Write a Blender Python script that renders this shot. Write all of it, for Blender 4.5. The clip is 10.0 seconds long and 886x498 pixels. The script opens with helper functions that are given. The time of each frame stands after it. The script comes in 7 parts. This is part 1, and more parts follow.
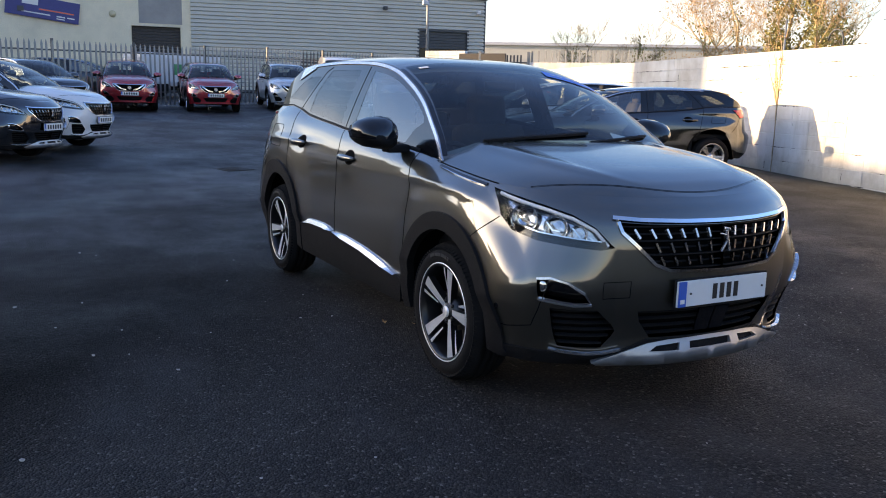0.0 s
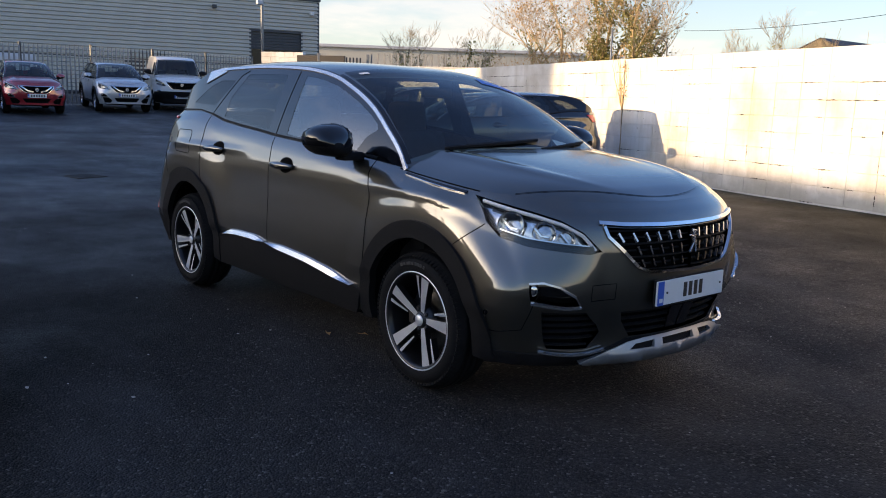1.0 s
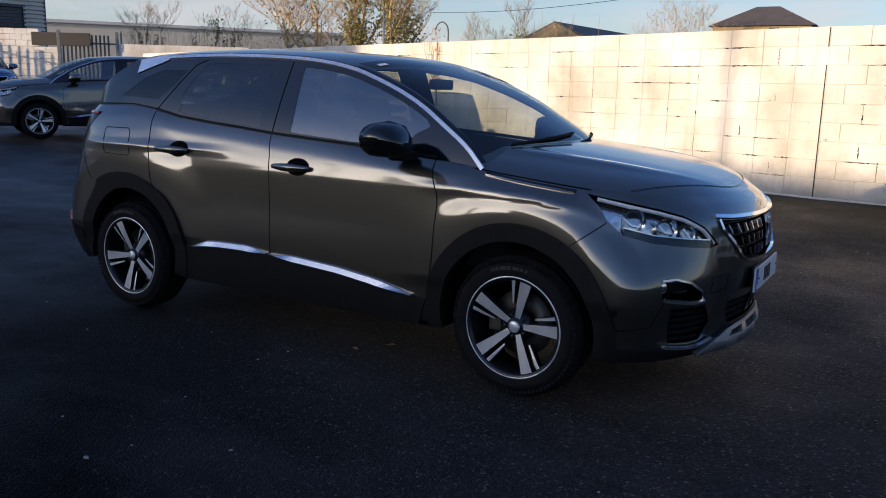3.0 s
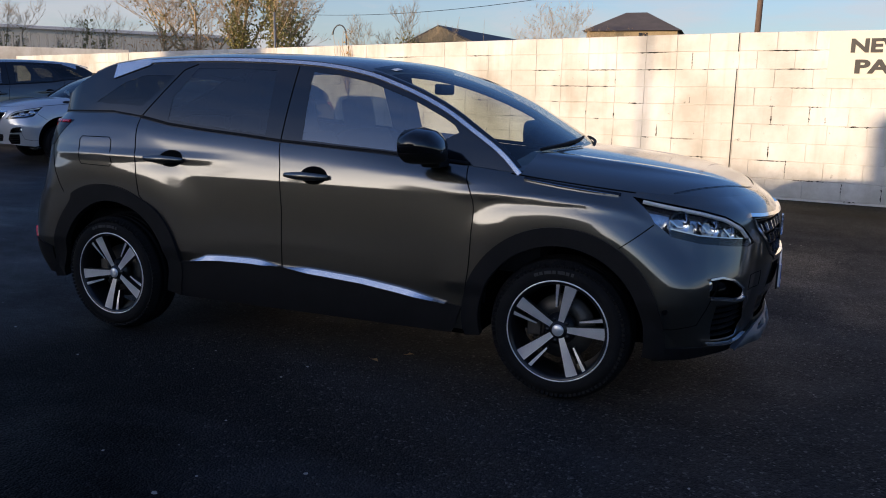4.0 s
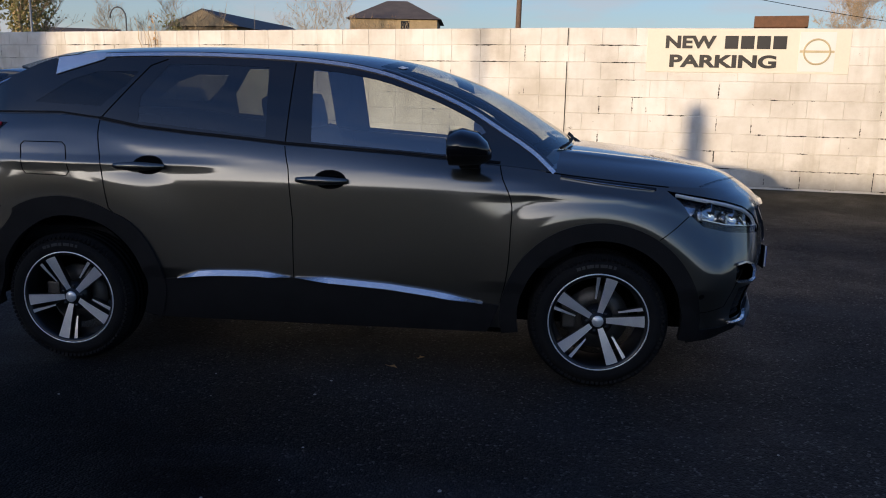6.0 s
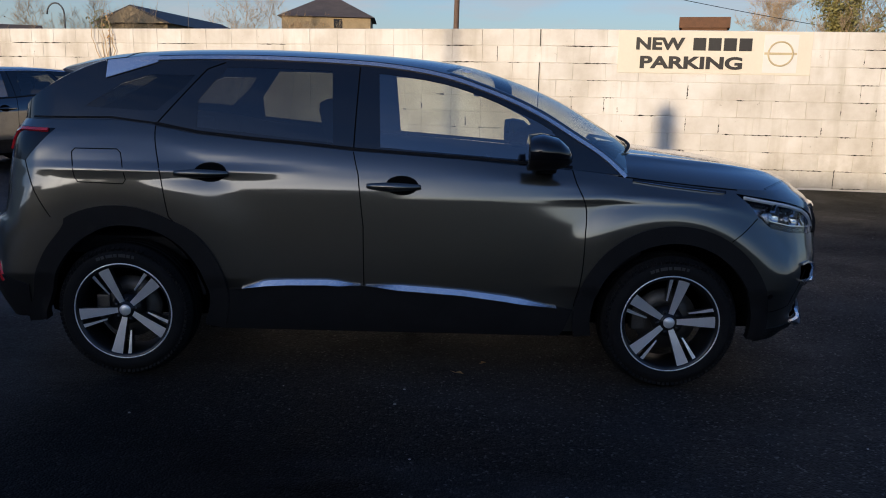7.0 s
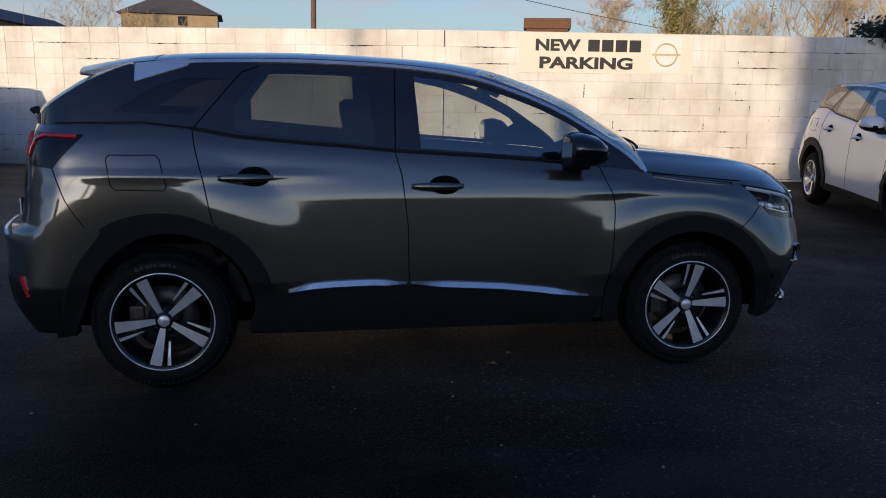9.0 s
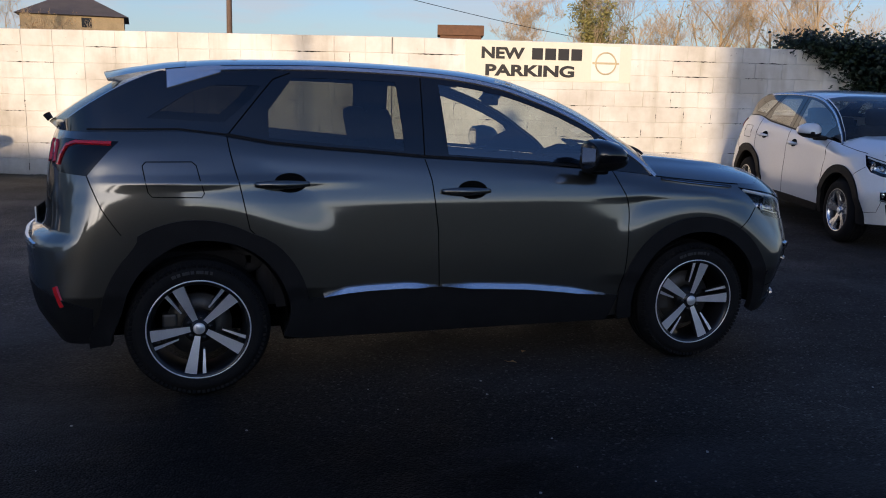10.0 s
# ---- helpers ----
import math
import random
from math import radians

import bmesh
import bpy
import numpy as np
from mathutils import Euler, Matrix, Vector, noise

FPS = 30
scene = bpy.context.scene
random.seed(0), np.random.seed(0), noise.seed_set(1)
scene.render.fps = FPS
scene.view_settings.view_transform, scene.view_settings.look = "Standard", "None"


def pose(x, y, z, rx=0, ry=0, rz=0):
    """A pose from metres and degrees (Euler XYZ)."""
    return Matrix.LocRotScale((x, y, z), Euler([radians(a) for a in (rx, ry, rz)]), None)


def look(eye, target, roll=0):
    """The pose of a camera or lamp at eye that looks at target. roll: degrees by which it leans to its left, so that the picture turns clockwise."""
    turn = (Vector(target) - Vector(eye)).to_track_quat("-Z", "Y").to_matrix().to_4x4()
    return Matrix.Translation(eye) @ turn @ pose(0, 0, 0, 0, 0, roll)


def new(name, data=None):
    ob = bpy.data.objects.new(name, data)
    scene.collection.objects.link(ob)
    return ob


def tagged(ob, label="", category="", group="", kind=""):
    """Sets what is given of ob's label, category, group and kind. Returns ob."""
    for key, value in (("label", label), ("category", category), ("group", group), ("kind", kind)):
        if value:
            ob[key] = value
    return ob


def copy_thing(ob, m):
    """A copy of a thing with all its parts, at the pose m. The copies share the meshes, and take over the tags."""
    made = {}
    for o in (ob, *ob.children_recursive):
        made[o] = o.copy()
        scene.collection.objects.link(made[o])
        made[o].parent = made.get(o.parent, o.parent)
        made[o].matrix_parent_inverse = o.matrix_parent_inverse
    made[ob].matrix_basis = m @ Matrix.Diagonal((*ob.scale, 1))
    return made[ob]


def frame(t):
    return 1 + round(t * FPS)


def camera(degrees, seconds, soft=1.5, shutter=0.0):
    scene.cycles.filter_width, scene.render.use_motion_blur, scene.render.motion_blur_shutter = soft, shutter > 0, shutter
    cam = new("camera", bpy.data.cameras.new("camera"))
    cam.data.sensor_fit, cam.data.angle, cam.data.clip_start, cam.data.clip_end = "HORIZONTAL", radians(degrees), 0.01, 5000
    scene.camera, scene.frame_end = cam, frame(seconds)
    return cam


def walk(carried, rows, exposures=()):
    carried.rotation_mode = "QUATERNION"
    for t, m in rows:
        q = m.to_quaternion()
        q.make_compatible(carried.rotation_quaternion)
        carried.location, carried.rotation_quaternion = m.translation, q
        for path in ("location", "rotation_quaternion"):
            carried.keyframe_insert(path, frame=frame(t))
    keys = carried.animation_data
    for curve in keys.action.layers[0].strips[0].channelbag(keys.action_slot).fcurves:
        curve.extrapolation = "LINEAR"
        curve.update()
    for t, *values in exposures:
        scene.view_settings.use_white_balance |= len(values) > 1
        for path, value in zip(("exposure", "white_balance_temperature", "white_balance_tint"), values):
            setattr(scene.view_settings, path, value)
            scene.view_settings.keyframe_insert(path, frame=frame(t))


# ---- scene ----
CLOUD = (3.3, 3.25, 3.25, 1.0)
SKY_STRENGTH, SUN_STRENGTH, EXPOSURE = 0.11, 2.7, 0.97
KELVIN, TINT = 6500, 16
EXPOSURES = ((0.0, EXPOSURE + 1.2, KELVIN + 1150, TINT), (0.6, EXPOSURE + 1.0, KELVIN + 1000, TINT), (1.5, EXPOSURE + 0.30, KELVIN + 800, TINT), (2.5, EXPOSURE + 0.06, KELVIN + 150, TINT), (5.0, EXPOSURE - 0.27, KELVIN - 250, TINT), (7.5, EXPOSURE - 0.45, KELVIN - 480, TINT - 3), (9.0, EXPOSURE - 0.42, KELVIN - 380, TINT - 1), (10.0, EXPOSURE - 0.25, KELVIN - 350, TINT))
cam = camera(57.0, 10.0, soft=1.0)
PATH = [
    (0, (4.703, -2.674, 1.36), (2.97, -1.747, 0.993), 1.4),
    (0.5, (4.534, -2.923, 1.335), (2.857, -1.891, 0.984), 1.6),
    (1, (4.309, -3.229, 1.368), (2.806, -1.956, 1.017), 1.8),
    (1.5, (4.04, -3.558, 1.369), (2.701, -2.12, 0.995), 2.6),
    (2, (3.694, -3.804, 1.393), (2.475, -2.265, 1.012), 2.3),
    (2.5, (3.303, -3.977, 1.4), (2.175, -2.371, 1.013), 1.8),
    (4, (2.25, -4.418, 1.395), (1.490, -2.605, 1.026), 1.1),
    (4.5, (1.911, -4.597, 1.426), (1.283, -2.736, 1.051), 1.4),
    (5, (1.596, -4.638, 1.416), (1.103, -2.736, 1.046), 1.1),
    (5.2, (1.484, -4.657, 1.416), (1.056, -2.738, 1.049), 1.1),
    (6.5, (0.605, -4.71, 1.447), (0.511, -2.752, 1.049), 1.2),
    (7, (0.263, -4.715, 1.45), (0.243, -2.754, 1.06), 1.2),
    (7.5, (0.001, -4.728, 1.451), (0.096, -2.769, 1.062), 1.0),
    (8, (-0.211, -4.718, 1.443), (-0.007, -2.766, 1.056), 0.8),
    (8.5, (-0.485, -4.756, 1.445), (-0.221, -2.812, 1.056), 1.0),
    (9, (-0.692, -4.782, 1.45), (-0.346, -2.851, 1.064), 0.9),
    (9.5, (-0.979, -4.774, 1.451), (-0.517, -2.865, 1.077), 1.3),
    (10, (-1.295, -4.763, 1.45), (-0.737, -2.878, 1.081), 1.2),
]
walk(cam, [(t, look(eye, target, roll)) for t, eye, target, roll in PATH], EXPOSURES)
# ---------- world and light ----------
SUN_AZ, SUN_EL = 241.0, 8.5      # degrees: where the sun stands, from +x towards +y, and its height
sun_dir = Vector((math.cos(radians(SUN_AZ)) * math.cos(radians(SUN_EL)), math.sin(radians(SUN_AZ)) * math.cos(radians(SUN_EL)), math.sin(radians(SUN_EL))))
world = bpy.data.worlds.new("sky")
scene.world = world
world.use_nodes = True
wt = world.node_tree
for n in list(wt.nodes):
    wt.nodes.remove(n)
w_out = wt.nodes.new("ShaderNodeOutputWorld")
w_bg = wt.nodes.new("ShaderNodeBackground")
w_sky = wt.nodes.new("ShaderNodeTexSky")
w_sky.sky_type = "NISHITA"
w_sky.sun_disc = False
w_sky.sun_elevation = radians(SUN_EL)
w_sky.sun_rotation = radians(90 - SUN_AZ)
w_sky.air_density, w_sky.dust_density, w_sky.ozone_density = 1.0, 0.7, 3.5
w_co = wt.nodes.new("ShaderNodeTexCoord")
w_map = wt.nodes.new("ShaderNodeMapping")
w_map.inputs["Scale"].default_value = (1.0, 1.0, 4.0)
w_n = wt.nodes.new("ShaderNodeTexNoise")
w_n.inputs["Scale"].default_value = 5.2
w_n.inputs["Detail"].default_value = 7.0
w_n.inputs["Roughness"].default_value = 0.55
w_r = wt.nodes.new("ShaderNodeValToRGB")
w_r.color_ramp.elements[0].position, w_r.color_ramp.elements[1].position = 0.45, 0.58
w_mix = wt.nodes.new("ShaderNodeMix")
w_mix.data_type = "RGBA"
# clouds shine where they stand before the sun
w_dot = wt.nodes.new("ShaderNodeVectorMath")
w_dot.operation = "DOT_PRODUCT"
w_dot.inputs[1].default_value = sun_dir
wt.links.new(w_co.outputs["Generated"], w_dot.inputs[0])
w_fw = wt.nodes.new("ShaderNodeValToRGB")
w_e = w_fw.color_ramp.elements
w_e[0].position, w_e[0].color = 0.0, (*[c * 0.1 for c in CLOUD[:3]], 1)
w_e[1].position, w_e[1].color = 1.0, (2.9, 2.6, 2.1, 1)
for p_, c_ in ((0.35, (0.36, 0.365, 0.38)), (0.62, (0.54, 0.54, 0.54)), (0.85, (0.95, 0.94, 0.92))):
    w_k = w_e.new(p_)
    w_k.color = (*c_, 1)
wt.links.new(w_dot.outputs["Value"], w_fw.inputs["Fac"])
w_up = wt.nodes.new("ShaderNodeVectorMath")
w_up.operation = "SCALE"
w_up.inputs["Scale"].default_value = 10.0
wt.links.new(w_fw.outputs["Color"], w_up.inputs[0])
wt.links.new(w_up.outputs["Vector"], w_mix.inputs["B"])
wt.links.new(w_co.outputs["Generated"], w_map.inputs["Vector"])
wt.links.new(w_map.outputs["Vector"], w_n.inputs["Vector"])
wt.links.new(w_n.outputs["Fac"], w_r.inputs["Fac"])
# clouds thicken towards the horizon
w_sep = wt.nodes.new("ShaderNodeSeparateXYZ")
wt.links.new(w_co.outputs["Generated"], w_sep.inputs["Vector"])
w_el = wt.nodes.new("ShaderNodeMapRange")
w_el.inputs["From Min"].default_value, w_el.inputs["From Max"].default_value = 0.0, 0.28
w_el.inputs["To Min"].default_value, w_el.inputs["To Max"].default_value = 0.98, 0.06
wt.links.new(w_sep.outputs["Z"], w_el.inputs["Value"])
w_lift = wt.nodes.new("ShaderNodeMapRange")
w_lift.inputs["To Min"].default_value = 0.50
wt.links.new(w_r.outputs["Color"], w_lift.inputs["Value"])
w_mul = wt.nodes.new("ShaderNodeMath")
w_mul.operation = "MULTIPLY"
wt.links.new(w_lift.outputs["Result"], w_mul.inputs[0])
wt.links.new(w_el.outputs["Result"], w_mul.inputs[1])
# a thin bright veil lies round the sun
w_glow = wt.nodes.new("ShaderNodeMapRange")
w_glow.interpolation_type = "SMOOTHSTEP"
w_glow.inputs["From Min"].default_value, w_glow.inputs["From Max"].default_value = 0.78, 0.99
w_glow.inputs["To Min"].default_value, w_glow.inputs["To Max"].default_value = 0.0, 0.8
wt.links.new(w_dot.outputs["Value"], w_glow.inputs["Value"])
w_low = wt.nodes.new("ShaderNodeMapRange")
w_low.interpolation_type = "SMOOTHSTEP"
w_low.inputs["From Min"].default_value, w_low.inputs["From Max"].default_value = 0.20, 0.55
w_low.inputs["To Min"].default_value, w_low.inputs["To Max"].default_value = 1.0, 0.10
wt.links.new(w_sep.outputs["Z"], w_low.inputs["Value"])
w_gl = wt.nodes.new("ShaderNodeMath")
w_gl.operation = "MULTIPLY"
wt.links.new(w_glow.outputs["Result"], w_gl.inputs[0])
wt.links.new(w_low.outputs["Result"], w_gl.inputs[1])
w_max = wt.nodes.new("ShaderNodeMath")
w_max.operation = "MAXIMUM"
wt.links.new(w_mul.outputs["Value"], w_max.inputs[0])
wt.links.new(w_gl.outputs["Value"], w_max.inputs[1])
wt.links.new(w_max.outputs["Value"], w_mix.inputs["Factor"])
# the clear sky deepens with height
w_deep = wt.nodes.new("ShaderNodeValToRGB")
w_de = w_deep.color_ramp.elements
w_de[0].position, w_de[0].color = 0.08, (1.0, 1.0, 1.0, 1)
w_de[1].position, w_de[1].color = 0.50, (0.72, 0.90, 1.18, 1)
wt.links.new(w_sep.outputs["Z"], w_deep.inputs["Fac"])
w_tint = wt.nodes.new("ShaderNodeMix")
w_tint.data_type, w_tint.blend_type = "RGBA", "MULTIPLY"
w_tint.inputs["Factor"].default_value = 1.0
wt.links.new(w_sky.outputs["Color"], w_tint.inputs["A"])
wt.links.new(w_deep.outputs["Color"], w_tint.inputs["B"])
wt.links.new(w_tint.outputs["Result"], w_mix.inputs["A"])
wt.links.new(w_mix.outputs["Result"], w_bg.inputs["Color"])
wt.links.new(w_bg.outputs["Background"], w_out.inputs["Surface"])
w_bg.inputs["Strength"].default_value = SKY_STRENGTH
sun = new("sun", bpy.data.lights.new("sun", "SUN"))
sun.data.energy = SUN_STRENGTH
sun.data.angle = radians(0.6)
sun.data.color = (1.0, 0.755, 0.465)
sun.matrix_world = look(tuple(sun_dir * 60), (0, 0, 0))


# ---------- materials ----------
def node_material(name):
    m = bpy.data.materials.new(name)
    m.use_nodes = True
    t = m.node_tree
    return m, t, t.nodes["Principled BSDF"]


def noise_node(t, scale, detail=4.0, rough=0.55, coords="Object", stretch=None):
    co = t.nodes.new("ShaderNodeTexCoord")
    n = t.nodes.new("ShaderNodeTexNoise")
    n.inputs["Scale"].default_value = scale
    n.inputs["Detail"].default_value = detail
    n.inputs["Roughness"].default_value = rough
    if stretch:
        mp = t.nodes.new("ShaderNodeMapping")
        mp.inputs["Scale"].default_value = stretch
        t.links.new(co.outputs[coords], mp.inputs["Vector"])
        t.links.new(mp.outputs["Vector"], n.inputs["Vector"])
    else:
        t.links.new(co.outputs[coords], n.inputs["Vector"])
    return n


def ramp(t, source, stops):
    r = t.nodes.new("ShaderNodeValToRGB")
    e = r.color_ramp.elements
    while len(e) < len(stops):
        e.new(0.5)
    for k, (p, c) in zip(e, stops):
        k.position, k.color = p, (*c, 1.0)
    t.links.new(source, r.inputs["Fac"])
    return r


def surface(name, base, rough=0.5, metal=0.0, vary=0.12, scale=6.0, fine=60.0, bump=0.0, coat=0.0, coords="Object", spec=0.5):
    """A surface with variation at two scales: broad stains and fine grain, and a little relief."""
    m, t, b = node_material(name)
    a = noise_node(t, scale, 4.0, 0.6, coords)
    f = noise_node(t, fine, 3.0, 0.6, coords)
    mix = t.nodes.new("ShaderNodeMix")
    mix.inputs["Factor"].default_value = 0.35
    t.links.new(a.outputs["Fac"], mix.inputs["A"])
    t.links.new(f.outputs["Fac"], mix.inputs["B"])
    lo = tuple(c * (1 - vary) for c in base)
    hi = tuple(min(1.0, c * (1 + vary)) for c in base)
    r = ramp(t, mix.outputs["Result"], [(0.3, lo), (0.7, hi)])
    t.links.new(r.outputs["Color"], b.inputs["Base Color"])
    rr = t.nodes.new("ShaderNodeMapRange")
    rr.inputs["To Min"].default_value = max(0.0, rough - 0.06)
    rr.inputs["To Max"].default_value = min(1.0, rough + 0.06)
    t.links.new(a.outputs["Fac"], rr.inputs["Value"])
    t.links.new(rr.outputs["Result"], b.inputs["Roughness"])
    b.inputs["Metallic"].default_value = metal
    b.inputs["Coat Weight"].default_value = coat
    b.inputs["Coat Roughness"].default_value = 0.03
    b.inputs["Specular IOR Level"].default_value = spec
    if bump:
        bp = t.nodes.new("ShaderNodeBump")
        bp.inputs["Strength"].default_value = bump
        bp.inputs["Distance"].default_value = 0.01
        t.links.new(f.outputs["Fac"], bp.inputs["Height"])
        t.links.new(bp.outputs["Normal"], b.inputs["Normal"])
    return m


def paint(name, base, metal=0.6, rough=0.32, flake=True):
    """Car paint: a metallic base under a clear coat, with a film of road dust."""
    m, t, b = node_material(name)
    n = noise_node(t, 900.0 if flake else 40.0, 2.0)
    k = 0.15 if flake else 0.02
    r = ramp(t, n.outputs["Fac"], [(0.3, tuple(c * (1 - k) for c in base)), (0.7, tuple(min(1, c * (1 + k)) for c in base))])
    t.links.new(r.outputs["Color"], b.inputs["Base Color"])
    b.inputs["Metallic"].default_value = metal
    b.inputs["Roughness"].default_value = rough
    b.inputs["Coat Weight"].default_value = 1.0
    b.inputs["Coat IOR"].default_value = 2.1 if flake else 1.5
    d = noise_node(t, 3.0, 5.0)
    rr = t.nodes.new("ShaderNodeMapRange")
    rr.inputs["To Min"].default_value = 0.05
    rr.inputs["To Max"].default_value = 0.09
    t.links.new(d.outputs["Fac"], rr.inputs["Value"])
    t.links.new(rr.outputs["Result"], b.inputs["Coat Roughness"])
    return m


def glass(name, tint, ior=1.65):
    """Tinted pane: clear straight through, with the gloss of glass on it."""
    m = bpy.data.materials.new(name)
    m.use_nodes = True
    t = m.node_tree
    for n in list(t.nodes):
        t.nodes.remove(n)
    out = t.nodes.new("ShaderNodeOutputMaterial")
    tr = t.nodes.new("ShaderNodeBsdfTransparent")
    tr.inputs["Color"].default_value = (*tint, 1)
    gl = t.nodes.new("ShaderNodeBsdfGlossy")
    gl.inputs["Roughness"].default_value = 0.01
    lw = t.nodes.new("ShaderNodeLayerWeight")
    pw = t.nodes.new("ShaderNodeMath")
    pw.operation = "POWER"
    pw.inputs[1].default_value = 5.0
    t.links.new(lw.outputs["Facing"], pw.inputs[0])
    f0 = ((ior - 1) / (ior + 1)) ** 2
    fr = t.nodes.new("ShaderNodeMath")
    fr.operation = "MULTIPLY_ADD"
    fr.inputs[1].default_value, fr.inputs[2].default_value = 1 - f0, f0
    t.links.new(pw.outputs["Value"], fr.inputs[0])
    mx = t.nodes.new("ShaderNodeMixShader")
    t.links.new(fr.outputs["Value"], mx.inputs["Fac"])
    t.links.new(tr.outputs["BSDF"], mx.inputs[1])
    t.links.new(gl.outputs["BSDF"], mx.inputs[2])
    t.links.new(mx.outputs["Shader"], out.inputs["Surface"])
    return m


MAT = {}
MAT["paint_grey"] = paint("bronze_grey_paint", (0.069, 0.065, 0.053), 0.88, 0.42)
MAT["paint_white"] = paint("white_paint", (0.72, 0.72, 0.71), 0.0, 0.3, False)
MAT["paint_black"] = paint("black_paint", (0.006, 0.0065, 0.008), 0.9, 0.2)
MAT["paint_red"] = paint("red_paint", (0.36, 0.008, 0.014), 0.25, 0.3)
MAT["paint_silver"] = paint("silver_paint", (0.52, 0.54, 0.57), 0.35, 0.35)
MAT["paint_blue"] = paint("blue_paint", (0.02, 0.05, 0.16), 0.5, 0.3)
MAT["plastic"] = surface("black_plastic", (0.0105, 0.0105, 0.0115), 0.58, 0, 0.25, 8, 250, 0.25, spec=0.12)
MAT["gloss_black"] = surface("gloss_black", (0.005, 0.005, 0.006), 0.07, 0, 0.2, 10, 80, spec=0.7)
MAT["gap"] = surface("panel_gap", (0.004, 0.004, 0.004), 0.9, 0, 0.1, spec=0.04)
MAT["chrome"] = surface("chrome", (0.72, 0.72, 0.73), 0.10, 1.0, 0.05, 5, 60)
MAT["dark_chrome"] = surface("dark_chrome", (0.11, 0.11, 0.115), 0.26, 1.0, 0.08, 5, 60)
MAT["skid"] = surface("skid_plate_grey", (0.40, 0.41, 0.43), 0.38, 0.7, 0.08, 5, 60)
MAT["satin"] = surface("satin_aluminium", (0.60, 0.61, 0.63), 0.24, 0.9, 0.08, 5, 60)
MAT["alloy"] = surface("diamond_cut_alloy", (0.78, 0.78, 0.79), 0.30, 0.6, 0.10, 9, 220)
MAT["rim_black"] = surface("black_rim", (0.010, 0.010, 0.011), 0.30, 0.1, 0.2)
MAT["tyre"] = surface("tyre_rubber", (0.0105, 0.0105, 0.011), 0.75, 0, 0.3, 9, 120, 0.3, spec=0.09)
MAT["tyre_mark"] = surface("scuffed_rubber", (0.035, 0.035, 0.035), 0.8, 0, 0.3, 9, 120)
MAT["glass"] = glass("clear_green_glass", (0.78, 0.81, 0.74), 2.8)
MAT["glass_dark"] = glass("privacy_glass", (0.27, 0.29, 0.27), 1.9)
MAT["glass_quarter"] = glass("dark_quarter_glass", (0.085, 0.09, 0.085))
MAT["glass_ws"] = glass("windscreen_glass", (0.70, 0.75, 0.72), 1.85)
MAT["lens"] = glass("lamp_lens", (0.95, 0.96, 0.96), 1.3)
MAT["red_lens"] = surface("red_lens", (0.55, 0.012, 0.018), 0.12, 0, 0.1, 20, 90, 0, 0.8)
MAT["smoke"] = surface("smoked_lens", (0.006, 0.006, 0.008), 0.16, 0, 0.1, 20, 90, 0, 0.1, spec=0.3)
MAT["cabin"] = surface("dark_trim", (0.018, 0.018, 0.02), 0.8, 0, 0.2, 12, 150, 0.2, spec=0.2)
MAT["cloth"] = surface("charcoal_cloth", (0.03, 0.03, 0.034), 0.9, 0, 0.25, 20, 400, 0.4)
MAT["headliner"] = surface("pale_headliner", (0.35, 0.34, 0.32), 0.9, 0, 0.1)
MAT["steel"] = surface("brake_steel", (0.10, 0.095, 0.09), 0.5, 0.8, 0.2, 20, 100)
MAT["brown_brick"] = surface("brown_brick", (0.13, 0.065, 0.035), 0.85, 0, 0.3, 2, 14, 0.4)
MAT["plate_white"] = surface("plate_white", (0.75, 0.75, 0.73), 0.35, 0, 0.03)
MAT["plate_yellow"] = surface("plate_yellow", (0.72, 0.55, 0.08), 0.35, 0, 0.03)
MAT["plate_blue"] = surface("plate_blue", (0.03, 0.12, 0.5), 0.35, 0, 0.05)
MAT["ink"] = surface("dark_ink", (0.015, 0.015, 0.016), 0.5, 0, 0.1)


# ---------- building helpers ----------
def curve(*pts):
    """A smooth function through the points (u, v), by Hermite pieces."""
    P = np.array(sorted(pts), float)
    X, Y = P[:, 0], P[:, 1]
    d = np.diff(Y) / np.diff(X)
    m = np.empty(len(X))
    m[0], m[-1] = d[0], d[-1]
    m[1:-1] = np.where(d[:-1] * d[1:] > 0, 2 * d[:-1] * d[1:] / np.where(d[:-1] + d[1:] == 0, 1, d[:-1] + d[1:]), 0)

    def f(u):
        u = np.clip(np.asarray(u, float), X[0], X[-1])
        i = np.clip(np.searchsorted(X, u) - 1, 0, len(X) - 2)
        h = X[i + 1] - X[i]
        s = (u - X[i]) / h
        return ((2 * s ** 3 - 3 * s ** 2 + 1) * Y[i] + (s ** 3 - 2 * s ** 2 + s) * h * m[i]
                + (-2 * s ** 3 + 3 * s ** 2) * Y[i + 1] + (s ** 3 - s ** 2) * h * m[i + 1])
    return f


def empty(name, m=None):
    ob = new(name)
    if m is not None:
        ob.matrix_world = m
    return ob


def part(name, data, material, parent=None, label="", smooth=False):
    """Links a bmesh or a mesh as one mesh object under a thing or under a part."""
    if isinstance(data, bmesh.types.BMesh):
        me = bpy.data.meshes.new(name)
        data.to_mesh(me)
        data.free()
    else:
        me = data
    if material is not None and not me.materials:
        me.materials.append(material)
    if smooth:
        me.polygons.foreach_set("use_smooth", [True] * len(me.polygons))
    ob = new(name, me)
    if parent is not None:
        ob.parent = parent
    if label:
        ob["label"] = label
    return ob


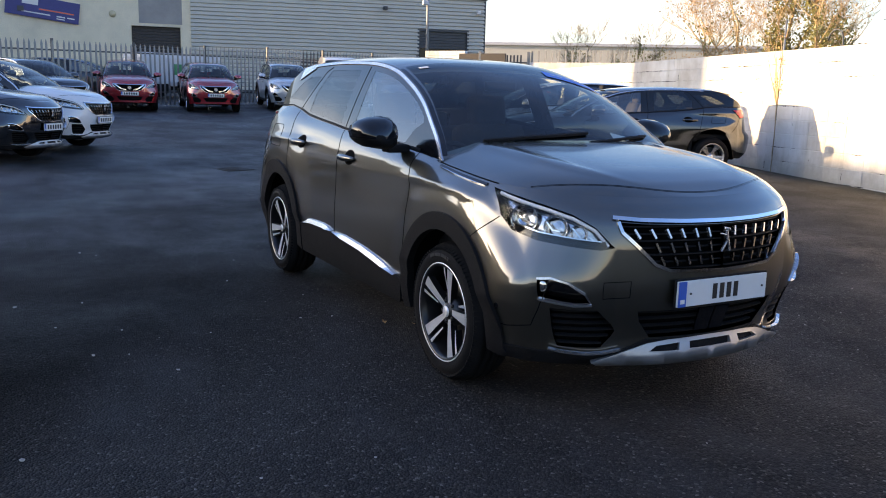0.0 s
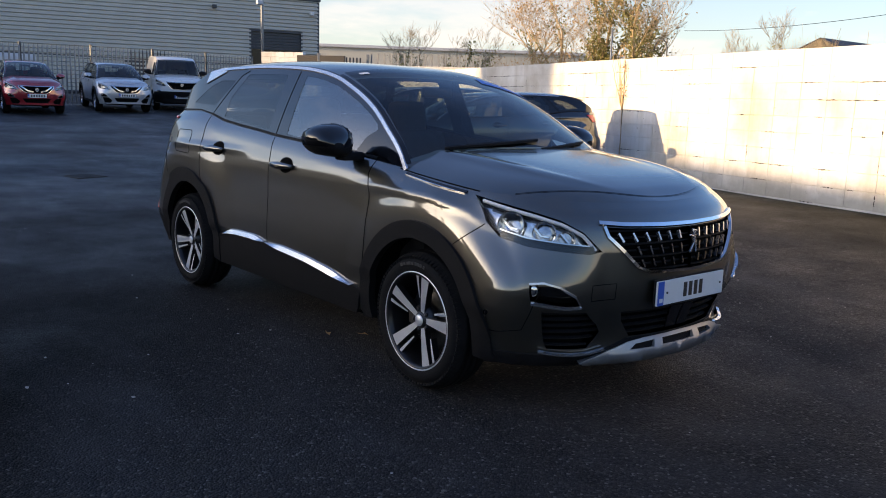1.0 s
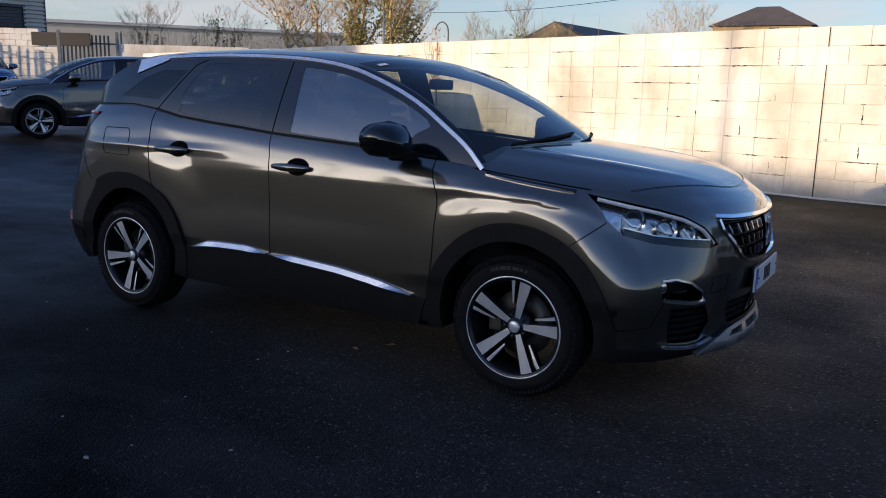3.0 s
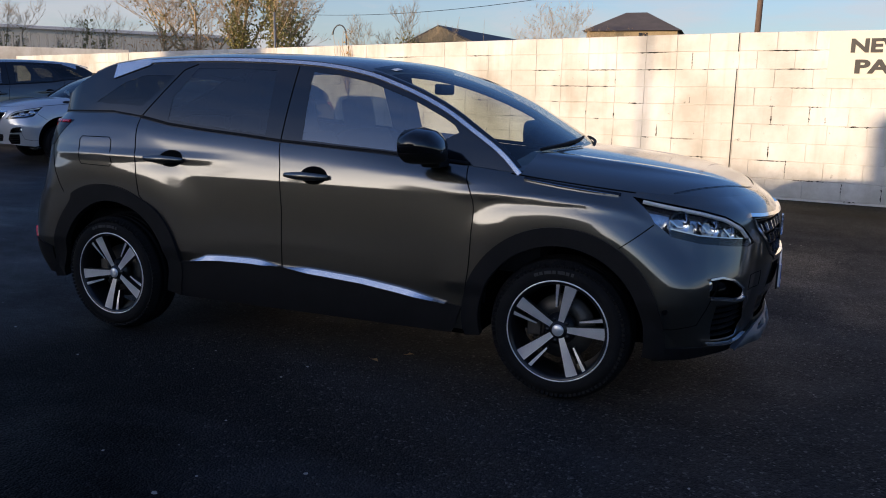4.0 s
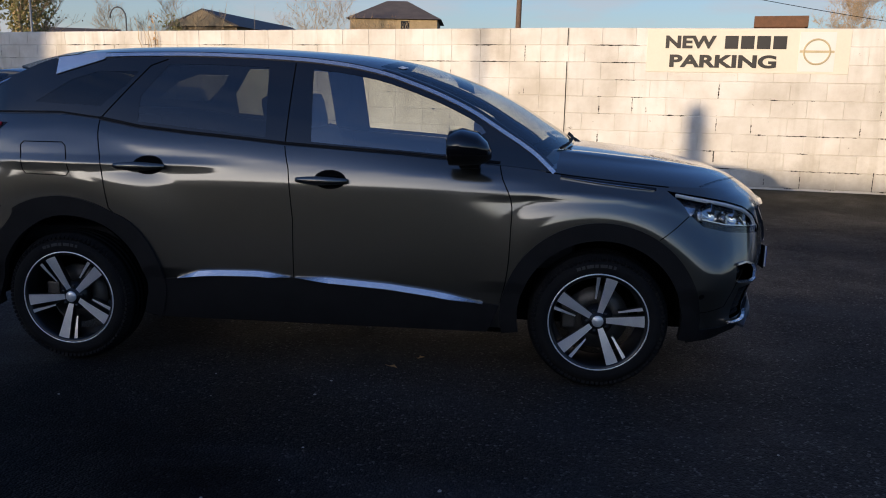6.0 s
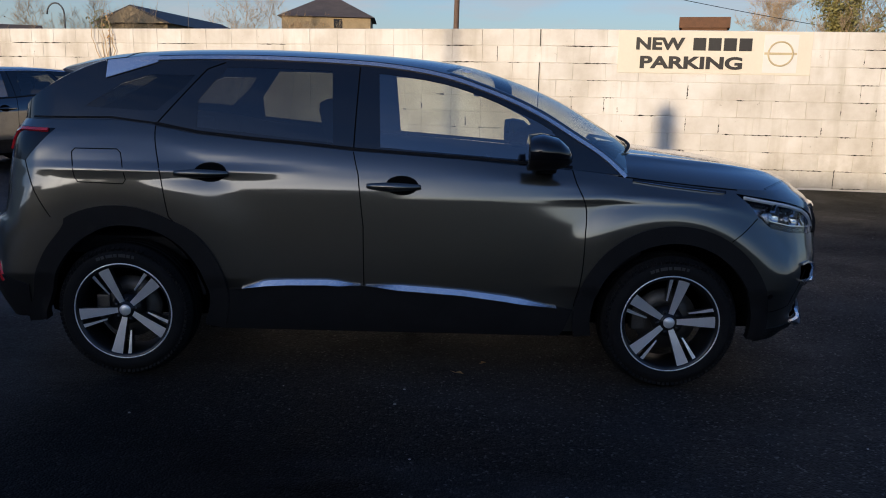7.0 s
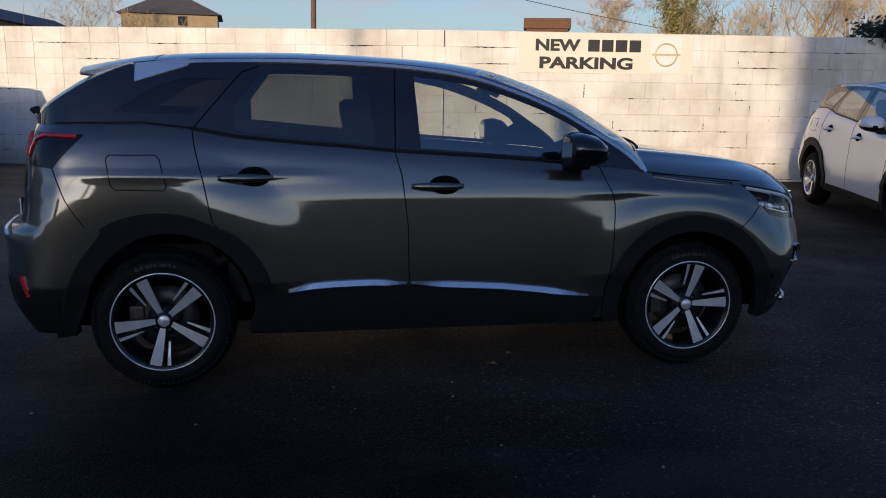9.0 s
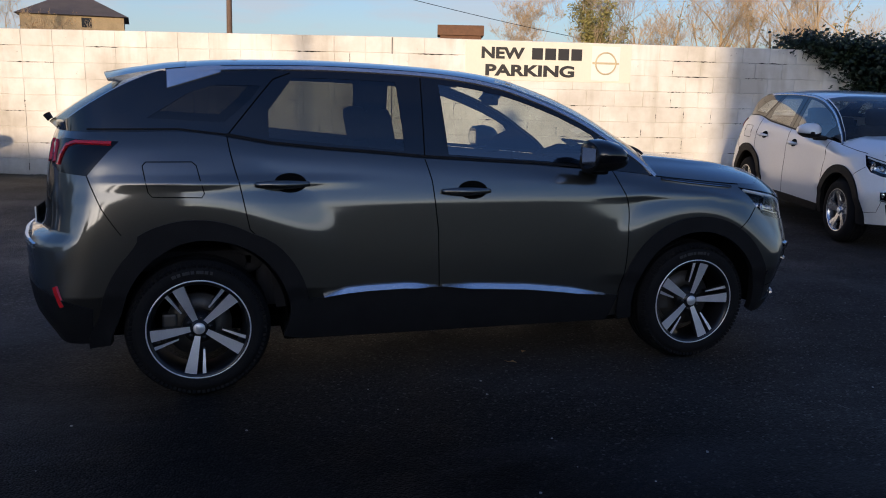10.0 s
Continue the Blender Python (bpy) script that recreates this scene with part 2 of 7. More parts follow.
def mesh(verts, faces, normals=None, smooth=True):
    me = bpy.data.meshes.new("mesh")
    me.from_pydata([tuple(v) for v in verts], [], [tuple(f) for f in faces])
    me.update()
    if smooth:
        me.polygons.foreach_set("use_smooth", [True] * len(me.polygons))
    if normals is not None:
        me.normals_split_custom_set_from_vertices([tuple(n) for n in normals])
    return me


def box(bm, lo, hi, bevel=0.0, m=None):
    lo, hi = Vector(lo), Vector(hi)
    r = bmesh.ops.create_cube(bm, size=1.0, matrix=Matrix.Translation((lo + hi) / 2) @ Matrix.Diagonal((*(hi - lo), 1)))
    vs = r["verts"]
    if bevel:
        es = list({e for v in vs for e in v.link_edges})
        rb = bmesh.ops.bevel(bm, geom=es, offset=bevel, segments=2, affect="EDGES", profile=0.6)
        vs = list({v for f in rb["faces"] for v in f.verts} | {v for v in vs if v.is_valid})
    if m is not None:
        bmesh.ops.transform(bm, matrix=m, verts=[v for v in vs if v.is_valid])
    return bm


def block(lo, hi, bevel=0.0, m=None):
    return box(bmesh.new(), lo, hi, bevel, m)


def lathe(profile, seg=48, axis="y"):
    """Turns (radius, along) points about an axis through the origin."""
    n = len(profile)
    vs, fs = [], []
    for i in range(seg):
        a = 2 * math.pi * i / seg
        for r, h in profile:
            vs.append((r * math.cos(a), h, r * math.sin(a)) if axis == "y" else (r * math.cos(a), r * math.sin(a), h))
    for i in range(seg):
        j = (i + 1) % seg
        for k in range(n - 1):
            q = (i * n + k, i * n + k + 1, j * n + k + 1, j * n + k)
            fs.append(q if axis == "y" else q[::-1])
    return mesh(vs, fs)


def tube(points, radius, seg=8, closed=False):
    """A round rod along points; radius may be a number or one for each point."""
    pts = [Vector(p) for p in points]
    n = len(pts)
    rad = radius if isinstance(radius, (list, tuple)) else [radius] * n
    vs, fs = [], []
    up = Vector((0.123, 0.456, 0.88)).normalized()
    for i, p in enumerate(pts):
        a = pts[i - 1] if (i or closed) else pts[0]
        b = pts[(i + 1) % n] if (i < n - 1 or closed) else pts[-1]
        d = (b - a).normalized()
        s = d.cross(up)
        s = s.normalized() if s.length > 1e-4 else d.orthogonal().normalized()
        u = s.cross(d)
        for k in range(seg):
            w = 2 * math.pi * k / seg
            vs.append(p + (s * math.cos(w) + u * math.sin(w)) * rad[i])
    for i in range(n if closed else n - 1):
        j = (i + 1) % n
        for k in range(seg):
            l = (k + 1) % seg
            fs.append((i * seg + k, i * seg + l, j * seg + l, j * seg + k))
    if not closed:
        fs.append(tuple(range(seg))[::-1])
        fs.append(tuple(range((n - 1) * seg, n * seg)))
    return mesh(vs, fs)


def inside(poly, pts):
    x, y = pts[:, 0], pts[:, 1]
    r = np.zeros(len(pts), bool)
    P = np.asarray(poly)
    for (x0, y0), (x1, y1) in zip(P, np.roll(P, -1, 0)):
        c = (y0 > y) != (y1 > y)
        if y0 != y1:
            r ^= c & (x < (x1 - x0) * (y - y0) / (y1 - y0) + x0)
    return r


def dense(loop, step):
    out = []
    L = np.asarray(loop, float)
    for p, q in zip(L, np.roll(L, -1, 0)):
        n = max(1, int(np.ceil(np.hypot(*(q - p)) / step)))
        out += [p + (q - p) * k / n for k in range(n)]
    return np.array(out)


def fill(outer, holes, step):
    """Triangles that fill a flat region with holes, with evenly spread points inside."""
    from mathutils.geometry import delaunay_2d_cdt
    loops = [dense(l, step) for l in (outer, *holes)]
    lo, hi = loops[0].min(0), loops[0].max(0)
    gx, gy = np.meshgrid(np.arange(lo[0] + step / 2, hi[0], step), np.arange(lo[1] + step / 2, hi[1], step))
    g = np.c_[gx.ravel(), gy.ravel()]
    g = g[inside(loops[0], g)] if len(g) else g
    for l in loops[1:]:
        g = g[~inside(l, g)] if len(g) else g
    edge = np.concatenate(loops)
    if len(g):
        keep = np.ones(len(g), bool)
        for k in range(0, len(g), 500):
            d = ((g[k:k + 500, None, :] - edge[None]) ** 2).sum(2).min(1)
            keep[k:k + 500] = d > (0.45 * step) ** 2
        g = g[keep]
    pts = np.concatenate([edge, g]) if len(g) else edge
    es, k = [], 0
    for l in loops:
        n = len(l)
        es += [(k + i, k + (i + 1) % n) for i in range(n)]
        k += n
    v, _, f, *_ = delaunay_2d_cdt([Vector(p) for p in pts], es, [], 0, 1e-6)
    V = np.array([tuple(p) for p in v])
    T = np.array([tuple(t) for t in f if len(t) == 3])
    c = V[T].mean(1)
    ok = inside(loops[0], c)
    for l in loops[1:]:
        ok &= ~inside(l, c)
    return V, T[ok]


def sheet(F, outer, holes=(), step=0.03, off=0.0, depth=0.0, flip=False):
    """A skin over the surface F(u, v) inside an outline, lifted by off, its rim turned in by depth. flip: seen from the mirrored side."""
    V, T = fill(outer, holes, step)
    e = 1e-3
    u, v = V[:, 0], V[:, 1]
    p = F(u, v)
    n = np.cross(F(u + e, v) - F(u - e, v), F(u, v + e) - F(u, v - e))
    n /= np.maximum(np.linalg.norm(n, axis=1), 1e-12)[:, None]
    p = p + n * off
    faces = [tuple(t) for t in T]
    if len(T):
        a, b, c = p[T[:, 0]], p[T[:, 1]], p[T[:, 2]]
        if (np.cross(b - a, c - a) * n[T[:, 0]]).sum() < 0:
            faces = [f[::-1] for f in faces]
    if depth:
        seen = {}
        for f in faces:
            for i in range(3):
                k = (f[i], f[(i + 1) % 3])
                seen[k] = True
        rim = [k for k in seen if (k[1], k[0]) not in seen]
        q, qn = [], []
        for a, b in rim:
            # the turned-in rim has points of its own, so that its edge stays sharp
            o = np.cross(p[b] - p[a], n[a])
            o = o / max(np.linalg.norm(o), 1e-12)
            k = len(p) + len(q)
            q += [p[b], p[a], p[a] - n[a] * depth, p[b] - n[b] * depth]
            qn += [o] * 4
            faces.append((k, k + 1, k + 2, k + 3))
        if q:
            p, n = np.concatenate([p, q]), np.concatenate([n, qn])
    if flip:
        p, n = p * (1, -1, 1), n * (1, -1, 1)
        faces = [f[::-1] for f in faces]
    return mesh(p, faces, n)


def strip(F, pts, width, height=0.004, off=0.0, flip=False, taper=False, step=0.03, tilt=1.0):
    """A flat bar of that width laid along a line on F."""
    P = np.asarray(pts, float)
    seg = [P[0]]
    for a, b in zip(P[:-1], P[1:]):
        n = max(1, int(np.hypot(*(b - a)) / step))
        seg += [a + (b - a) * (k + 1) / n for k in range(n)]
    P = np.array(seg)
    e = 1e-3
    u, v = P[:, 0], P[:, 1]
    p = F(u, v)
    n = np.cross(F(u + e, v) - F(u - e, v), F(u, v + e) - F(u, v - e))
    n /= np.maximum(np.linalg.norm(n, axis=1), 1e-12)[:, None]
    t = np.gradient(p, axis=0)
    t /= np.maximum(np.linalg.norm(t, axis=1), 1e-12)[:, None]
    s = np.cross(n, t)
    w = np.full(len(p), width / 2)
    if taper:
        w *= np.clip(np.minimum(np.arange(len(p)), np.arange(len(p))[::-1]) / max(1, len(p) * 0.18), 0.12, 1)
    w = w[:, None]
    top, low = p + n * (off + height), p + n * (off - 0.004)
    up = p + n * (off + height * tilt)
    vs = np.stack([low - s * w, top - s * w * 0.7, up + s * w * 0.7, low + s * w], 1).reshape(-1, 3)
    fs = []
    for i in range(len(p) - 1):
        fs += [(4 * i + k, 4 * i + 4 + k, 4 * i + 5 + k, 4 * i + 1 + k) for k in range(3)]
    m = len(p) - 1
    fs += [(0, 1, 2, 3), (4 * m + 3, 4 * m + 2, 4 * m + 1, 4 * m)]
    if flip:
        vs = vs * (1, -1, 1)
        fs = [f[::-1] for f in fs]
    return mesh(vs, fs, smooth=False)

# ---------- materials of the yard ----------
def asphalt_material():
    m, t, b = node_material("asphalt")
    big = noise_node(t, 0.5, 6.0, 0.65)
    mid = noise_node(t, 2.2, 5.0, 0.6, stretch=(1.0, 0.45, 1.0))
    co = t.nodes.new("ShaderNodeTexCoord")
    fine = t.nodes.new("ShaderNodeTexVoronoi")
    fine.inputs["Scale"].default_value = 95.0
    t.links.new(co.outputs["Object"], fine.inputs["Vector"])
    tone = t.nodes.new("ShaderNodeSeparateColor")
    t.links.new(fine.outputs["Color"], tone.inputs["Color"])
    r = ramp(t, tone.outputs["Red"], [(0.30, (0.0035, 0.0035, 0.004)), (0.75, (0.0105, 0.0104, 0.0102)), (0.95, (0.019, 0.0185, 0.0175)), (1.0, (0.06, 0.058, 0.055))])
    dust = ramp(t, mid.outputs["Fac"], [(0.45, (0, 0, 0)), (0.75, (1, 1, 1))])
    mx = t.nodes.new("ShaderNodeMix")
    mx.data_type = "RGBA"
    mx.inputs["B"].default_value = (0.016, 0.0157, 0.0153, 1)
    mu = t.nodes.new("ShaderNodeMath")
    mu.operation = "MULTIPLY"
    mu.inputs[1].default_value = 0.45
    t.links.new(dust.outputs["Color"], mu.inputs[0])
    t.links.new(mu.outputs["Value"], mx.inputs["Factor"])
    t.links.new(r.outputs["Color"], mx.inputs["A"])
    # the asphalt is darker towards one side, across an uneven edge
    side_edge = t.nodes.new("ShaderNodeMath")
    side_edge.operation = "MULTIPLY_ADD"
    side_edge.inputs[1].default_value = 3.0
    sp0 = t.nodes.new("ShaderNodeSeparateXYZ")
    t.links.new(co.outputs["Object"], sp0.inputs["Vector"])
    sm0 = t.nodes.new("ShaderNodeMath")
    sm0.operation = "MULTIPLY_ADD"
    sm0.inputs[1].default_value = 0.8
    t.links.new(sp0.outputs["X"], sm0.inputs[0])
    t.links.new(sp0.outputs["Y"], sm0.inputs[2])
    t.links.new(big.outputs["Fac"], side_edge.inputs[0])
    t.links.new(sm0.outputs["Value"], side_edge.inputs[2])
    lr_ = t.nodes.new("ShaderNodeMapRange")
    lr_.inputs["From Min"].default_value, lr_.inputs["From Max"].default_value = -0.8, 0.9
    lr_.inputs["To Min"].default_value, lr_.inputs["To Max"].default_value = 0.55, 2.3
    t.links.new(side_edge.outputs["Value"], lr_.inputs["Value"])
    side_tone = t.nodes.new("ShaderNodeMix")
    side_tone.data_type, side_tone.blend_type = "RGBA", "MULTIPLY"
    side_tone.inputs["Factor"].default_value = 1.0
    t.links.new(mx.outputs["Result"], side_tone.inputs["A"])
    t.links.new(lr_.outputs["Result"], side_tone.inputs["B"])
    mx = side_tone
    # pale tracks where puddles dried
    tr = noise_node(t, 0.55, 6.0, 0.62, stretch=(0.6, 1.7, 1.0))
    trr = ramp(t, tr.outputs["Fac"], [(0.47, (0, 0, 0)), (0.64, (1, 1, 1))])
    tm = t.nodes.new("ShaderNodeMath")
    tm.operation = "MULTIPLY"
    far = t.nodes.new("ShaderNodeMapRange")
    far.inputs["From Min"].default_value, far.inputs["From Max"].default_value = -1.0, -7.0
    far.inputs["To Min"].default_value, far.inputs["To Max"].default_value = 0.25, 0.9
    fsep = t.nodes.new("ShaderNodeSeparateXYZ")
    t.links.new(co.outputs["Object"], fsep.inputs["Vector"])
    t.links.new(fsep.outputs["X"], far.inputs["Value"])
    t.links.new(far.outputs["Result"], tm.inputs[1])
    t.links.new(trr.outputs["Color"], tm.inputs[0])
    dry = t.nodes.new("ShaderNodeMix")
    dry.data_type = "RGBA"
    dry.inputs["B"].default_value = (0.075, 0.078, 0.084, 1)
    t.links.new(tm.outputs["Value"], dry.inputs["Factor"])
    t.links.new(mx.outputs["Result"], dry.inputs["A"])
    mx = dry
    # moss and soil lie along the foot of the wall
    geo = t.nodes.new("ShaderNodeTexCoord")
    sep = t.nodes.new("ShaderNodeSeparateXYZ")
    t.links.new(geo.outputs["Object"], sep.inputs["Vector"])
    ln = t.nodes.new("ShaderNodeMath")
    ln.operation = "MULTIPLY_ADD"
    ln.inputs[1].default_value = 0.265
    t.links.new(sep.outputs["X"], ln.inputs[0])
    t.links.new(sep.outputs["Y"], ln.inputs[2])
    mr = t.nodes.new("ShaderNodeMapRange")
    mr.inputs["From Min"].default_value = 4.6
    mr.inputs["From Max"].default_value = 7.7
    t.links.new(ln.outputs["Value"], mr.inputs["Value"])
    mm = t.nodes.new("ShaderNodeMath")
    mm.operation = "MULTIPLY"
    mb = t.nodes.new("ShaderNodeMapRange")
    mb.inputs["From Min"].default_value, mb.inputs["From Max"].default_value = 0.30, 0.62
    mb.inputs["To Min"].default_value, mb.inputs["To Max"].default_value = 0.35, 1.0
    t.links.new(big.outputs["Fac"], mb.inputs["Value"])
    t.links.new(mr.outputs["Result"], mm.inputs[0])
    t.links.new(mb.outputs["Result"], mm.inputs[1])
    moss = t.nodes.new("ShaderNodeMix")
    moss.data_type = "RGBA"
    moss.inputs["B"].default_value = (0.034, 0.029, 0.013, 1)
    t.links.new(mm.outputs["Value"], moss.inputs["Factor"])
    t.links.new(mx.outputs["Result"], moss.inputs["A"])
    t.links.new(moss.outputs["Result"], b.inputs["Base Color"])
    wet = t.nodes.new("ShaderNodeMapRange")
    wet.inputs["From Min"].default_value, wet.inputs["From Max"].default_value = 0.35, 0.65
    wet.inputs["To Min"].default_value, wet.inputs["To Max"].default_value = 0.40, 0.82
    t.links.new(big.outputs["Fac"], wet.inputs["Value"])
    gl = t.nodes.new("ShaderNodeMath")
    gl.operation = "MULTIPLY_ADD"
    gl.inputs[1].default_value = -0.12
    t.links.new(tone.outputs["Blue"], gl.inputs[0])
    t.links.new(wet.outputs["Result"], gl.inputs[2])
    firm = t.nodes.new("ShaderNodeMapRange")
    firm.inputs["From Min"].default_value, firm.inputs["From Max"].default_value = -6.0, -1.5
    firm.inputs["To Min"].default_value, firm.inputs["To Max"].default_value = 0.0, 0.18
    t.links.new(fsep.outputs["X"], firm.inputs["Value"])
    dryer = t.nodes.new("ShaderNodeMath")
    t.links.new(gl.outputs["Value"], dryer.inputs[0])
    t.links.new(firm.outputs["Result"], dryer.inputs[1])
    t.links.new(dryer.outputs["Value"], b.inputs["Roughness"])
    bp = t.nodes.new("ShaderNodeBump")
    bp.inputs["Strength"].default_value, bp.inputs["Distance"].default_value = 1.0, 0.009
    inv = t.nodes.new("ShaderNodeMath")
    inv.operation = "MULTIPLY_ADD"
    inv.inputs[1].default_value = -1.0
    t.links.new(fine.outputs["Distance"], inv.inputs[0])
    t.links.new(tone.outputs["Green"], inv.inputs[2])
    t.links.new(inv.outputs["Value"], bp.inputs["Height"])
    t.links.new(bp.outputs["Normal"], b.inputs["Normal"])
    # the low end by the fence lies wetter than the stretch by the car
    damp = t.nodes.new("ShaderNodeMapRange")
    damp.inputs["From Min"].default_value, damp.inputs["From Max"].default_value = 0.5, -8.0
    damp.inputs["To Min"].default_value, damp.inputs["To Max"].default_value = 0.035, 0.60
    t.links.new(fsep.outputs["X"], damp.inputs["Value"])
    # gloss rises across the same uneven edge
    worn = t.nodes.new("ShaderNodeMapRange")
    worn.inputs["From Min"].default_value, worn.inputs["From Max"].default_value = -0.8, 0.9
    worn.inputs["To Min"].default_value, worn.inputs["To Max"].default_value = 0.0, 0.17
    t.links.new(side_edge.outputs["Value"], worn.inputs["Value"])
    gloss = t.nodes.new("ShaderNodeMath")
    t.links.new(damp.outputs["Result"], gloss.inputs[0])
    t.links.new(worn.outputs["Result"], gloss.inputs[1])
    t.links.new(gloss.outputs["Value"], b.inputs["Specular IOR Level"])
    return m


def block_material():
    """Thick white masonry paint with grime, scuffs and bare spots, carried across the joints."""
    m, t, b = node_material("white_block_paint")
    geo = t.nodes.new("ShaderNodeNewGeometry")

    def wide(scale, detail, rough, stretch=(1, 1, 1)):
        mp = t.nodes.new("ShaderNodeMapping")
        mp.inputs["Scale"].default_value = stretch
        t.links.new(geo.outputs["Position"], mp.inputs["Vector"])
        n = t.nodes.new("ShaderNodeTexNoise")
        n.inputs["Scale"].default_value, n.inputs["Detail"].default_value, n.inputs["Roughness"].default_value = scale, detail, rough
        t.links.new(mp.outputs["Vector"], n.inputs["Vector"])
        return n

    def blend(kind, fac, a, c):
        x = t.nodes.new("ShaderNodeMix")
        x.data_type, x.blend_type = "RGBA", kind
        if isinstance(fac, float):
            x.inputs["Factor"].default_value = fac
        else:
            t.links.new(fac, x.inputs["Factor"])
        t.links.new(a, x.inputs["A"])
        if isinstance(c, tuple):
            x.inputs["B"].default_value = (*c, 1)
        else:
            t.links.new(c, x.inputs["B"])
        return x.outputs["Result"]

    base = ramp(t, wide(0.85, 6.0, 0.62).outputs["Fac"], [(0.34, (0.56, 0.525, 0.465)), (0.50, (0.72, 0.70, 0.655)), (0.62, (0.82, 0.81, 0.785))])
    oi = t.nodes.new("ShaderNodeObjectInfo")
    tint = ramp(t, oi.outputs["Random"], [(0.0, (0.92, 0.92, 0.915)), (1.0, (1.0, 1.0, 1.0))])
    col = blend("MULTIPLY", 1.0, base.outputs["Color"], tint.outputs["Color"])
    # rain streaks down from the top
    streak = ramp(t, wide(1.0, 4.0, 0.6, (3.2, 3.2, 0.35)).outputs["Fac"], [(0.52, (1, 1, 1)), (0.72, (0.80, 0.785, 0.74))])
    col = blend("MULTIPLY", 1.0, col, streak.outputs["Color"])
    # splashed soil and algae on the lowest courses, with a ragged upper edge
    sp = t.nodes.new("ShaderNodeSeparateXYZ")
    t.links.new(geo.outputs["Position"], sp.inputs["Vector"])
    edge = t.nodes.new("ShaderNodeMath")
    edge.operation = "MULTIPLY_ADD"
    edge.inputs[1].default_value = -0.9
    t.links.new(wide(3.0, 6.0, 0.7).outputs["Fac"], edge.inputs[0])
    t.links.new(sp.outputs["Z"], edge.inputs[2])
    low = t.nodes.new("ShaderNodeMapRange")
    low.inputs["From Min"].default_value, low.inputs["From Max"].default_value = 0.10, -0.30
    low.inputs["To Min"].default_value, low.inputs["To Max"].default_value = 0.0, 0.6
    t.links.new(edge.outputs["Value"], low.inputs["Value"])
    col = blend("MIX", low.outputs["Result"], col, (0.34, 0.32, 0.26))
    # flaked paint
    chip = ramp(t, wide(8.0, 7.0, 0.72).outputs["Fac"], [(0.665, (0, 0, 0)), (0.70, (1, 1, 1))])
    col = blend("MIX", chip.outputs["Color"], col, (0.27, 0.25, 0.21))
    t.links.new(col, b.inputs["Base Color"])
    b.inputs["Roughness"].default_value = 0.75
    f = noise_node(t, 55.0, 4.0, 0.65)
    bp = t.nodes.new("ShaderNodeBump")
    bp.inputs["Strength"].default_value, bp.inputs["Distance"].default_value = 0.45, 0.012
    t.links.new(f.outputs["Fac"], bp.inputs["Height"])
    t.links.new(bp.outputs["Normal"], b.inputs["Normal"])
    return m


MAT["asphalt"] = asphalt_material()
MAT["block"] = block_material()
MAT["mortar"] = surface("painted_joint", (0.66, 0.645, 0.60), 0.8, 0, 0.15, 3, 60, 0.3)
MAT["crack"] = surface("open_joint", (0.03, 0.028, 0.025), 0.9, 0, 0.3)
MAT["render_wall"] = surface("stained_cream_render", (0.80, 0.71, 0.52), 0.85, 0, 0.2, 0.6, 20, 0.2)
MAT["cladding"] = surface("grey_sheet_cladding", (0.54, 0.52, 0.45), 0.5, 0.0, 0.08, 0.5, 30)
MAT["dark_grey"] = surface("dark_grey_metal", (0.07, 0.075, 0.08), 0.5, 0.3, 0.2, 2, 40)
MAT["shutter"] = surface("brown_shutter", (0.05, 0.045, 0.042), 0.6, 0.2, 0.2, 2, 40)
MAT["galv"] = surface("galvanised_steel", (0.26, 0.27, 0.27), 0.55, 0.5, 0.15, 3, 60)
MAT["bark"] = surface("grey_brown_bark", (0.40, 0.31, 0.20), 0.9, 0, 0.35, 2, 30, 0.5)
MAT["twig"] = surface("warm_twigs", (0.50, 0.37, 0.22), 0.9, 0, 0.3, 2, 30)
MAT["leaf_dry"] = surface("dry_brown_leaf", (0.46, 0.28, 0.12), 0.8, 0, 0.4, 1.5, 20)
MAT["ivy"] = surface("ivy_leaf", (0.24, 0.22, 0.075), 0.5, 0, 0.5, 1.5, 20)
MAT["ivy_dark"] = surface("dark_ivy_leaf", (0.018, 0.032, 0.012), 0.5, 0, 0.5, 2, 30)
MAT["stone"] = surface("tan_stone", (0.32, 0.25, 0.15), 0.9, 0, 0.3, 1.2, 14, 0.4)
MAT["slate"] = surface("weathered_slate", (0.10, 0.085, 0.075), 0.7, 0, 0.3, 1.5, 30, 0.3)
MAT["pole_wood"] = surface("pole_wood", (0.13, 0.085, 0.06), 0.85, 0, 0.3, 4, 40, 0.3)
MAT["sign_board"] = surface("cream_sign_board", (0.74, 0.70, 0.60), 0.5, 0, 0.05, 1.5, 30)
MAT["sign_ink"] = surface("sign_black", (0.02, 0.02, 0.022), 0.5, 0, 0.15)
MAT["sign_gold"] = surface("faded_gold", (0.55, 0.47, 0.30), 0.5, 0.2, 0.15)
MAT["sign_blue"] = surface("sign_blue", (0.035, 0.045, 0.20), 0.4, 0, 0.1)
MAT["sign_green"] = surface("sign_green", (0.03, 0.25, 0.10), 0.4, 0, 0.1)
MAT["white_metal"] = surface("white_sheet", (0.55, 0.56, 0.58), 0.4, 0, 0.06)
MAT["concrete"] = surface("grey_concrete", (0.33, 0.32, 0.30), 0.85, 0, 0.2, 1, 30, 0.3)
MAT["brick"] = surface("dark_brick", (0.12, 0.088, 0.068), 0.9, 0, 0.25, 1.5, 14, 0.3)
MAT["iron"] = surface("cast_iron", (0.05, 0.045, 0.04), 0.6, 0.6, 0.3, 6, 80, 0.3)


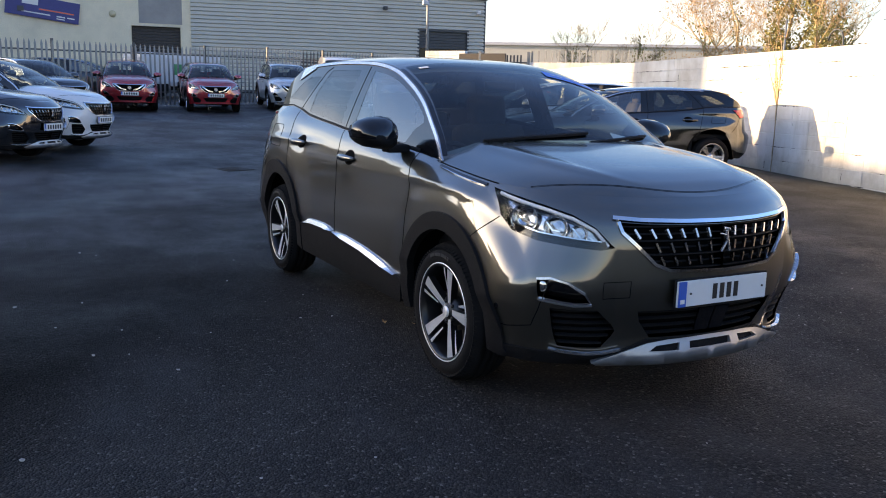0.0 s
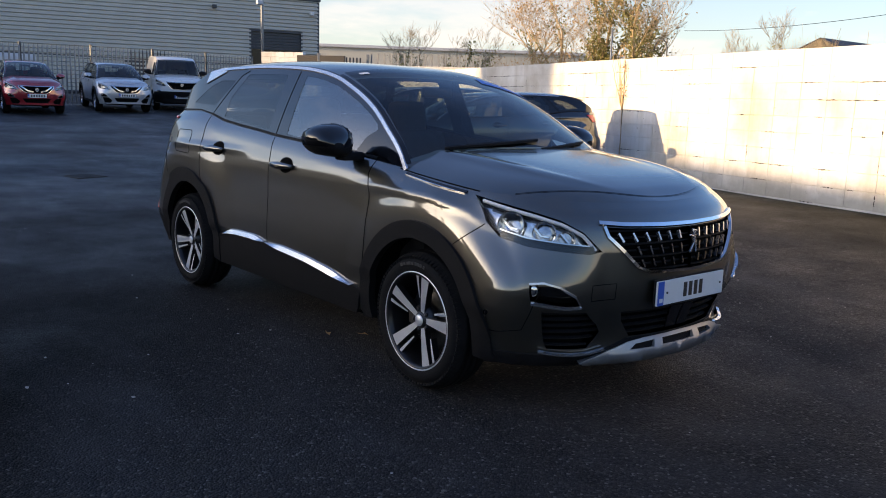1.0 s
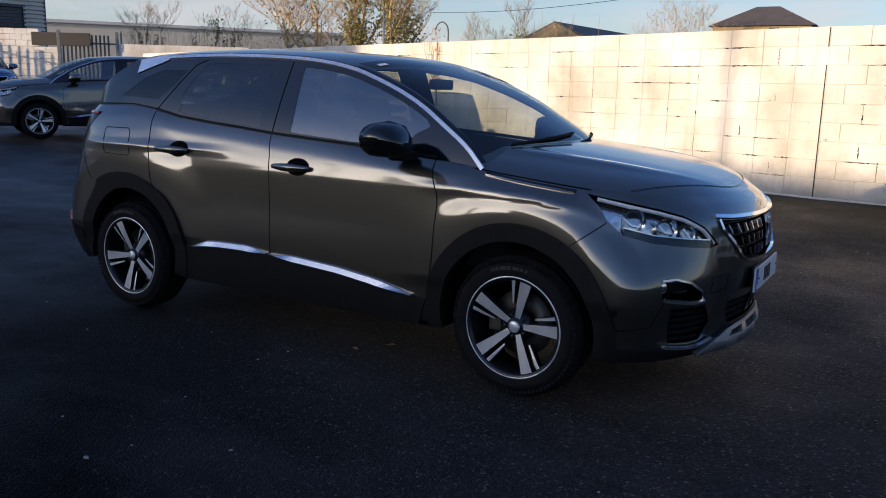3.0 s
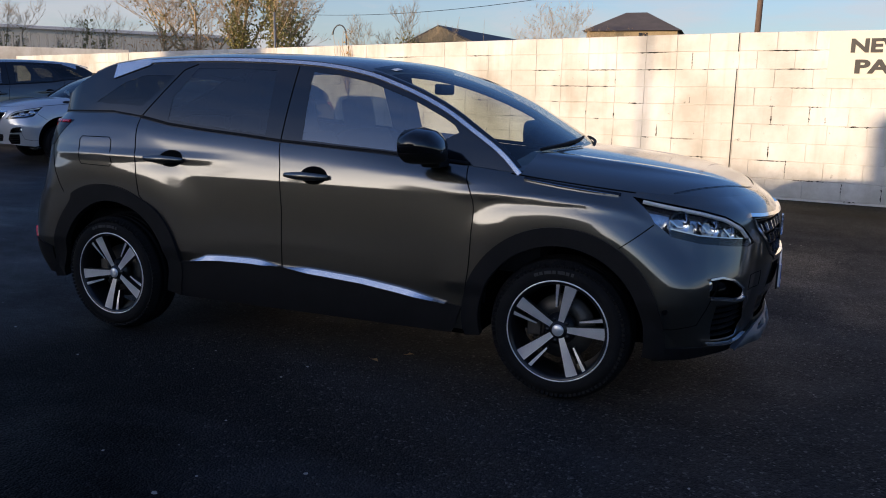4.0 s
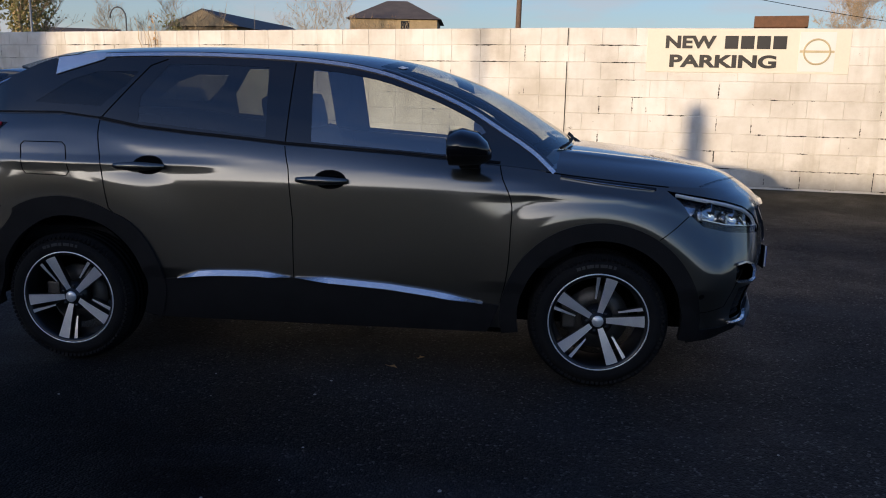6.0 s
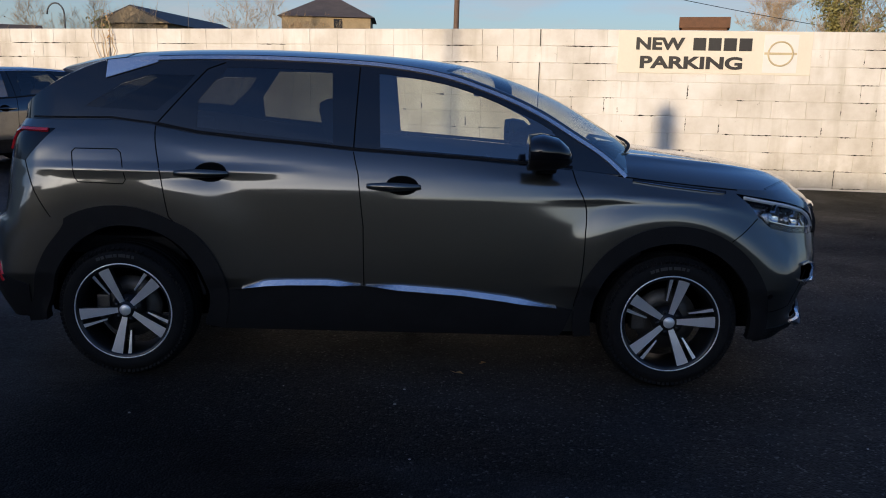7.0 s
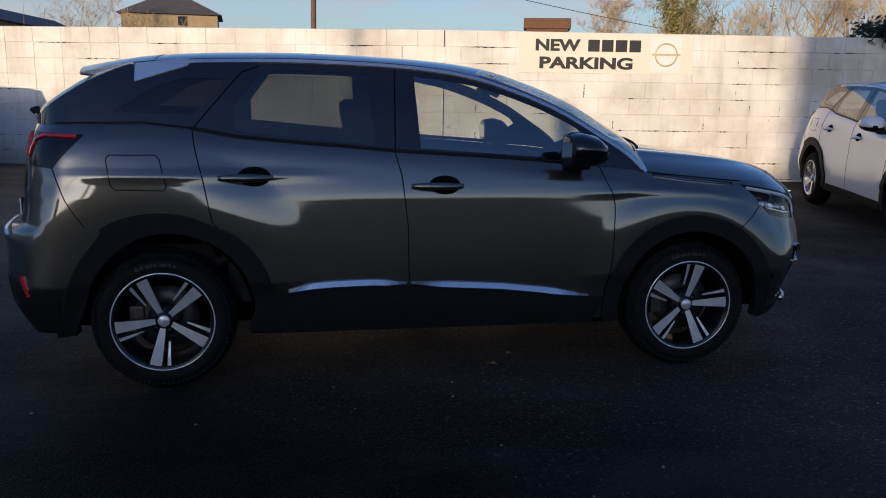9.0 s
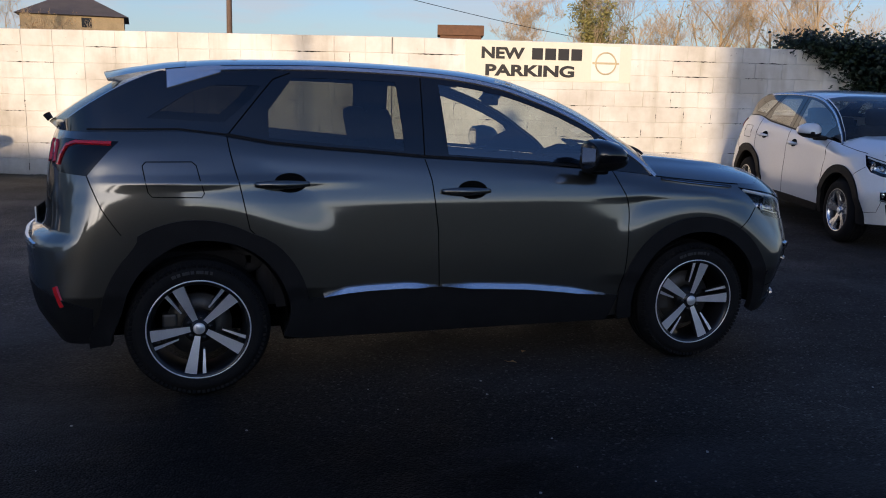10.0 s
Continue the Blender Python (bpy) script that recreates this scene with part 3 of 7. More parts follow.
# ---------- ground ----------
def gz(x, y):
    """Height of the ground: the yard rises gently towards the fence and the wall."""
    x, y = np.asarray(x, float), np.asarray(y, float)
    a = np.maximum(0, -x - 2.0)
    t = np.clip((y - 2.5) / 5.0, 0, 1)
    a = np.minimum(a, 45.0)
    b = np.maximum(0, a - 5.0)
    return 0.021 * a * a / (a + 1.5) + 0.02 * b * b / (b + 6.0) + 0.10 * t * t * (3 - 2 * t)


def build_ground():
    xs = np.unique(np.concatenate([np.arange(-40, 20, 0.8), [-900, -400, -200, -120, -80, -60, -50, 25, 35, 60, 120, 300, 900]]))
    ys = np.unique(np.concatenate([np.arange(-14, 20, 0.8), [-900, -300, -120, -60, -35, -22, 25, 35, 60, 120, 300, 900]]))
    X, Y = np.meshgrid(xs, ys, indexing="ij")
    Z = gz(X, Y)
    n = len(ys)
    f = [(i * n + j, (i + 1) * n + j, (i + 1) * n + j + 1, i * n + j + 1) for i in range(len(xs) - 1) for j in range(n - 1)]
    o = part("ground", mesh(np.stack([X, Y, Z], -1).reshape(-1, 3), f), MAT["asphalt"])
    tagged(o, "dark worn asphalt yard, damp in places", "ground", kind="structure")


build_ground()

# ---------- white block wall ----------
WALL = [Vector((-19.0, 13.43)), Vector((1.52, 7.60)), Vector((8.55, 6.66)), Vector((11.6, 2.6))]
COURSE, BLOCK = 0.2425, 0.47
COURSES = 9
TOPZ = 2.31


def wall_frame(i):
    a, b = WALL[i], WALL[i + 1]
    d = (b - a).normalized()
    return a, d, Vector((d.y, -d.x)), (b - a).length       # the normal looks at the yard


def build_wall():
    for i, nm in enumerate(("wall_north", "wall_east", "wall_far_east")):
        a, d, n, L = wall_frame(i)
        rot = Matrix.Rotation(math.atan2(d.y, d.x), 4, "Z")
        base = TOPZ - COURSES * COURSE
        w = part(nm, block((0, -0.003, -0.35), (L, 0.21, TOPZ - base - 0.004), 0), MAT["mortar"])
        w.matrix_world = Matrix.Translation((a.x, a.y, base)) @ rot
        tagged(w, "white painted concrete block wall, grimy and chipped", "wall", kind="structure")
    return


build_wall()

# ---------- cars ----------
class Body:
    """The skin of a car. x forward, y left, z up; the origin lies on the ground midway between the axles."""

    def __init__(s, k):
        s.lf, s.lr, s.w = curve(*k["nose"]), curve(*k["tail"]), curve(*k["width"])
        s.belt, s.hoodline = curve(*k["belt"]), curve(*k["hood"])
        s.ledge = curve(*k.get("ledge", ((-2.2, 0.03), (0.0, 0.02), (0.9, 0.05), (1.2, 0.05), (1.7, 0.02), (2.3, 0.0))))
        s.nf, s.mf, s.nr, s.mr = k.get("plan", (8.0, 2.2, 7.0, 2.3))
        f = np.linspace(0, math.pi / 2, 4001)
        cx, cy = np.cos(f) ** (2 / s.nf), np.sin(f) ** (2 / s.mf)
        L = float(s.lf(0.6))
        s.fa = np.concatenate([[0], np.cumsum(np.hypot(np.diff(cx * L), np.diff(cy * 0.9)))])
        s.fx, s.fy_ = cx, cy
        cx, cy = np.cos(f) ** (2 / s.nr), np.sin(f) ** (2 / s.mr)
        L = float(s.lr(0.6))
        r = np.concatenate([[0], np.cumsum(np.hypot(np.diff(cx * L), np.diff(cy * 0.9)))])
        s.A1 = s.fa[-1]
        s.A = s.A1 + r[-1]
        s.ra, s.rx, s.ry_ = s.A1 + (r[-1] - r)[::-1], cx[::-1], cy[::-1]
        s.bulge = k.get("bulge", 0.0)
        s.wx = k.get("axle", 1.3375)
        s.flare = k.get("flare", 0.0)
        s.ledge_back = curve(*k["tail_side"])
        s.tail_corner = curve((0.0, 1.0), (0.74, 1.0), (0.84, 0.988), (0.89, 0.945), (0.93, 0.845), (0.96, 0.67), (0.985, 0.40), (1.0, 0.0))
        s.corner = curve((0.0, 1.0), (0.70, 1.0), (0.80, 0.992), (0.84, 0.972), (0.868, 0.935), (0.886, 0.895), (0.915, 0.82), (0.945, 0.69), (0.97, 0.4), (1.0, 0.0))
        # greenhouse
        s.E = np.array(k["rail"], float)
        d = np.concatenate([[0], np.cumsum(np.hypot(np.diff(s.E[:, 0]), np.diff(s.E[:, 1])))])
        s.es = d
        s.ex, s.ez = curve(*zip(d, s.E[:, 0])), curve(*zip(d, s.E[:, 1]))
        s.bow = curve(*k["bow"])
        s.crown = curve(*k["crown"])
        s.lean = k.get("lean", (0.45, 0.25))
        s.zr = k.get("hood_centre")
        s.hc = curve(*s.zr)

    def fullness(s, z):
        """How far the bumper's corners stand out at that height."""
        t = np.clip((0.83 - np.asarray(z, float)) / 0.27, 0, 1)
        return 0.15 + 0.85 * t * t * (3 - 2 * t)

    def S(s, u, z):
        """Lower skin, on the right; u runs from -A at the tail's middle to 0 at the nose's middle."""
        a = np.clip(-np.asarray(u, float), 0, s.A)
        z = np.asarray(z, float)
        front = a <= s.A1
        cx = np.where(front, np.interp(a, s.fa, s.fx), -np.interp(a, s.ra, s.rx))
        cy = np.where(front, np.interp(a, s.fa, s.fy_), np.interp(a, s.ra, s.ry_))
        # the bumper's shelf stands out on the back and dies away round the corner
        shelf = np.clip((-cx - 0.86) / 0.11, 0, 1)
        shelf = shelf * shelf * (3 - 2 * shelf)
        lr = s.ledge_back(z) + (s.lr(z) - s.ledge_back(z)) * shelf
        x = np.where(front, s.lf(z) * cx, lr * cx)
        full = s.fullness(z)
        cy = np.where(front, cy + full * np.maximum(0, s.corner(cx) - cy), np.maximum(cy, s.tail_corner(-cx)))
        zt = s.belt(x)
        t = np.clip((z - (zt - 0.09)) / 0.09, 0, 1.3)
        y = (s.w(z) - s.ledge(x) * t * t) * cy
        if s.bulge:
            for c, zc in ((s.wx, 0.75), (-s.wx, 0.78)):
                y = y + s.bulge * np.exp(-((x - c) / 0.46) ** 2 - ((z - zc) / 0.15) ** 2) * cy
            y = y + 0.030 * np.exp(-((x / s.wx + 1.13) / 0.30) ** 2 - ((z - 1.10) / 0.15) ** 2) * cy
            if s.flare:
                # the arches swell out over the wheels
                for c, zc, r1, soft in ((s.wx, 0.35, 0.475, 0.22), (-s.wx, 0.365, 0.505, 0.34)):
                    r = np.hypot(x - c, np.maximum(z, 0.30) - zc)
                    w = np.clip((r1 - 0.02 + soft - r) / soft, 0, 1)
                    w = w * w * (3 - 2 * w)
                    y = y + np.maximum(0, s.flare - 0.075 * np.clip((0.52 - z) / 0.25, 0, 1) - y) * w
            # under the lamps the front bumper tucks in towards the ground
            k = np.clip((x / s.wx - 1.30) / 0.15, 0, 1)
            y = y * (1 - 0.075 * k * k * (3 - 2 * k) * np.clip((0.60 - z) / 0.30, 0, 1.3) ** 1.3)
            # a crease runs back from the headlamp to the front door, another from the tail lamp to the rear handle
            f = s.wx / 1.3375
            zf = np.interp(x / f, (0.85, 1.2, 1.4, 1.63, 1.76), (0.944, 0.952, 0.946, 0.905, 0.850))
            y = y + 0.009 * np.exp(-((x / f - 1.27) / 0.44) ** 4 - ((z - zf) / 0.024) ** 2) * cy
            y = y + 0.009 * np.exp(-((x / f + 1.14) / 0.56) ** 4 - ((z - 1.032) / 0.024) ** 2) * cy
        return np.stack([x, -y, z + 0 * x], -1)

    def sx(s, x, z):
        """The skin's coordinates of the point at x on the side."""
        if x >= 0:
            return (-float(np.interp(x / s.lf(z), s.fx[::-1], s.fa[::-1])), z)
        return (-float(np.interp(-x / s.lr(z), s.rx, s.ra)), z)

    def fy(s, y, z):
        cy = s.fy_ + s.fullness(z) * np.maximum(0, s.corner(s.fx) - s.fy_)
        return (-float(np.interp(y / s.w(z), cy, s.fa)), z)

    def ry(s, y, z):
        cy = np.maximum(s.ry_, s.tail_corner(s.rx))
        return (-float(np.interp(y / s.w(z), cy[::-1], s.ra[::-1])), z)

    def Y(s, x, z):
        x, z = np.asarray(x, float), np.asarray(z, float)
        zb = s.belt(x)
        u = -np.where(x >= 0, np.interp(x / s.lf(zb), s.fx[::-1], s.fa[::-1]), np.interp(-x / s.lr(zb), s.rx, s.ra))
        yb = -s.S(u, zb)[..., 1]
        d = z - zb
        return yb - s.lean[0] * d - s.lean[1] * d * np.abs(d)

    def G(s, x, z):
        """Greenhouse side, on the right."""
        x, z = np.asarray(x, float), np.asarray(z, float)
        return np.stack([x + 0 * z, -s.Y(x, z), z + 0 * x], -1)

    def T(s, t, v):
        """Screen, roof and tail glass: t along the rail from the scuttle, v = 0.7 q, q from left (-1) to right (1)."""
        q = np.asarray(v, float) / 0.7
        t = np.asarray(t, float)
        x, z = s.ex(t), s.ez(t)
        y = s.Y(x, z)
        k = 1 - np.abs(q) ** 2.2
        return np.stack([x + s.bow(t) * k, -q * y, z + s.crown(t) * (1 - np.abs(q) ** 3.6)], -1)

    def H(s, u, v):
        """Bonnet: u as in S along its edge, v = 0.7 q."""
        q = np.asarray(v, float) / 0.7
        u = np.asarray(u, float)
        zt = s.hoodline(s.S(u, np.full_like(u, 0.98))[..., 0])
        p = s.S(u, zt)
        x, y, z = p[..., 0], -p[..., 1], p[..., 2]
        b = 0.2 * np.clip((2.0 - x) / 0.9, 0, 1.2)
        h = np.maximum(0, s.hc(x + b) - z)
        k = 1 - np.abs(q) ** 4.5
        z = z + h * k + 0.011 * np.exp(-((np.abs(q) - 0.70 + 0.12 * (x - 1.2)) / 0.06) ** 2) * np.clip((2.05 - x) / 0.5, 0, 1)
        return np.stack([x + b * (1 - q * q), -q * y, z], -1)


def both(name, f, material, parent, label="", **k):
    """Right and mirrored part."""
    out = []
    for flip in (False, True):
        me = f(flip)
        out.append(part(name, me, material, parent, label))
    return out


def wheel_parts(parent, x, y, side, R, rim_r, width, style, detail=True, spin=0.0):
    """A wheel at the axle's end. side: -1 right, 1 left."""
    w = empty("wheel")
    w.parent = parent
    w.matrix_local = Matrix.Translation((x, y, R)) @ (Matrix.Identity(4) if side < 0 else Matrix.Rotation(math.pi, 4, "Z"))
    h = width / 2
    seg = 64 if detail else 32
    prof = [(rim_r - 0.012, h - 0.01), (rim_r - 0.012, -h + 0.012), (rim_r + 0.004, -h + 0.002), (rim_r + 0.025, -h - 0.004),
            ((R + rim_r) / 2, -h - 0.006), (R - 0.045, -h + 0.002), (R - 0.022, -h + 0.014), (R - 0.008, -h + 0.034), (R, -h + 0.06),
            (R - 0.008, -h + 0.062), (R - 0.008, -h + 0.07), (R, -h + 0.072), (R, -0.005), (R - 0.008, -0.004), (R - 0.008, 0.004), (R, 0.005),
            (R, h - 0.072), (R - 0.008, h - 0.07), (R - 0.008, h - 0.062), (R, h - 0.06),
            (R - 0.004, h - 0.032), (R - 0.03, h), ((R + rim_r) / 2, h + 0.008), (rim_r - 0.012, h - 0.01)]
    tyre = lathe(prof, seg)
    tyre.polygons.foreach_set("use_smooth", [True] * len(tyre.polygons))
    part("tyre", tyre, MAT["tyre"], w, "worn black rubber tyre")
    if detail:
        bm = bmesh.new()
        for i in range(86):
            a = 2 * math.pi * i / 86
            for s in (-1, 1):
                m = Matrix.Rotation(-a, 4, "Y") @ Matrix.Translation((R - 0.0265, s * (h - 0.024), 0)) @ Matrix.Rotation(s * 0.42, 4, "Z")
                box(bm, (-0.012, -0.022, -0.0075), (0.011, 0.022, 0.0075), 0, m)
        tagged(part("tread", bm, MAT["tyre"], w), kind="stuff")
        bm = bmesh.new()
        for a0 in (1.35,):
            for i in range(9):
                a = a0 + i * 0.075
                m = Matrix.Rotation(-a, 4, "Y") @ Matrix.Translation((R - 0.058, -h - 0.0085, 0))
                box(bm, (-0.0075, -0.001, -0.009), (0.0075, 0.001, 0.003 + 0.004 * (i % 3)), 0, m)
        tagged(part("sidewall_mark", bm, MAT["tyre_mark"], w, "raised moulded marks on the tyre wall"), kind="stuff")
    yo = -h + 0.012
    rim = lathe([(rim_r + 0.006, yo - 0.010), (rim_r - 0.004, yo - 0.012), (rim_r - 0.014, yo - 0.004), (rim_r - 0.022, yo + 0.02), (rim_r - 0.03, 0.06), (rim_r - 0.02, h - 0.02)], seg)
    part("rim", rim, MAT["rim_black"] if style["two"] else style["mat"], w, "black painted alloy rim" if style["two"] else "silver alloy rim")
    if style["two"]:
        lip = lathe([(rim_r + 0.006, yo - 0.0095), (rim_r + 0.004, yo - 0.0125), (rim_r - 0.001, yo - 0.012), (rim_r - 0.003, yo - 0.005)], seg)
        part("rim_lip", lip, MAT["alloy"], w)
    disc = lathe([(0.03, 0.03), (0.03, 0.0), (0.155, 0.0), (0.155, 0.02), (0.03, 0.03)], 40)
    part("brake_disc", disc, MAT["steel"], w)
    if detail:
        part("brake_caliper", block((-0.17, -0.015, -0.06), (-0.10, 0.06, 0.06), 0.012), MAT["steel"], w)
    n = style["n"]
    for i in range(n):
        a = 2 * math.pi * i / n + style["turn"] + spin
        for j, (r0, r1, w0, w1, s0, s1) in enumerate(style["blades"]):
            # a bevelled blade from the hub to the rim, with a dark back
            vs, fs = [], []
            ca, sa = math.cos(a), math.sin(a)
            rr = [r0, (r0 + r1) / 2, r1]
            for k, r in enumerate(rr):
                f = k / 2
                wd, sh = w0 + (w1 - w0) * f, s0 + (s1 - s0) * f
                y0 = yo + (0.030 - 0.034 * f if k < 2 else 0.0) - 0.004
                for dx, dy in ((sh - wd, y0 + 0.035), (sh - wd, y0), (sh + wd, y0), (sh + wd, y0 + 0.035)):
                    vs.append((r * ca - dx * sa, dy, r * sa + dx * ca))
            for k in range(2):
                for e in range(3):
                    fs.append((4 * k + e, 4 * k + e + 1, 4 * k + 5 + e, 4 * k + 4 + e))
            fs += [(3, 2, 1, 0), (8, 9, 10, 11)]
            me = mesh(vs, fs, smooth=False)
            me.materials.append(style["mat"])
            if style["two"]:
                me.materials.append(MAT["rim_black"])
                for p in me.polygons:
                    if abs(p.normal.y) < 0.75:
                        p.material_index = 1
            part("spoke", me, None, w)
        if detail and i < 5:
            b = 2 * math.pi * (i + 0.5) / 5 + style["turn"] + spin
            bolt = lathe([(0.0, yo + 0.018), (0.009, yo + 0.018), (0.010, yo + 0.024), (0.010, yo + 0.05)], 8)
            o = part("wheel_bolt", bolt, MAT["rim_black"], w)
            o.matrix_local = Matrix.Translation((0.052 * math.cos(b), 0, 0.052 * math.sin(b)))
    hub = lathe([(0.0, yo + 0.010), (0.024, yo + 0.011), (0.030, yo + 0.015), (0.034, yo + 0.022), (0.075, yo + 0.034), (0.078, yo + 0.07)], 32)
    part("hub", hub, MAT["rim_black"] if style["two"] else style["mat"], w)
    cap = lathe([(0.0, yo + 0.0045), (0.022, yo + 0.006), (0.028, yo + 0.010), (0.028, yo + 0.02)], 24)
    part("centre_cap", cap, MAT["alloy"], w)
    return w


WHEEL_A = dict(n=5, turn=0.0, two=True, mat=MAT["alloy"], blades=[(0.030, 0.236, 0.0125, 0.030, 0.0, -0.004), (0.100, 0.236, 0.004, 0.010, 0.040, 0.063)])
WHEEL_B = dict(n=5, turn=0.35, two=False, mat=MAT["satin"], blades=[(0.04, 0.222, 0.028, 0.020, 0.0, 0.026), (0.10, 0.222, 0.013, 0.018, -0.012, -0.045)])
WHEEL_C = dict(n=9, turn=0.2, two=False, mat=MAT["satin"], blades=[(0.05, 0.20, 0.014, 0.017, 0.0, 0.0)])


def arc(cx, cz, r, a0, a1, n=24, rz=None):
    rz = rz or r
    return [(cx + r * math.cos(radians(a0 + (a1 - a0) * i / n)), cz + rz * math.sin(radians(a0 + (a1 - a0) * i / n))) for i in range(n + 1)]


def build_car(name, k, m, label, group=""):
    """A whole car from its measures. Returns the Empty that carries its parts."""
    B = Body(k)
    car = tagged(empty(name), label, k.get("category", "car"), group)
    det = k.get("detail", False)
    st = 0.028 if det else 0.055
    col = k["paint"]
    ax = k.get("axle", 1.3375)
    R, RR, tw = k.get("tyre", (0.338, 0.236, 0.212))
    tr = k.get("track", 0.782)
    fa, ra = k.get("arch", ((0.40, 0.345), (0.425, 0.365)))       # radius and centre height of each arch opening
    zb = k.get("sill", 0.27)

    # --- lower skin ---
    low = [B.fy(0.0, k.get("zf", 0.30)), B.fy(0.5, k.get("zf", 0.30)), B.sx(ax + fa[0] + 0.04, zb)]
    for x, z in arc(ax, fa[1], fa[0], -10, 190):
        low.append(B.sx(x, max(z, zb)))
    low.append(B.sx(0.0, zb))
    for x, z in arc(-ax, ra[1], ra[0], -10, 190):
        low.append(B.sx(x, max(z, zb)))
    low += [B.sx(-ax - ra[0] - 0.06, k.get("zr", 0.32)), B.ry(0.5, k.get("zr", 0.32)), B.ry(0.0, k.get("zr", 0.32))]
    top = []
    for u in np.linspace(-B.A, 0, 140):
        x = float(B.S(u, 1.0)[0])
        z = float(B.belt(x)) if x < k.get("cowl", 1.05) else float(B.hoodline(x))
        top.append((u, z))
    outline = low + top
    holes = []
    for key in ("grille", "intake", "side_intake", "fog", "headlamp", "tail_lamp"):
        if key in k:
            holes.append([(B.sx if c == "s" else B.fy if c == "f" else B.ry)(p, q) for c, p, q in k[key]])
    closed = []
    for key, h in zip([q for q in ("grille", "intake", "side_intake", "fog", "headlamp", "tail_lamp") if q in k], holes):
        if key in ("grille", "intake"):
            # an opening that crosses the middle: cut it out of the outline itself
            closed.append((key, h))
    cut = [h for key, h in zip([q for q in ("grille", "intake", "side_intake", "fog", "headlamp", "tail_lamp") if q in k], holes) if key not in ("grille", "intake")]
    mid = []
    for key, h in sorted(closed, key=lambda c: -max(p[1] for p in c[1])):
        mid += h                       # from the top middle, round, to the bottom middle
    outline = outline + mid
    both("body_side", lambda f: sheet(B.S, outline, cut, 0.019 if det else st, flip=f), col, car)
    hb = [(u, 0.7) for u in np.linspace(B.sx(k.get("cowl", 1.05) - 0.03, 1.0)[0], -0.02, 40)]
    part("bonnet", sheet(B.H, hb + [(u, -v) for u, v in hb[::-1]], (), st * 1.3, 0.0, 0.0), col, car)

    # --- greenhouse ---
    gl = k["glazing"]
    rail_pts = [(float(B.ex(t)), float(B.ez(t))) for t in np.linspace(0, B.es[-1], 90)]
    xr = rail_pts[-1][0]
    belt_pts = [(x, float(B.belt(x))) for x in np.linspace(xr, rail_pts[0][0], 60)]
    side = belt_pts + rail_pts[:-1]
    wins = [gl[q](B) for q in ("front", "rear", "quarter") if q in gl]
    names = [q for q in ("front", "rear", "quarter") if q in gl]
    both("window_surround", lambda f: sheet(B.G, side, wins, st, flip=f), k.get("pillar", MAT["gloss_black"]), car)
    for q, wp in zip(names, wins):
        both("side_window", lambda f, wp=wp: sheet(B.G, wp, (), st * 1.5, -0.0015, flip=f), MAT["glass"] if q == "front" else MAT["glass_quarter"] if q == "quarter" and "rear_glass" not in k else k.get("rear_glass", MAT["glass_dark"]), car,
             "clear side glass" if q == "front" else "dark tinted side glass")
    t0, t1, t2, t3 = k["roof_cuts"]
    q = 0.680
    ws = [(t0 + 0.01, -q), (t1, -q * 0.97), (t1, q * 0.97), (t0 + 0.01, q)]
    part("windscreen", sheet(B.T, dense(ws, 0.06), (), 0.06), MAT["glass_ws"], car, "windscreen with a pale tint").visible_shadow = False
    rg = [(t2 + 0.03, -q), (t3 - 0.03, -q * 0.97), (t3 - 0.03, q * 0.97), (t2 + 0.03, q)]
    rgh = [rg] if k.get("tail_glass", True) else []
    part("roof", sheet(B.T, [(0, -0.7), (B.es[-1], -0.7), (B.es[-1], 0.7), (0, 0.7)], [ws, *rgh, [(t0, -0.7001), (t0, 0.7)]][: 1 + len(rgh)], st * 1.2), k.get("roof_mat", col), car)
    pil = [[(t0, s_ * 0.7), (t1 * 0.97, s_ * 0.7), (t1 * 0.97, s_ * q), (t0, s_ * q)] for s_ in (-1, 1)]
    for p_ in pil:
        part("screen_pillar", sheet(B.T, p_, (), st, 0.002), MAT["gloss_black"], car)
    if rgh:
        part("rear_window", sheet(B.T, rg, (), 0.06), k.get("rear_glass", MAT["glass_dark"]), car, "dark tinted rear screen")

    # --- underside and cabin ---
    ub = bmesh.new()
    box(ub, (-float(B.lr(0.4)) + 0.30, -0.60, 0.25), (float(B.lf(0.4)) - 0.30, 0.60, 0.32), 0.03)
    box(ub, (-ax + 0.40, -0.80, 0.24), (ax - 0.42, 0.80, 0.34), 0.02)
    part("underbody", ub, MAT["gap"], car)
    for x in (ax, -ax):
        for s in (-1, 1):
            r0 = (fa if x > 0 else ra)
            v, f = [], []
            pts = arc(x, r0[1], r0[0] + 0.01, -6, 186, 20)
            for px, pz in pts:
                yo_ = -float(B.S(np.array(B.sx(px, max(pz, zb))[0]), np.array(max(pz, zb)))[1]) + (0.008 if "clad" in k else -0.004)
                v += [(px, s * (tr - 0.25), pz), (px, s * yo_, pz)]
            f = [(2 * i, 2 * i + 1, 2 * i + 3, 2 * i + 2) for i in range(len(pts) - 1)]
            v += [(x, s * (tr - 0.25), r0[1])]
            f += [(2 * i, 2 * i + 2, len(v) - 1) for i in range(len(pts) - 1)]
            part("wheel_arch_liner", mesh(v, f), MAT["gap"], car)
    if k.get("interior", True):
        build_cabin(car, B, k, det)

    # --- wheels ---
    for x in (ax, -ax):
        for s in (-1, 1):
            w = wheel_parts(car, x, s * tr, s, R, RR, tw, k.get("wheel", WHEEL_A), det, 0.07 if x > 0 else 0.75)

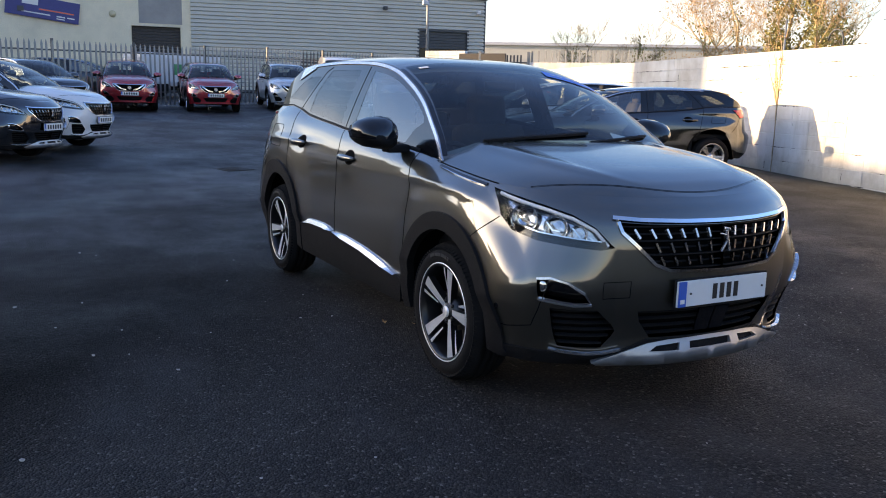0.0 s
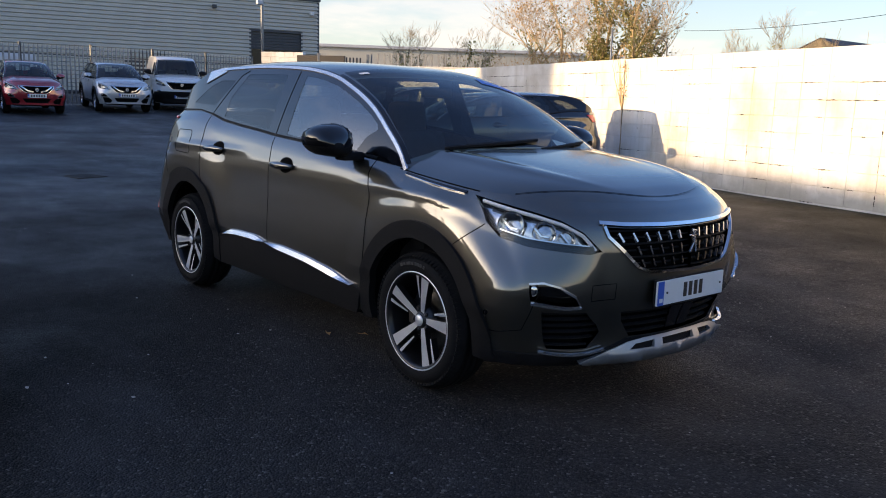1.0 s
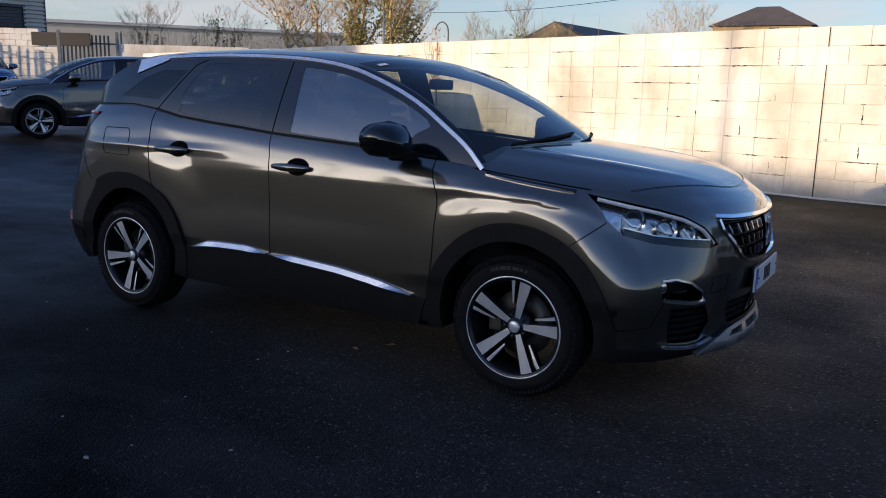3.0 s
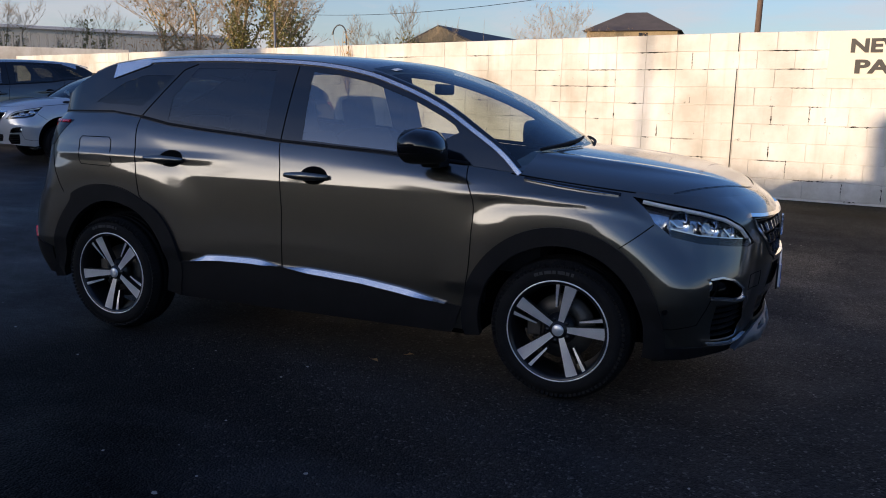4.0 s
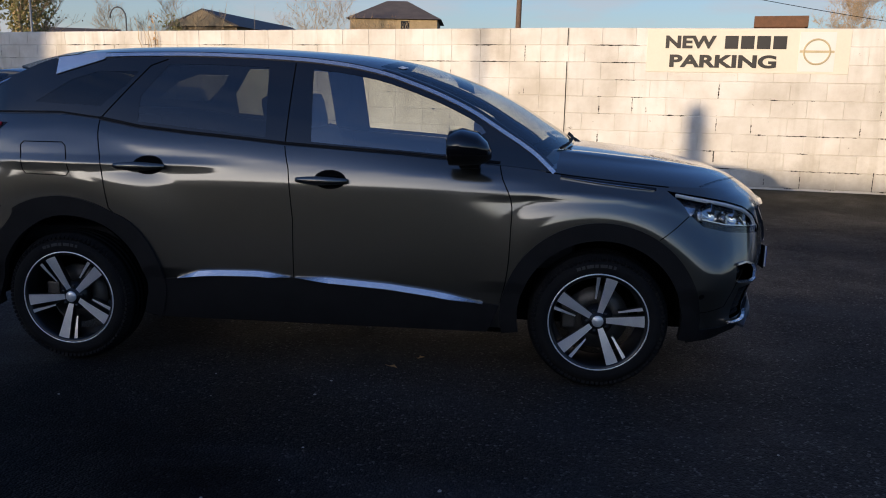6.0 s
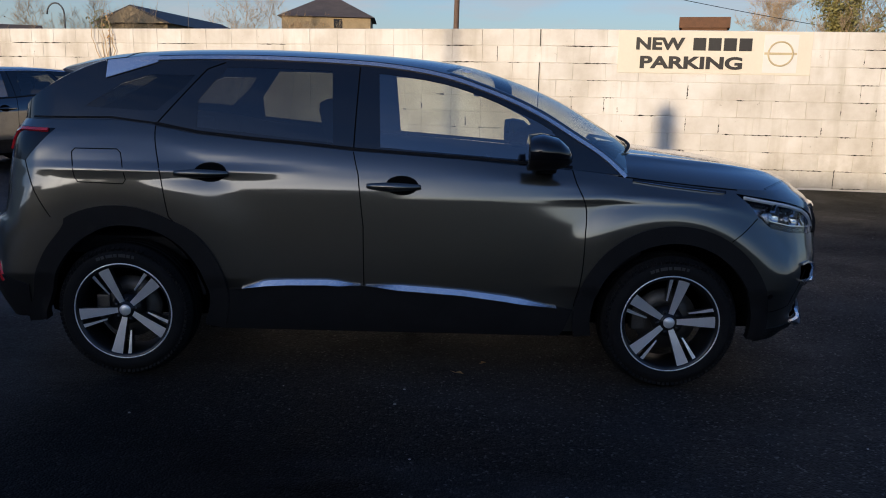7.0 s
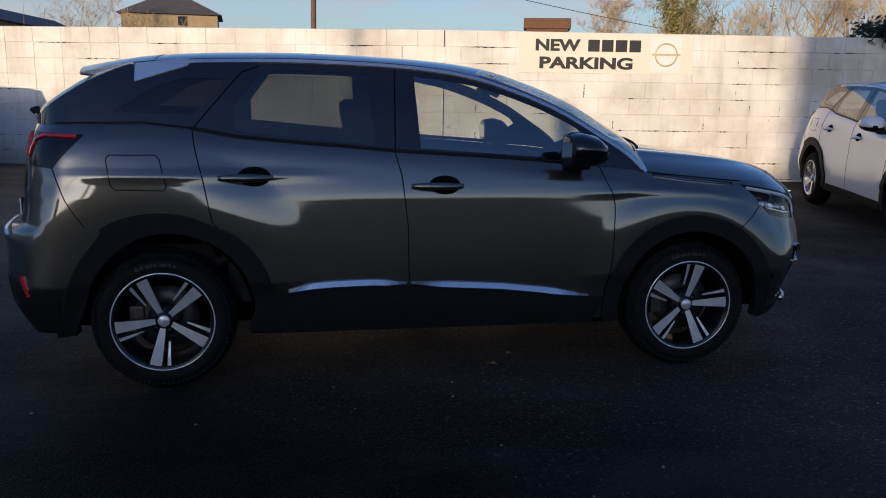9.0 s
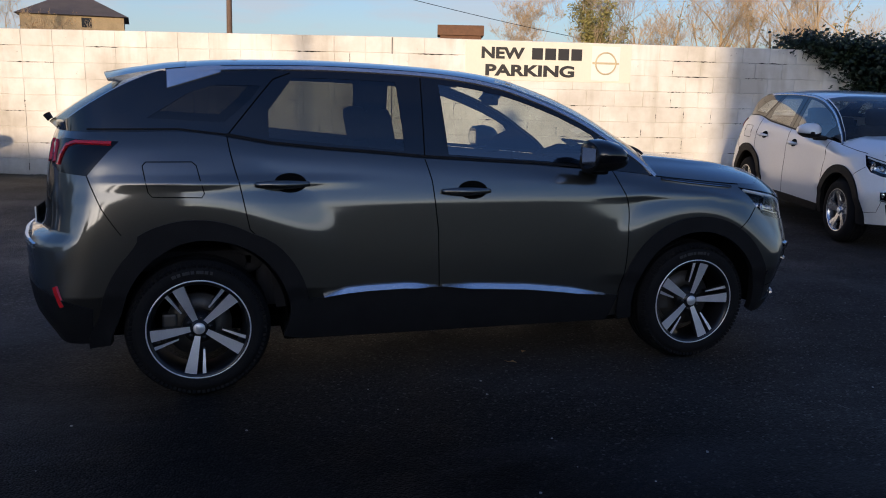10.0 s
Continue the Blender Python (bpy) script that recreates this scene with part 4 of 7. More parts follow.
    # --- cladding, trim ---
    if "clad" in k:
        cf, cr = k["clad"]
        for (cx, z0, ri, ro) in ((ax, fa[1], fa[0] - 0.004, cf), (-ax, ra[1], ra[0] - 0.004, cr)):
            o = [B.sx(x, max(z, zb - 0.01)) for x, z in arc(cx, z0, ro, -12, 192, 40)]
            i = [B.sx(x, max(z, zb - 0.01)) for x, z in arc(cx, z0, ri, 192, -12, 40)]
            both("arch_cladding", lambda f, p=o + i: sheet(B.S, p, (), 0.03, 0.017, 0.04, flip=f), MAT["plastic"], car, "black plastic wheel arch trim")
        sp = [B.sx(x, z) for x, z in k["sill_clad"]]
        both("sill_cladding", lambda f: sheet(B.S, sp, (), 0.04, 0.012, 0.03, flip=f), MAT["plastic"], car, "black plastic sill trim")
    for nm, dom, pts, w, hgt, mat in k.get("lines", ()):
        F = {"s": B.S, "g": B.G, "x": B.S}[dom]
        P = [B.sx(*p) for p in pts] if dom == "x" else pts
        both(nm, lambda f, F=F, P=P, w=w, hgt=hgt, nm=nm: strip(F, P, w, hgt, 0.0015, f, nm.startswith("chrome"), 0.03, 0.45 if "sill" in nm else 1.0), MAT[mat], car)
    dress_car(car, B, k, det)
    car.matrix_world = m
    return car


def build_cabin(car, B, k, det):
    ax = k.get("axle", 1.3375)
    dx = k.get("cabin_shift", 0.0)
    for y in (-0.36, 0.36):
        seat = empty("front_seat")
        seat.parent = car
        bm = bmesh.new()
        box(bm, (-0.30, y - 0.25, 0.36), (0.24, y + 0.25, 0.60), 0.05)
        part("seat_cushion", bm, MAT["cloth"], seat, smooth=True)
        bm = bmesh.new()
        box(bm, (-0.10, -0.27, 0.0), (0.09, 0.27, 0.64), 0.07)
        bmesh.ops.transform(bm, matrix=Matrix.Translation((-0.30, y, 0.56)) @ Matrix.Rotation(-0.30, 4, "Y"), verts=bm.verts)
        part("seat_back", bm, MAT["cloth"], seat, smooth=True)
        bm = bmesh.new()
        box(bm, (-0.055, -0.145, -0.02), (0.055, 0.145, 0.20), 0.05)
        bmesh.ops.transform(bm, matrix=Matrix.Translation((-0.49, y, 1.18)) @ Matrix.Rotation(-0.20, 4, "Y"), verts=bm.verts)
        part("headrest", bm, MAT["cloth"], seat, smooth=True)
        seat.location.x = dx + 0.14
    bench = empty("rear_seat")
    bench.parent = car
    bm = bmesh.new()
    box(bm, (-1.05, -0.66, 0.38), (-0.58, 0.66, 0.62), 0.05)
    part("seat_cushion", bm, MAT["cloth"], bench, smooth=True)
    bm = bmesh.new()
    box(bm, (-0.07, -0.66, 0.0), (0.07, 0.66, 0.60), 0.05)
    bmesh.ops.transform(bm, matrix=Matrix.Translation((-1.06, 0, 0.56)) @ Matrix.Rotation(-0.36, 4, "Y"), verts=bm.verts)
    part("seat_back", bm, MAT["cloth"], bench, smooth=True)
    for y in (-0.40, 0.0, 0.40):
        part("headrest", block((-1.34, y - 0.13, 1.10), (-1.25, y + 0.13, 1.24), 0.035), MAT["cloth"], bench, smooth=True)
    bench.location.x = dx
    bm = bmesh.new()
    box(bm, (0.62, -0.74, 0.55), (1.22, 0.74, 0.99), 0.08)
    box(bm, (0.60, -0.60, 0.84), (0.86, -0.18, 1.03), 0.05)
    part("dashboard", bm, MAT["cabin"], car)
    wheel = tube([(0.50 - 0.06 * math.sin(a), -0.36 + 0.17 * math.cos(a), 0.93 + 0.16 * math.sin(a)) for a in np.linspace(0, 2 * math.pi, 28, endpoint=False)], 0.016, 8, True)
    part("steering_wheel", wheel, MAT["cabin"], car, "dark steering wheel")
    part("boot_floor", block((-1.85, -0.66, 0.58), (-1.05, 0.66, 0.68), 0.03), MAT["cabin"], car)
    for s in (-1, 1):
        kx = ax / 1.3375
        P = [B.sx(x * kx, z) for x, z in ((-1.0, 0.40), (0.95, 0.40), (0.95, 0.92 * k.get("sz", 1.0)), (-1.0, 1.04 * k.get("sz", 1.0)))]
        me = sheet(B.S, P, (), 0.12, -0.08, flip=s > 0)
        part("door_card", me, MAT["cabin"], car)
    bm = bmesh.new()
    box(bm, (0.37, -0.11, 1.40), (0.41, 0.11, 1.46), 0.015)
    part("rear_view_mirror", bm, MAT["cabin"], car)
    t0, t1, t2, t3 = k["roof_cuts"]
    part("headlining", sheet(B.T, [(t1, -0.60), (t2, -0.60), (t2, 0.60), (t1, 0.60)], (), 0.12, -0.05), MAT["headliner"], car)


def mirror_parts(car, x, y, z, mat, big=1.0):
    for s in (-1, 1):
        mir = empty("door_mirror")
        mir.parent = car
        mir.matrix_local = Matrix.Translation((x, s * y, z)) @ Matrix.Diagonal((1, s, 1, 1))
        v, f = [], []
        n = 14
        prof = [(-0.095, 0.72, 0.0), (-0.09, 0.95, 0.0), (-0.03, 1.0, 0.005), (0.04, 0.88, 0.0), (0.085, 0.58, -0.012), (0.105, 0.22, -0.022)]
        for px, sc, dz in prof:
            for i in range(n):
                a = 2 * math.pi * i / n
                cy, cz = math.cos(a), math.sin(a)
                e = 0.78
                yy = math.copysign(abs(cy) ** e, cy) * 0.128 * sc
                zz = math.copysign(abs(cz) ** e, cz) * (0.084 - 0.022 * cy) * sc + 0.008 * cy
                v.append((px * big, (0.15 + yy + 0.02 * (1 - sc)) * big, (0.065 + zz + dz) * big))
        for r in range(len(prof) - 1):
            for i in range(n):
                j = (i + 1) % n
                f.append((r * n + i, r * n + j, (r + 1) * n + j, (r + 1) * n + i))
        f += [tuple(range(n))[::-1], tuple(range((len(prof) - 1) * n, len(prof) * n))]
        up = mesh(v, f)
        up.materials.append(mat)
        up.materials.append(MAT["plastic"])
        for p in up.polygons:
            if p.center.z < 0.045 * big:
                p.material_index = 1
        part("mirror_housing", up, None, mir)
        bm = bmesh.new()
        box(bm, (-0.098 * big, 0.075 * big, 0.022 * big), (-0.0945 * big, 0.225 * big, 0.108 * big), 0.0)
        part("mirror_glass", bm, MAT["chrome"], mir)
        bm = bmesh.new()
        box(bm, (-0.05, -0.03, -0.035), (0.05, 0.10 * big, 0.01), 0.015)
        part("mirror_foot", bm, MAT["plastic"], mir)


def handle_parts(car, B, x0, x1, z, mat):
    """A lift-up handle over a flat dark patch for a hollow, on both sides."""
    for s in (-1, 1):
        h = empty("door_handle")
        h.parent = car
        xm, hw = (x0 + x1) / 2, (x1 - x0) / 2
        pan = [B.sx(xm + 0.3 * hw + 0.62 * hw * math.cos(a), z + 0.004 + 0.046 * math.sin(a)) for a in np.linspace(0, 2 * math.pi, 24, endpoint=False)]
        # the hollow's shade is a near-black oval laid on the skin
        part("handle_recess", sheet(B.S, pan, (), 0.02, 0.0015, flip=s > 0), MAT["gap"], h)
        us = [B.sx(x, z) for x in np.linspace(x0, x1, 13)]
        p = [B.S(np.array(u), np.array(zz)) for u, zz in us]
        pts = [Vector(q) + Vector((0, -0.012 - 0.020 * math.sin(math.pi * min(1, max(0, i / 12))), 0)) for i, q in enumerate(p)]
        rad = [0.012 + 0.010 * math.sin(math.pi * i / 12) for i in range(13)]
        me = tube([(q.x, q.y * -s, q.z) for q in pts], rad, 10)
        part("handle_grip", me, mat, h)


def plate_parts(car, x, z, yaw, mat, blue=True, glyphs=6, tilt=0.0, name="number_plate", w=0.26):
    pl = empty(name)
    pl.parent = car
    pl.matrix_local = Matrix.Translation((x, 0, z)) @ Matrix.Rotation(yaw, 4, "Z") @ Matrix.Rotation(tilt, 4, "Y")
    part("plate_panel", block((-0.006, -w, -0.055), (0.006, w, 0.055), 0.003), mat, pl)
    part("plate_frame", block((-0.012, -w - 0.008, -0.063), (-0.003, w + 0.008, 0.063), 0.003), MAT["plastic"], pl)
    if blue:
        part("country_band", block((0.0062, -w + 0.002, -0.054), (0.0085, -w + 0.045, 0.054)), MAT["plate_blue"], pl, "blue band with small pale mark")
        part("band_mark", block((0.009, -w + 0.012, -0.04), (0.010, -w + 0.036, -0.022)), MAT["plate_white"], pl)
    n = glyphs
    x0 = -0.072 if n == 4 else -w + 0.07
    x1 = 0.092 if n == 4 else w - 0.03
    for i in range(n):
        c = x0 + (x1 - x0) * (i + 0.5) / n
        hw = 0.3 * (x1 - x0) / n
        part("glyph_bar", block((0.0062, c - hw, -0.033), (0.0082, c + hw, 0.033)), MAT["ink"], pl)
    if n == 4:
        for y in (-0.19, 0.232):
            part("plate_screw", lathe([(0, 0.0), (0.005, 0.0), (0.005, 0.004)], 8), MAT["steel"], pl).matrix_local = Matrix.Translation((0.010, y, 0.0)) @ Matrix.Rotation(math.pi / 2, 4, "Z")



def spec_suv(**over):
    """A family crossover, 4.45 m long, 1.62 m high."""
    k = dict(
        nose=((0.15, 2.04), (0.245, 2.13), (0.275, 2.195), (0.31, 2.196), (0.355, 2.194), (0.42, 2.206), (0.52, 2.236), (0.64, 2.25), (0.76, 2.245), (0.86, 2.225), (0.92, 2.185), (0.96, 2.13), (1.02, 2.05), (1.10, 2.0), (1.3, 2.0)),
        tail=((0.15, 1.95), (0.30, 2.03), (0.42, 2.14), (0.50, 2.165), (0.62, 2.18), (0.72, 2.185), (0.765, 2.16), (0.80, 2.10), (0.95, 2.08), (1.10, 2.06), (1.22, 2.03), (1.30, 1.99)),
        width=((0.15, 0.80), (0.25, 0.832), (0.34, 0.850), (0.42, 0.859), (0.52, 0.864), (0.60, 0.863), (0.68, 0.859), (0.76, 0.8535), (0.84, 0.848), (0.90, 0.8435), (0.93, 0.841), (0.955, 0.837), (1.0, 0.827), (1.05, 0.813), (1.15, 0.786), (1.26, 0.748), (1.6, 0.60)), lean=(0.36, 0.20),
        belt=((-2.2, 1.25), (-1.8, 1.256), (-1.4, 1.262), (-1.182, 1.238), (-0.975, 1.201), (-0.72, 1.177), (-0.46, 1.158), (-0.22, 1.137), (0.08, 1.120), (0.357, 1.105), (0.526, 1.092), (0.841, 1.070), (1.05, 1.05), (1.2, 1.033), (1.64, 0.992), (1.9, 0.976), (2.12, 0.962), (2.3, 0.955)),
        hood=((-2.2, 1.25), (0.8, 1.075), (1.05, 1.05), (1.2, 1.033), (1.64, 0.992), (1.9, 0.976), (2.05, 0.964), (2.3, 0.95)),
        hood_centre=((0.9, 1.175), (1.16, 1.155), (1.47, 1.122), (1.87, 1.062), (2.02, 1.018), (2.10, 0.975), (2.2, 0.93)),
        rail=[(1.10, 1.055), (1.0, 1.145), (0.843, 1.245), (0.689, 1.337), (0.538, 1.407), (0.39, 1.462), (0.245, 1.508), (0.045, 1.546), (-0.179, 1.568), (-0.454, 1.580), (-0.724, 1.585), (-0.989, 1.581), (-1.245, 1.570), (-1.45, 1.545), (-1.60, 1.490), (-1.80, 1.375), (-1.98, 1.252)],
        bow=((0, 0.22), (0.5, 0.18), (1.0, 0.12), (1.4, 0.03), (2.6, 0.0), (2.9, -0.05), (3.5, -0.08)),
        crown=((0, 0.02), (0.5, 0.035), (1.0, 0.045), (1.5, 0.04), (2.7, 0.04), (3.5, 0.03)),
        roof_cuts=(0.02, 1.02, 2.83, 3.42),
        clad=(0.475, 0.50), arch=((0.395, 0.350), (0.408, 0.366)),
        sill_clad=[(0.80, 0.26), (0.86, 0.40), (0.55, 0.445), (0.2, 0.480), (-0.165, 0.495), (-0.45, 0.505), (-0.72, 0.475), (-0.90, 0.46), (-0.86, 0.26)],
        tail_side=((0.15, 1.95), (0.30, 2.02), (0.42, 2.07), (0.55, 2.095), (0.72, 2.105), (0.80, 2.10), (0.95, 2.08), (1.10, 2.06), (1.22, 2.03), (1.30, 1.99)),
        flare=0.880, track=0.768,
        bulge=0.027, zr=0.285, paint=MAT["paint_grey"], style="a", seam_z=0.932,
        grille=[("f", 0.0, 0.858), ("f", 0.20, 0.860), ("f", 0.40, 0.866), ("f", 0.485, 0.872), ("f", 0.475, 0.83), ("f", 0.41, 0.765), ("f", 0.345, 0.700), ("f", 0.28, 0.674), ("f", 0.0, 0.664)],
        intake=[("f", 0.0, 0.500), ("f", 0.40, 0.497), ("f", 0.385, 0.45), ("f", 0.325, 0.372), ("f", 0.0, 0.368)],
        side_intake=[("f", 0.74, 0.508), ("f", 0.57, 0.505), ("f", 0.53, 0.465), ("f", 0.48, 0.405), ("f", 0.545, 0.330), ("f", 0.71, 0.332)],
        fog=[("f", 0.772, 0.630), ("f", 0.73, 0.636), ("f", 0.68, 0.620), ("f", 0.625, 0.580), ("f", 0.598, 0.532), ("f", 0.66, 0.528), ("f", 0.772, 0.548)],
        headlamp=[("s", 1.63, 0.973), ("s", 1.80, 0.947), ("f", 0.70, 0.924), ("f", 0.635, 0.895), ("f", 0.57, 0.848), ("f", 0.505, 0.768), ("f", 0.56, 0.757), ("f", 0.645, 0.765), ("s", 1.93, 0.780), ("s", 1.81, 0.808), ("s", 1.735, 0.868)],
        tail_lamp=[("s", -1.66, 1.215), ("s", -1.80, 1.062), ("s", -1.93, 1.072), ("r", 0.62, 1.088), ("r", 0.46, 1.115), ("r", 0.46, 1.205), ("r", 0.62, 1.222), ("s", -1.92, 1.224)],
        lines=[
            ("door_seam", "x", [(-1.182, 1.236), (-1.134, 1.026), (-1.091, 0.814), (-1.04, 0.72)], 0.007, 0.0, "gap"),
            ("door_seam", "x", [(-0.219, 1.134), (-0.191, 1.029), (-0.165, 0.782), (-0.163, 0.5), (-0.173, 0.285)], 0.007, 0.0, "gap"),
            ("door_seam", "x", [(0.841, 1.068), (0.886, 0.948), (0.903, 0.777), (0.894, 0.574), (0.865, 0.412)], 0.007, 0.0, "gap"),
            ("fuel_flap_seam", "x", [(-1.56, 1.11), (-1.545, 1.127), (-1.345, 1.127), (-1.325, 1.11), (-1.293, 0.985), (-1.305, 0.966), (-1.52, 0.971), (-1.537, 0.99), (-1.56, 1.11)], 0.006, 0.0, "gap"),
            ("bumper_seam", "x", [(-1.80, 1.062), (-1.74, 0.92), (-1.66, 0.80)], 0.006, 0.0, "gap"),
            ("bumper_seam", "x", [(2.02, 0.60), (1.99, 0.53), (1.94, 0.42), (1.84, 0.40), (1.76, 0.40)], 0.005, 0.0, "gap"),
            ("bumper_seam", "x", [(1.735, 0.858), (1.60, 0.752)], 0.006, 0.0, "gap"),
            ("bonnet_seam", "x", [(1.06, 1.044), (1.2, 1.028), (1.64, 0.988)], 0.008, 0.0, "gap"),
            ("wing_trim", "x", [(1.13, 1.026), (1.3, 1.005), (1.58, 0.978)], 0.018, 0.004, "gloss_black"),
            ("chrome_wing_line", "x", [(1.13, 1.019), (1.3, 0.998), (1.57, 0.971)], 0.005, 0.007, "chrome"),
            ("chrome_sill_strip", "x", [(-0.775, 0.478), (-0.66, 0.500), (-0.545, 0.506), (-0.354, 0.510), (-0.178, 0.500)], 0.036, 0.026, "satin"),
            ("chrome_sill_strip", "x", [(-0.152, 0.500), (0.092, 0.488), (0.32, 0.474), (0.523, 0.450), (0.78, 0.410)], 0.036, 0.026, "satin"),
        ],
        detail=False)
    k["lines"] += [
        ("door_frame_seam", "g", [(-1.185, 1.240), (-1.03, 1.425), (-0.955, 1.512), (-0.87, 1.545)], 0.008, 0.0, "gap"),
        ("door_frame_seam", "g", [(-0.219, 1.139), (-0.214, 1.30), (-0.205, 1.535)], 0.008, 0.0, "gap"),
        ("belt_seal", "g", [(x, z + 0.010) for x, z in k["belt"] if -1.19 < x < 0.85], 0.018, 0.004, "plastic"),
        ("belt_seal", "g", [(x, z + 0.010) for x, z in k["belt"] if -1.85 < x < -1.17], 0.012, 0.002, "plastic"),
    ]
    k["glazing"] = dict(
        front=lambda B: [(-0.09, B.belt(-0.09) + 0.028), (0.64, B.belt(0.64) + 0.024), (0.69, B.belt(0.69) + 0.10), (0.765, B.belt(0.765) + 0.145), *[(x, rail_z(B, x) - 0.054) for x in np.linspace(0.74, -0.11, 14)]],
        rear=lambda B: [(-0.985, B.belt(-0.985) + 0.032), (-0.32, B.belt(-0.32) + 0.028), *[(x, rail_z(B, x) - 0.062) for x in np.linspace(-0.34, -0.86, 8)], (-0.985, 1.36)],
        quarter=lambda B: [(-1.19, 1.305), *[(x, z) for x, z in ((-1.06, 1.420), (-1.015, 1.480), (-1.22, 1.480), (-1.36, 1.435), (-1.54, 1.320))]][::-1])
    k.update(over)
    return k


def rail_z(B, x):
    i = np.argsort(B.E[:14, 0])
    return float(np.interp(x, B.E[:14, 0][i], B.E[:14, 1][i]))


def scaled(k, sx, sz, sy=1.0):
    """The same family of forms at other proportions."""
    q = dict(k)
    q["nose"] = tuple((z * sz, x * sx) for z, x in k["nose"])
    q["tail"] = tuple((z * sz, x * sx) for z, x in k["tail"])
    q["tail_side"] = tuple((z * sz, x * sx) for z, x in k["tail_side"])
    q["flare"] = k.get("flare", 0.0) * sy
    q["width"] = tuple((z * sz, y * sy) for z, y in k["width"])
    for n in ("belt", "hood", "hood_centre"):
        q[n] = tuple((x * sx, z * sz) for x, z in k[n])
    q["rail"] = [(x * sx, z * sz) for x, z in k["rail"]]
    f = (sx + sz) / 2
    q["bow"] = tuple((t * f, b * sx) for t, b in k["bow"])
    q["crown"] = tuple((t * f, c) for t, c in k["crown"])
    q["roof_cuts"] = tuple(t * f for t in k["roof_cuts"])
    for n in ("grille", "intake", "side_intake", "fog", "headlamp", "tail_lamp"):
        if n in k:
            q[n] = [(c, p * (sx if c == "s" else sy), z * sz) for c, p, z in k[n]]
    q["lines"] = [(a, b, [(x * sx, z * sz) for x, z in pts], w, h, m) for a, b, pts, w, h, m in k["lines"]]
    q["sill_clad"] = [(x * sx, z * sz) for x, z in k["sill_clad"]]
    q["axle"] = k.get("axle", 1.3375) * sx
    q["cowl"] = k.get("cowl", 1.05) * sx
    g = k["glazing"]

    class Squeezed:
        def __init__(s, B):
            s.belt = lambda x: B.belt(np.asarray(x) * sx) / sz
            s.E = B.E / np.array([sx, sz])
    q["glazing"] = {n: (lambda B, f=f2: [(x * sx, z * sz) for x, z in f(Squeezed(B))]) for n, f2 in g.items()}
    q["track"] = k.get("track", 0.782) * sy
    return q


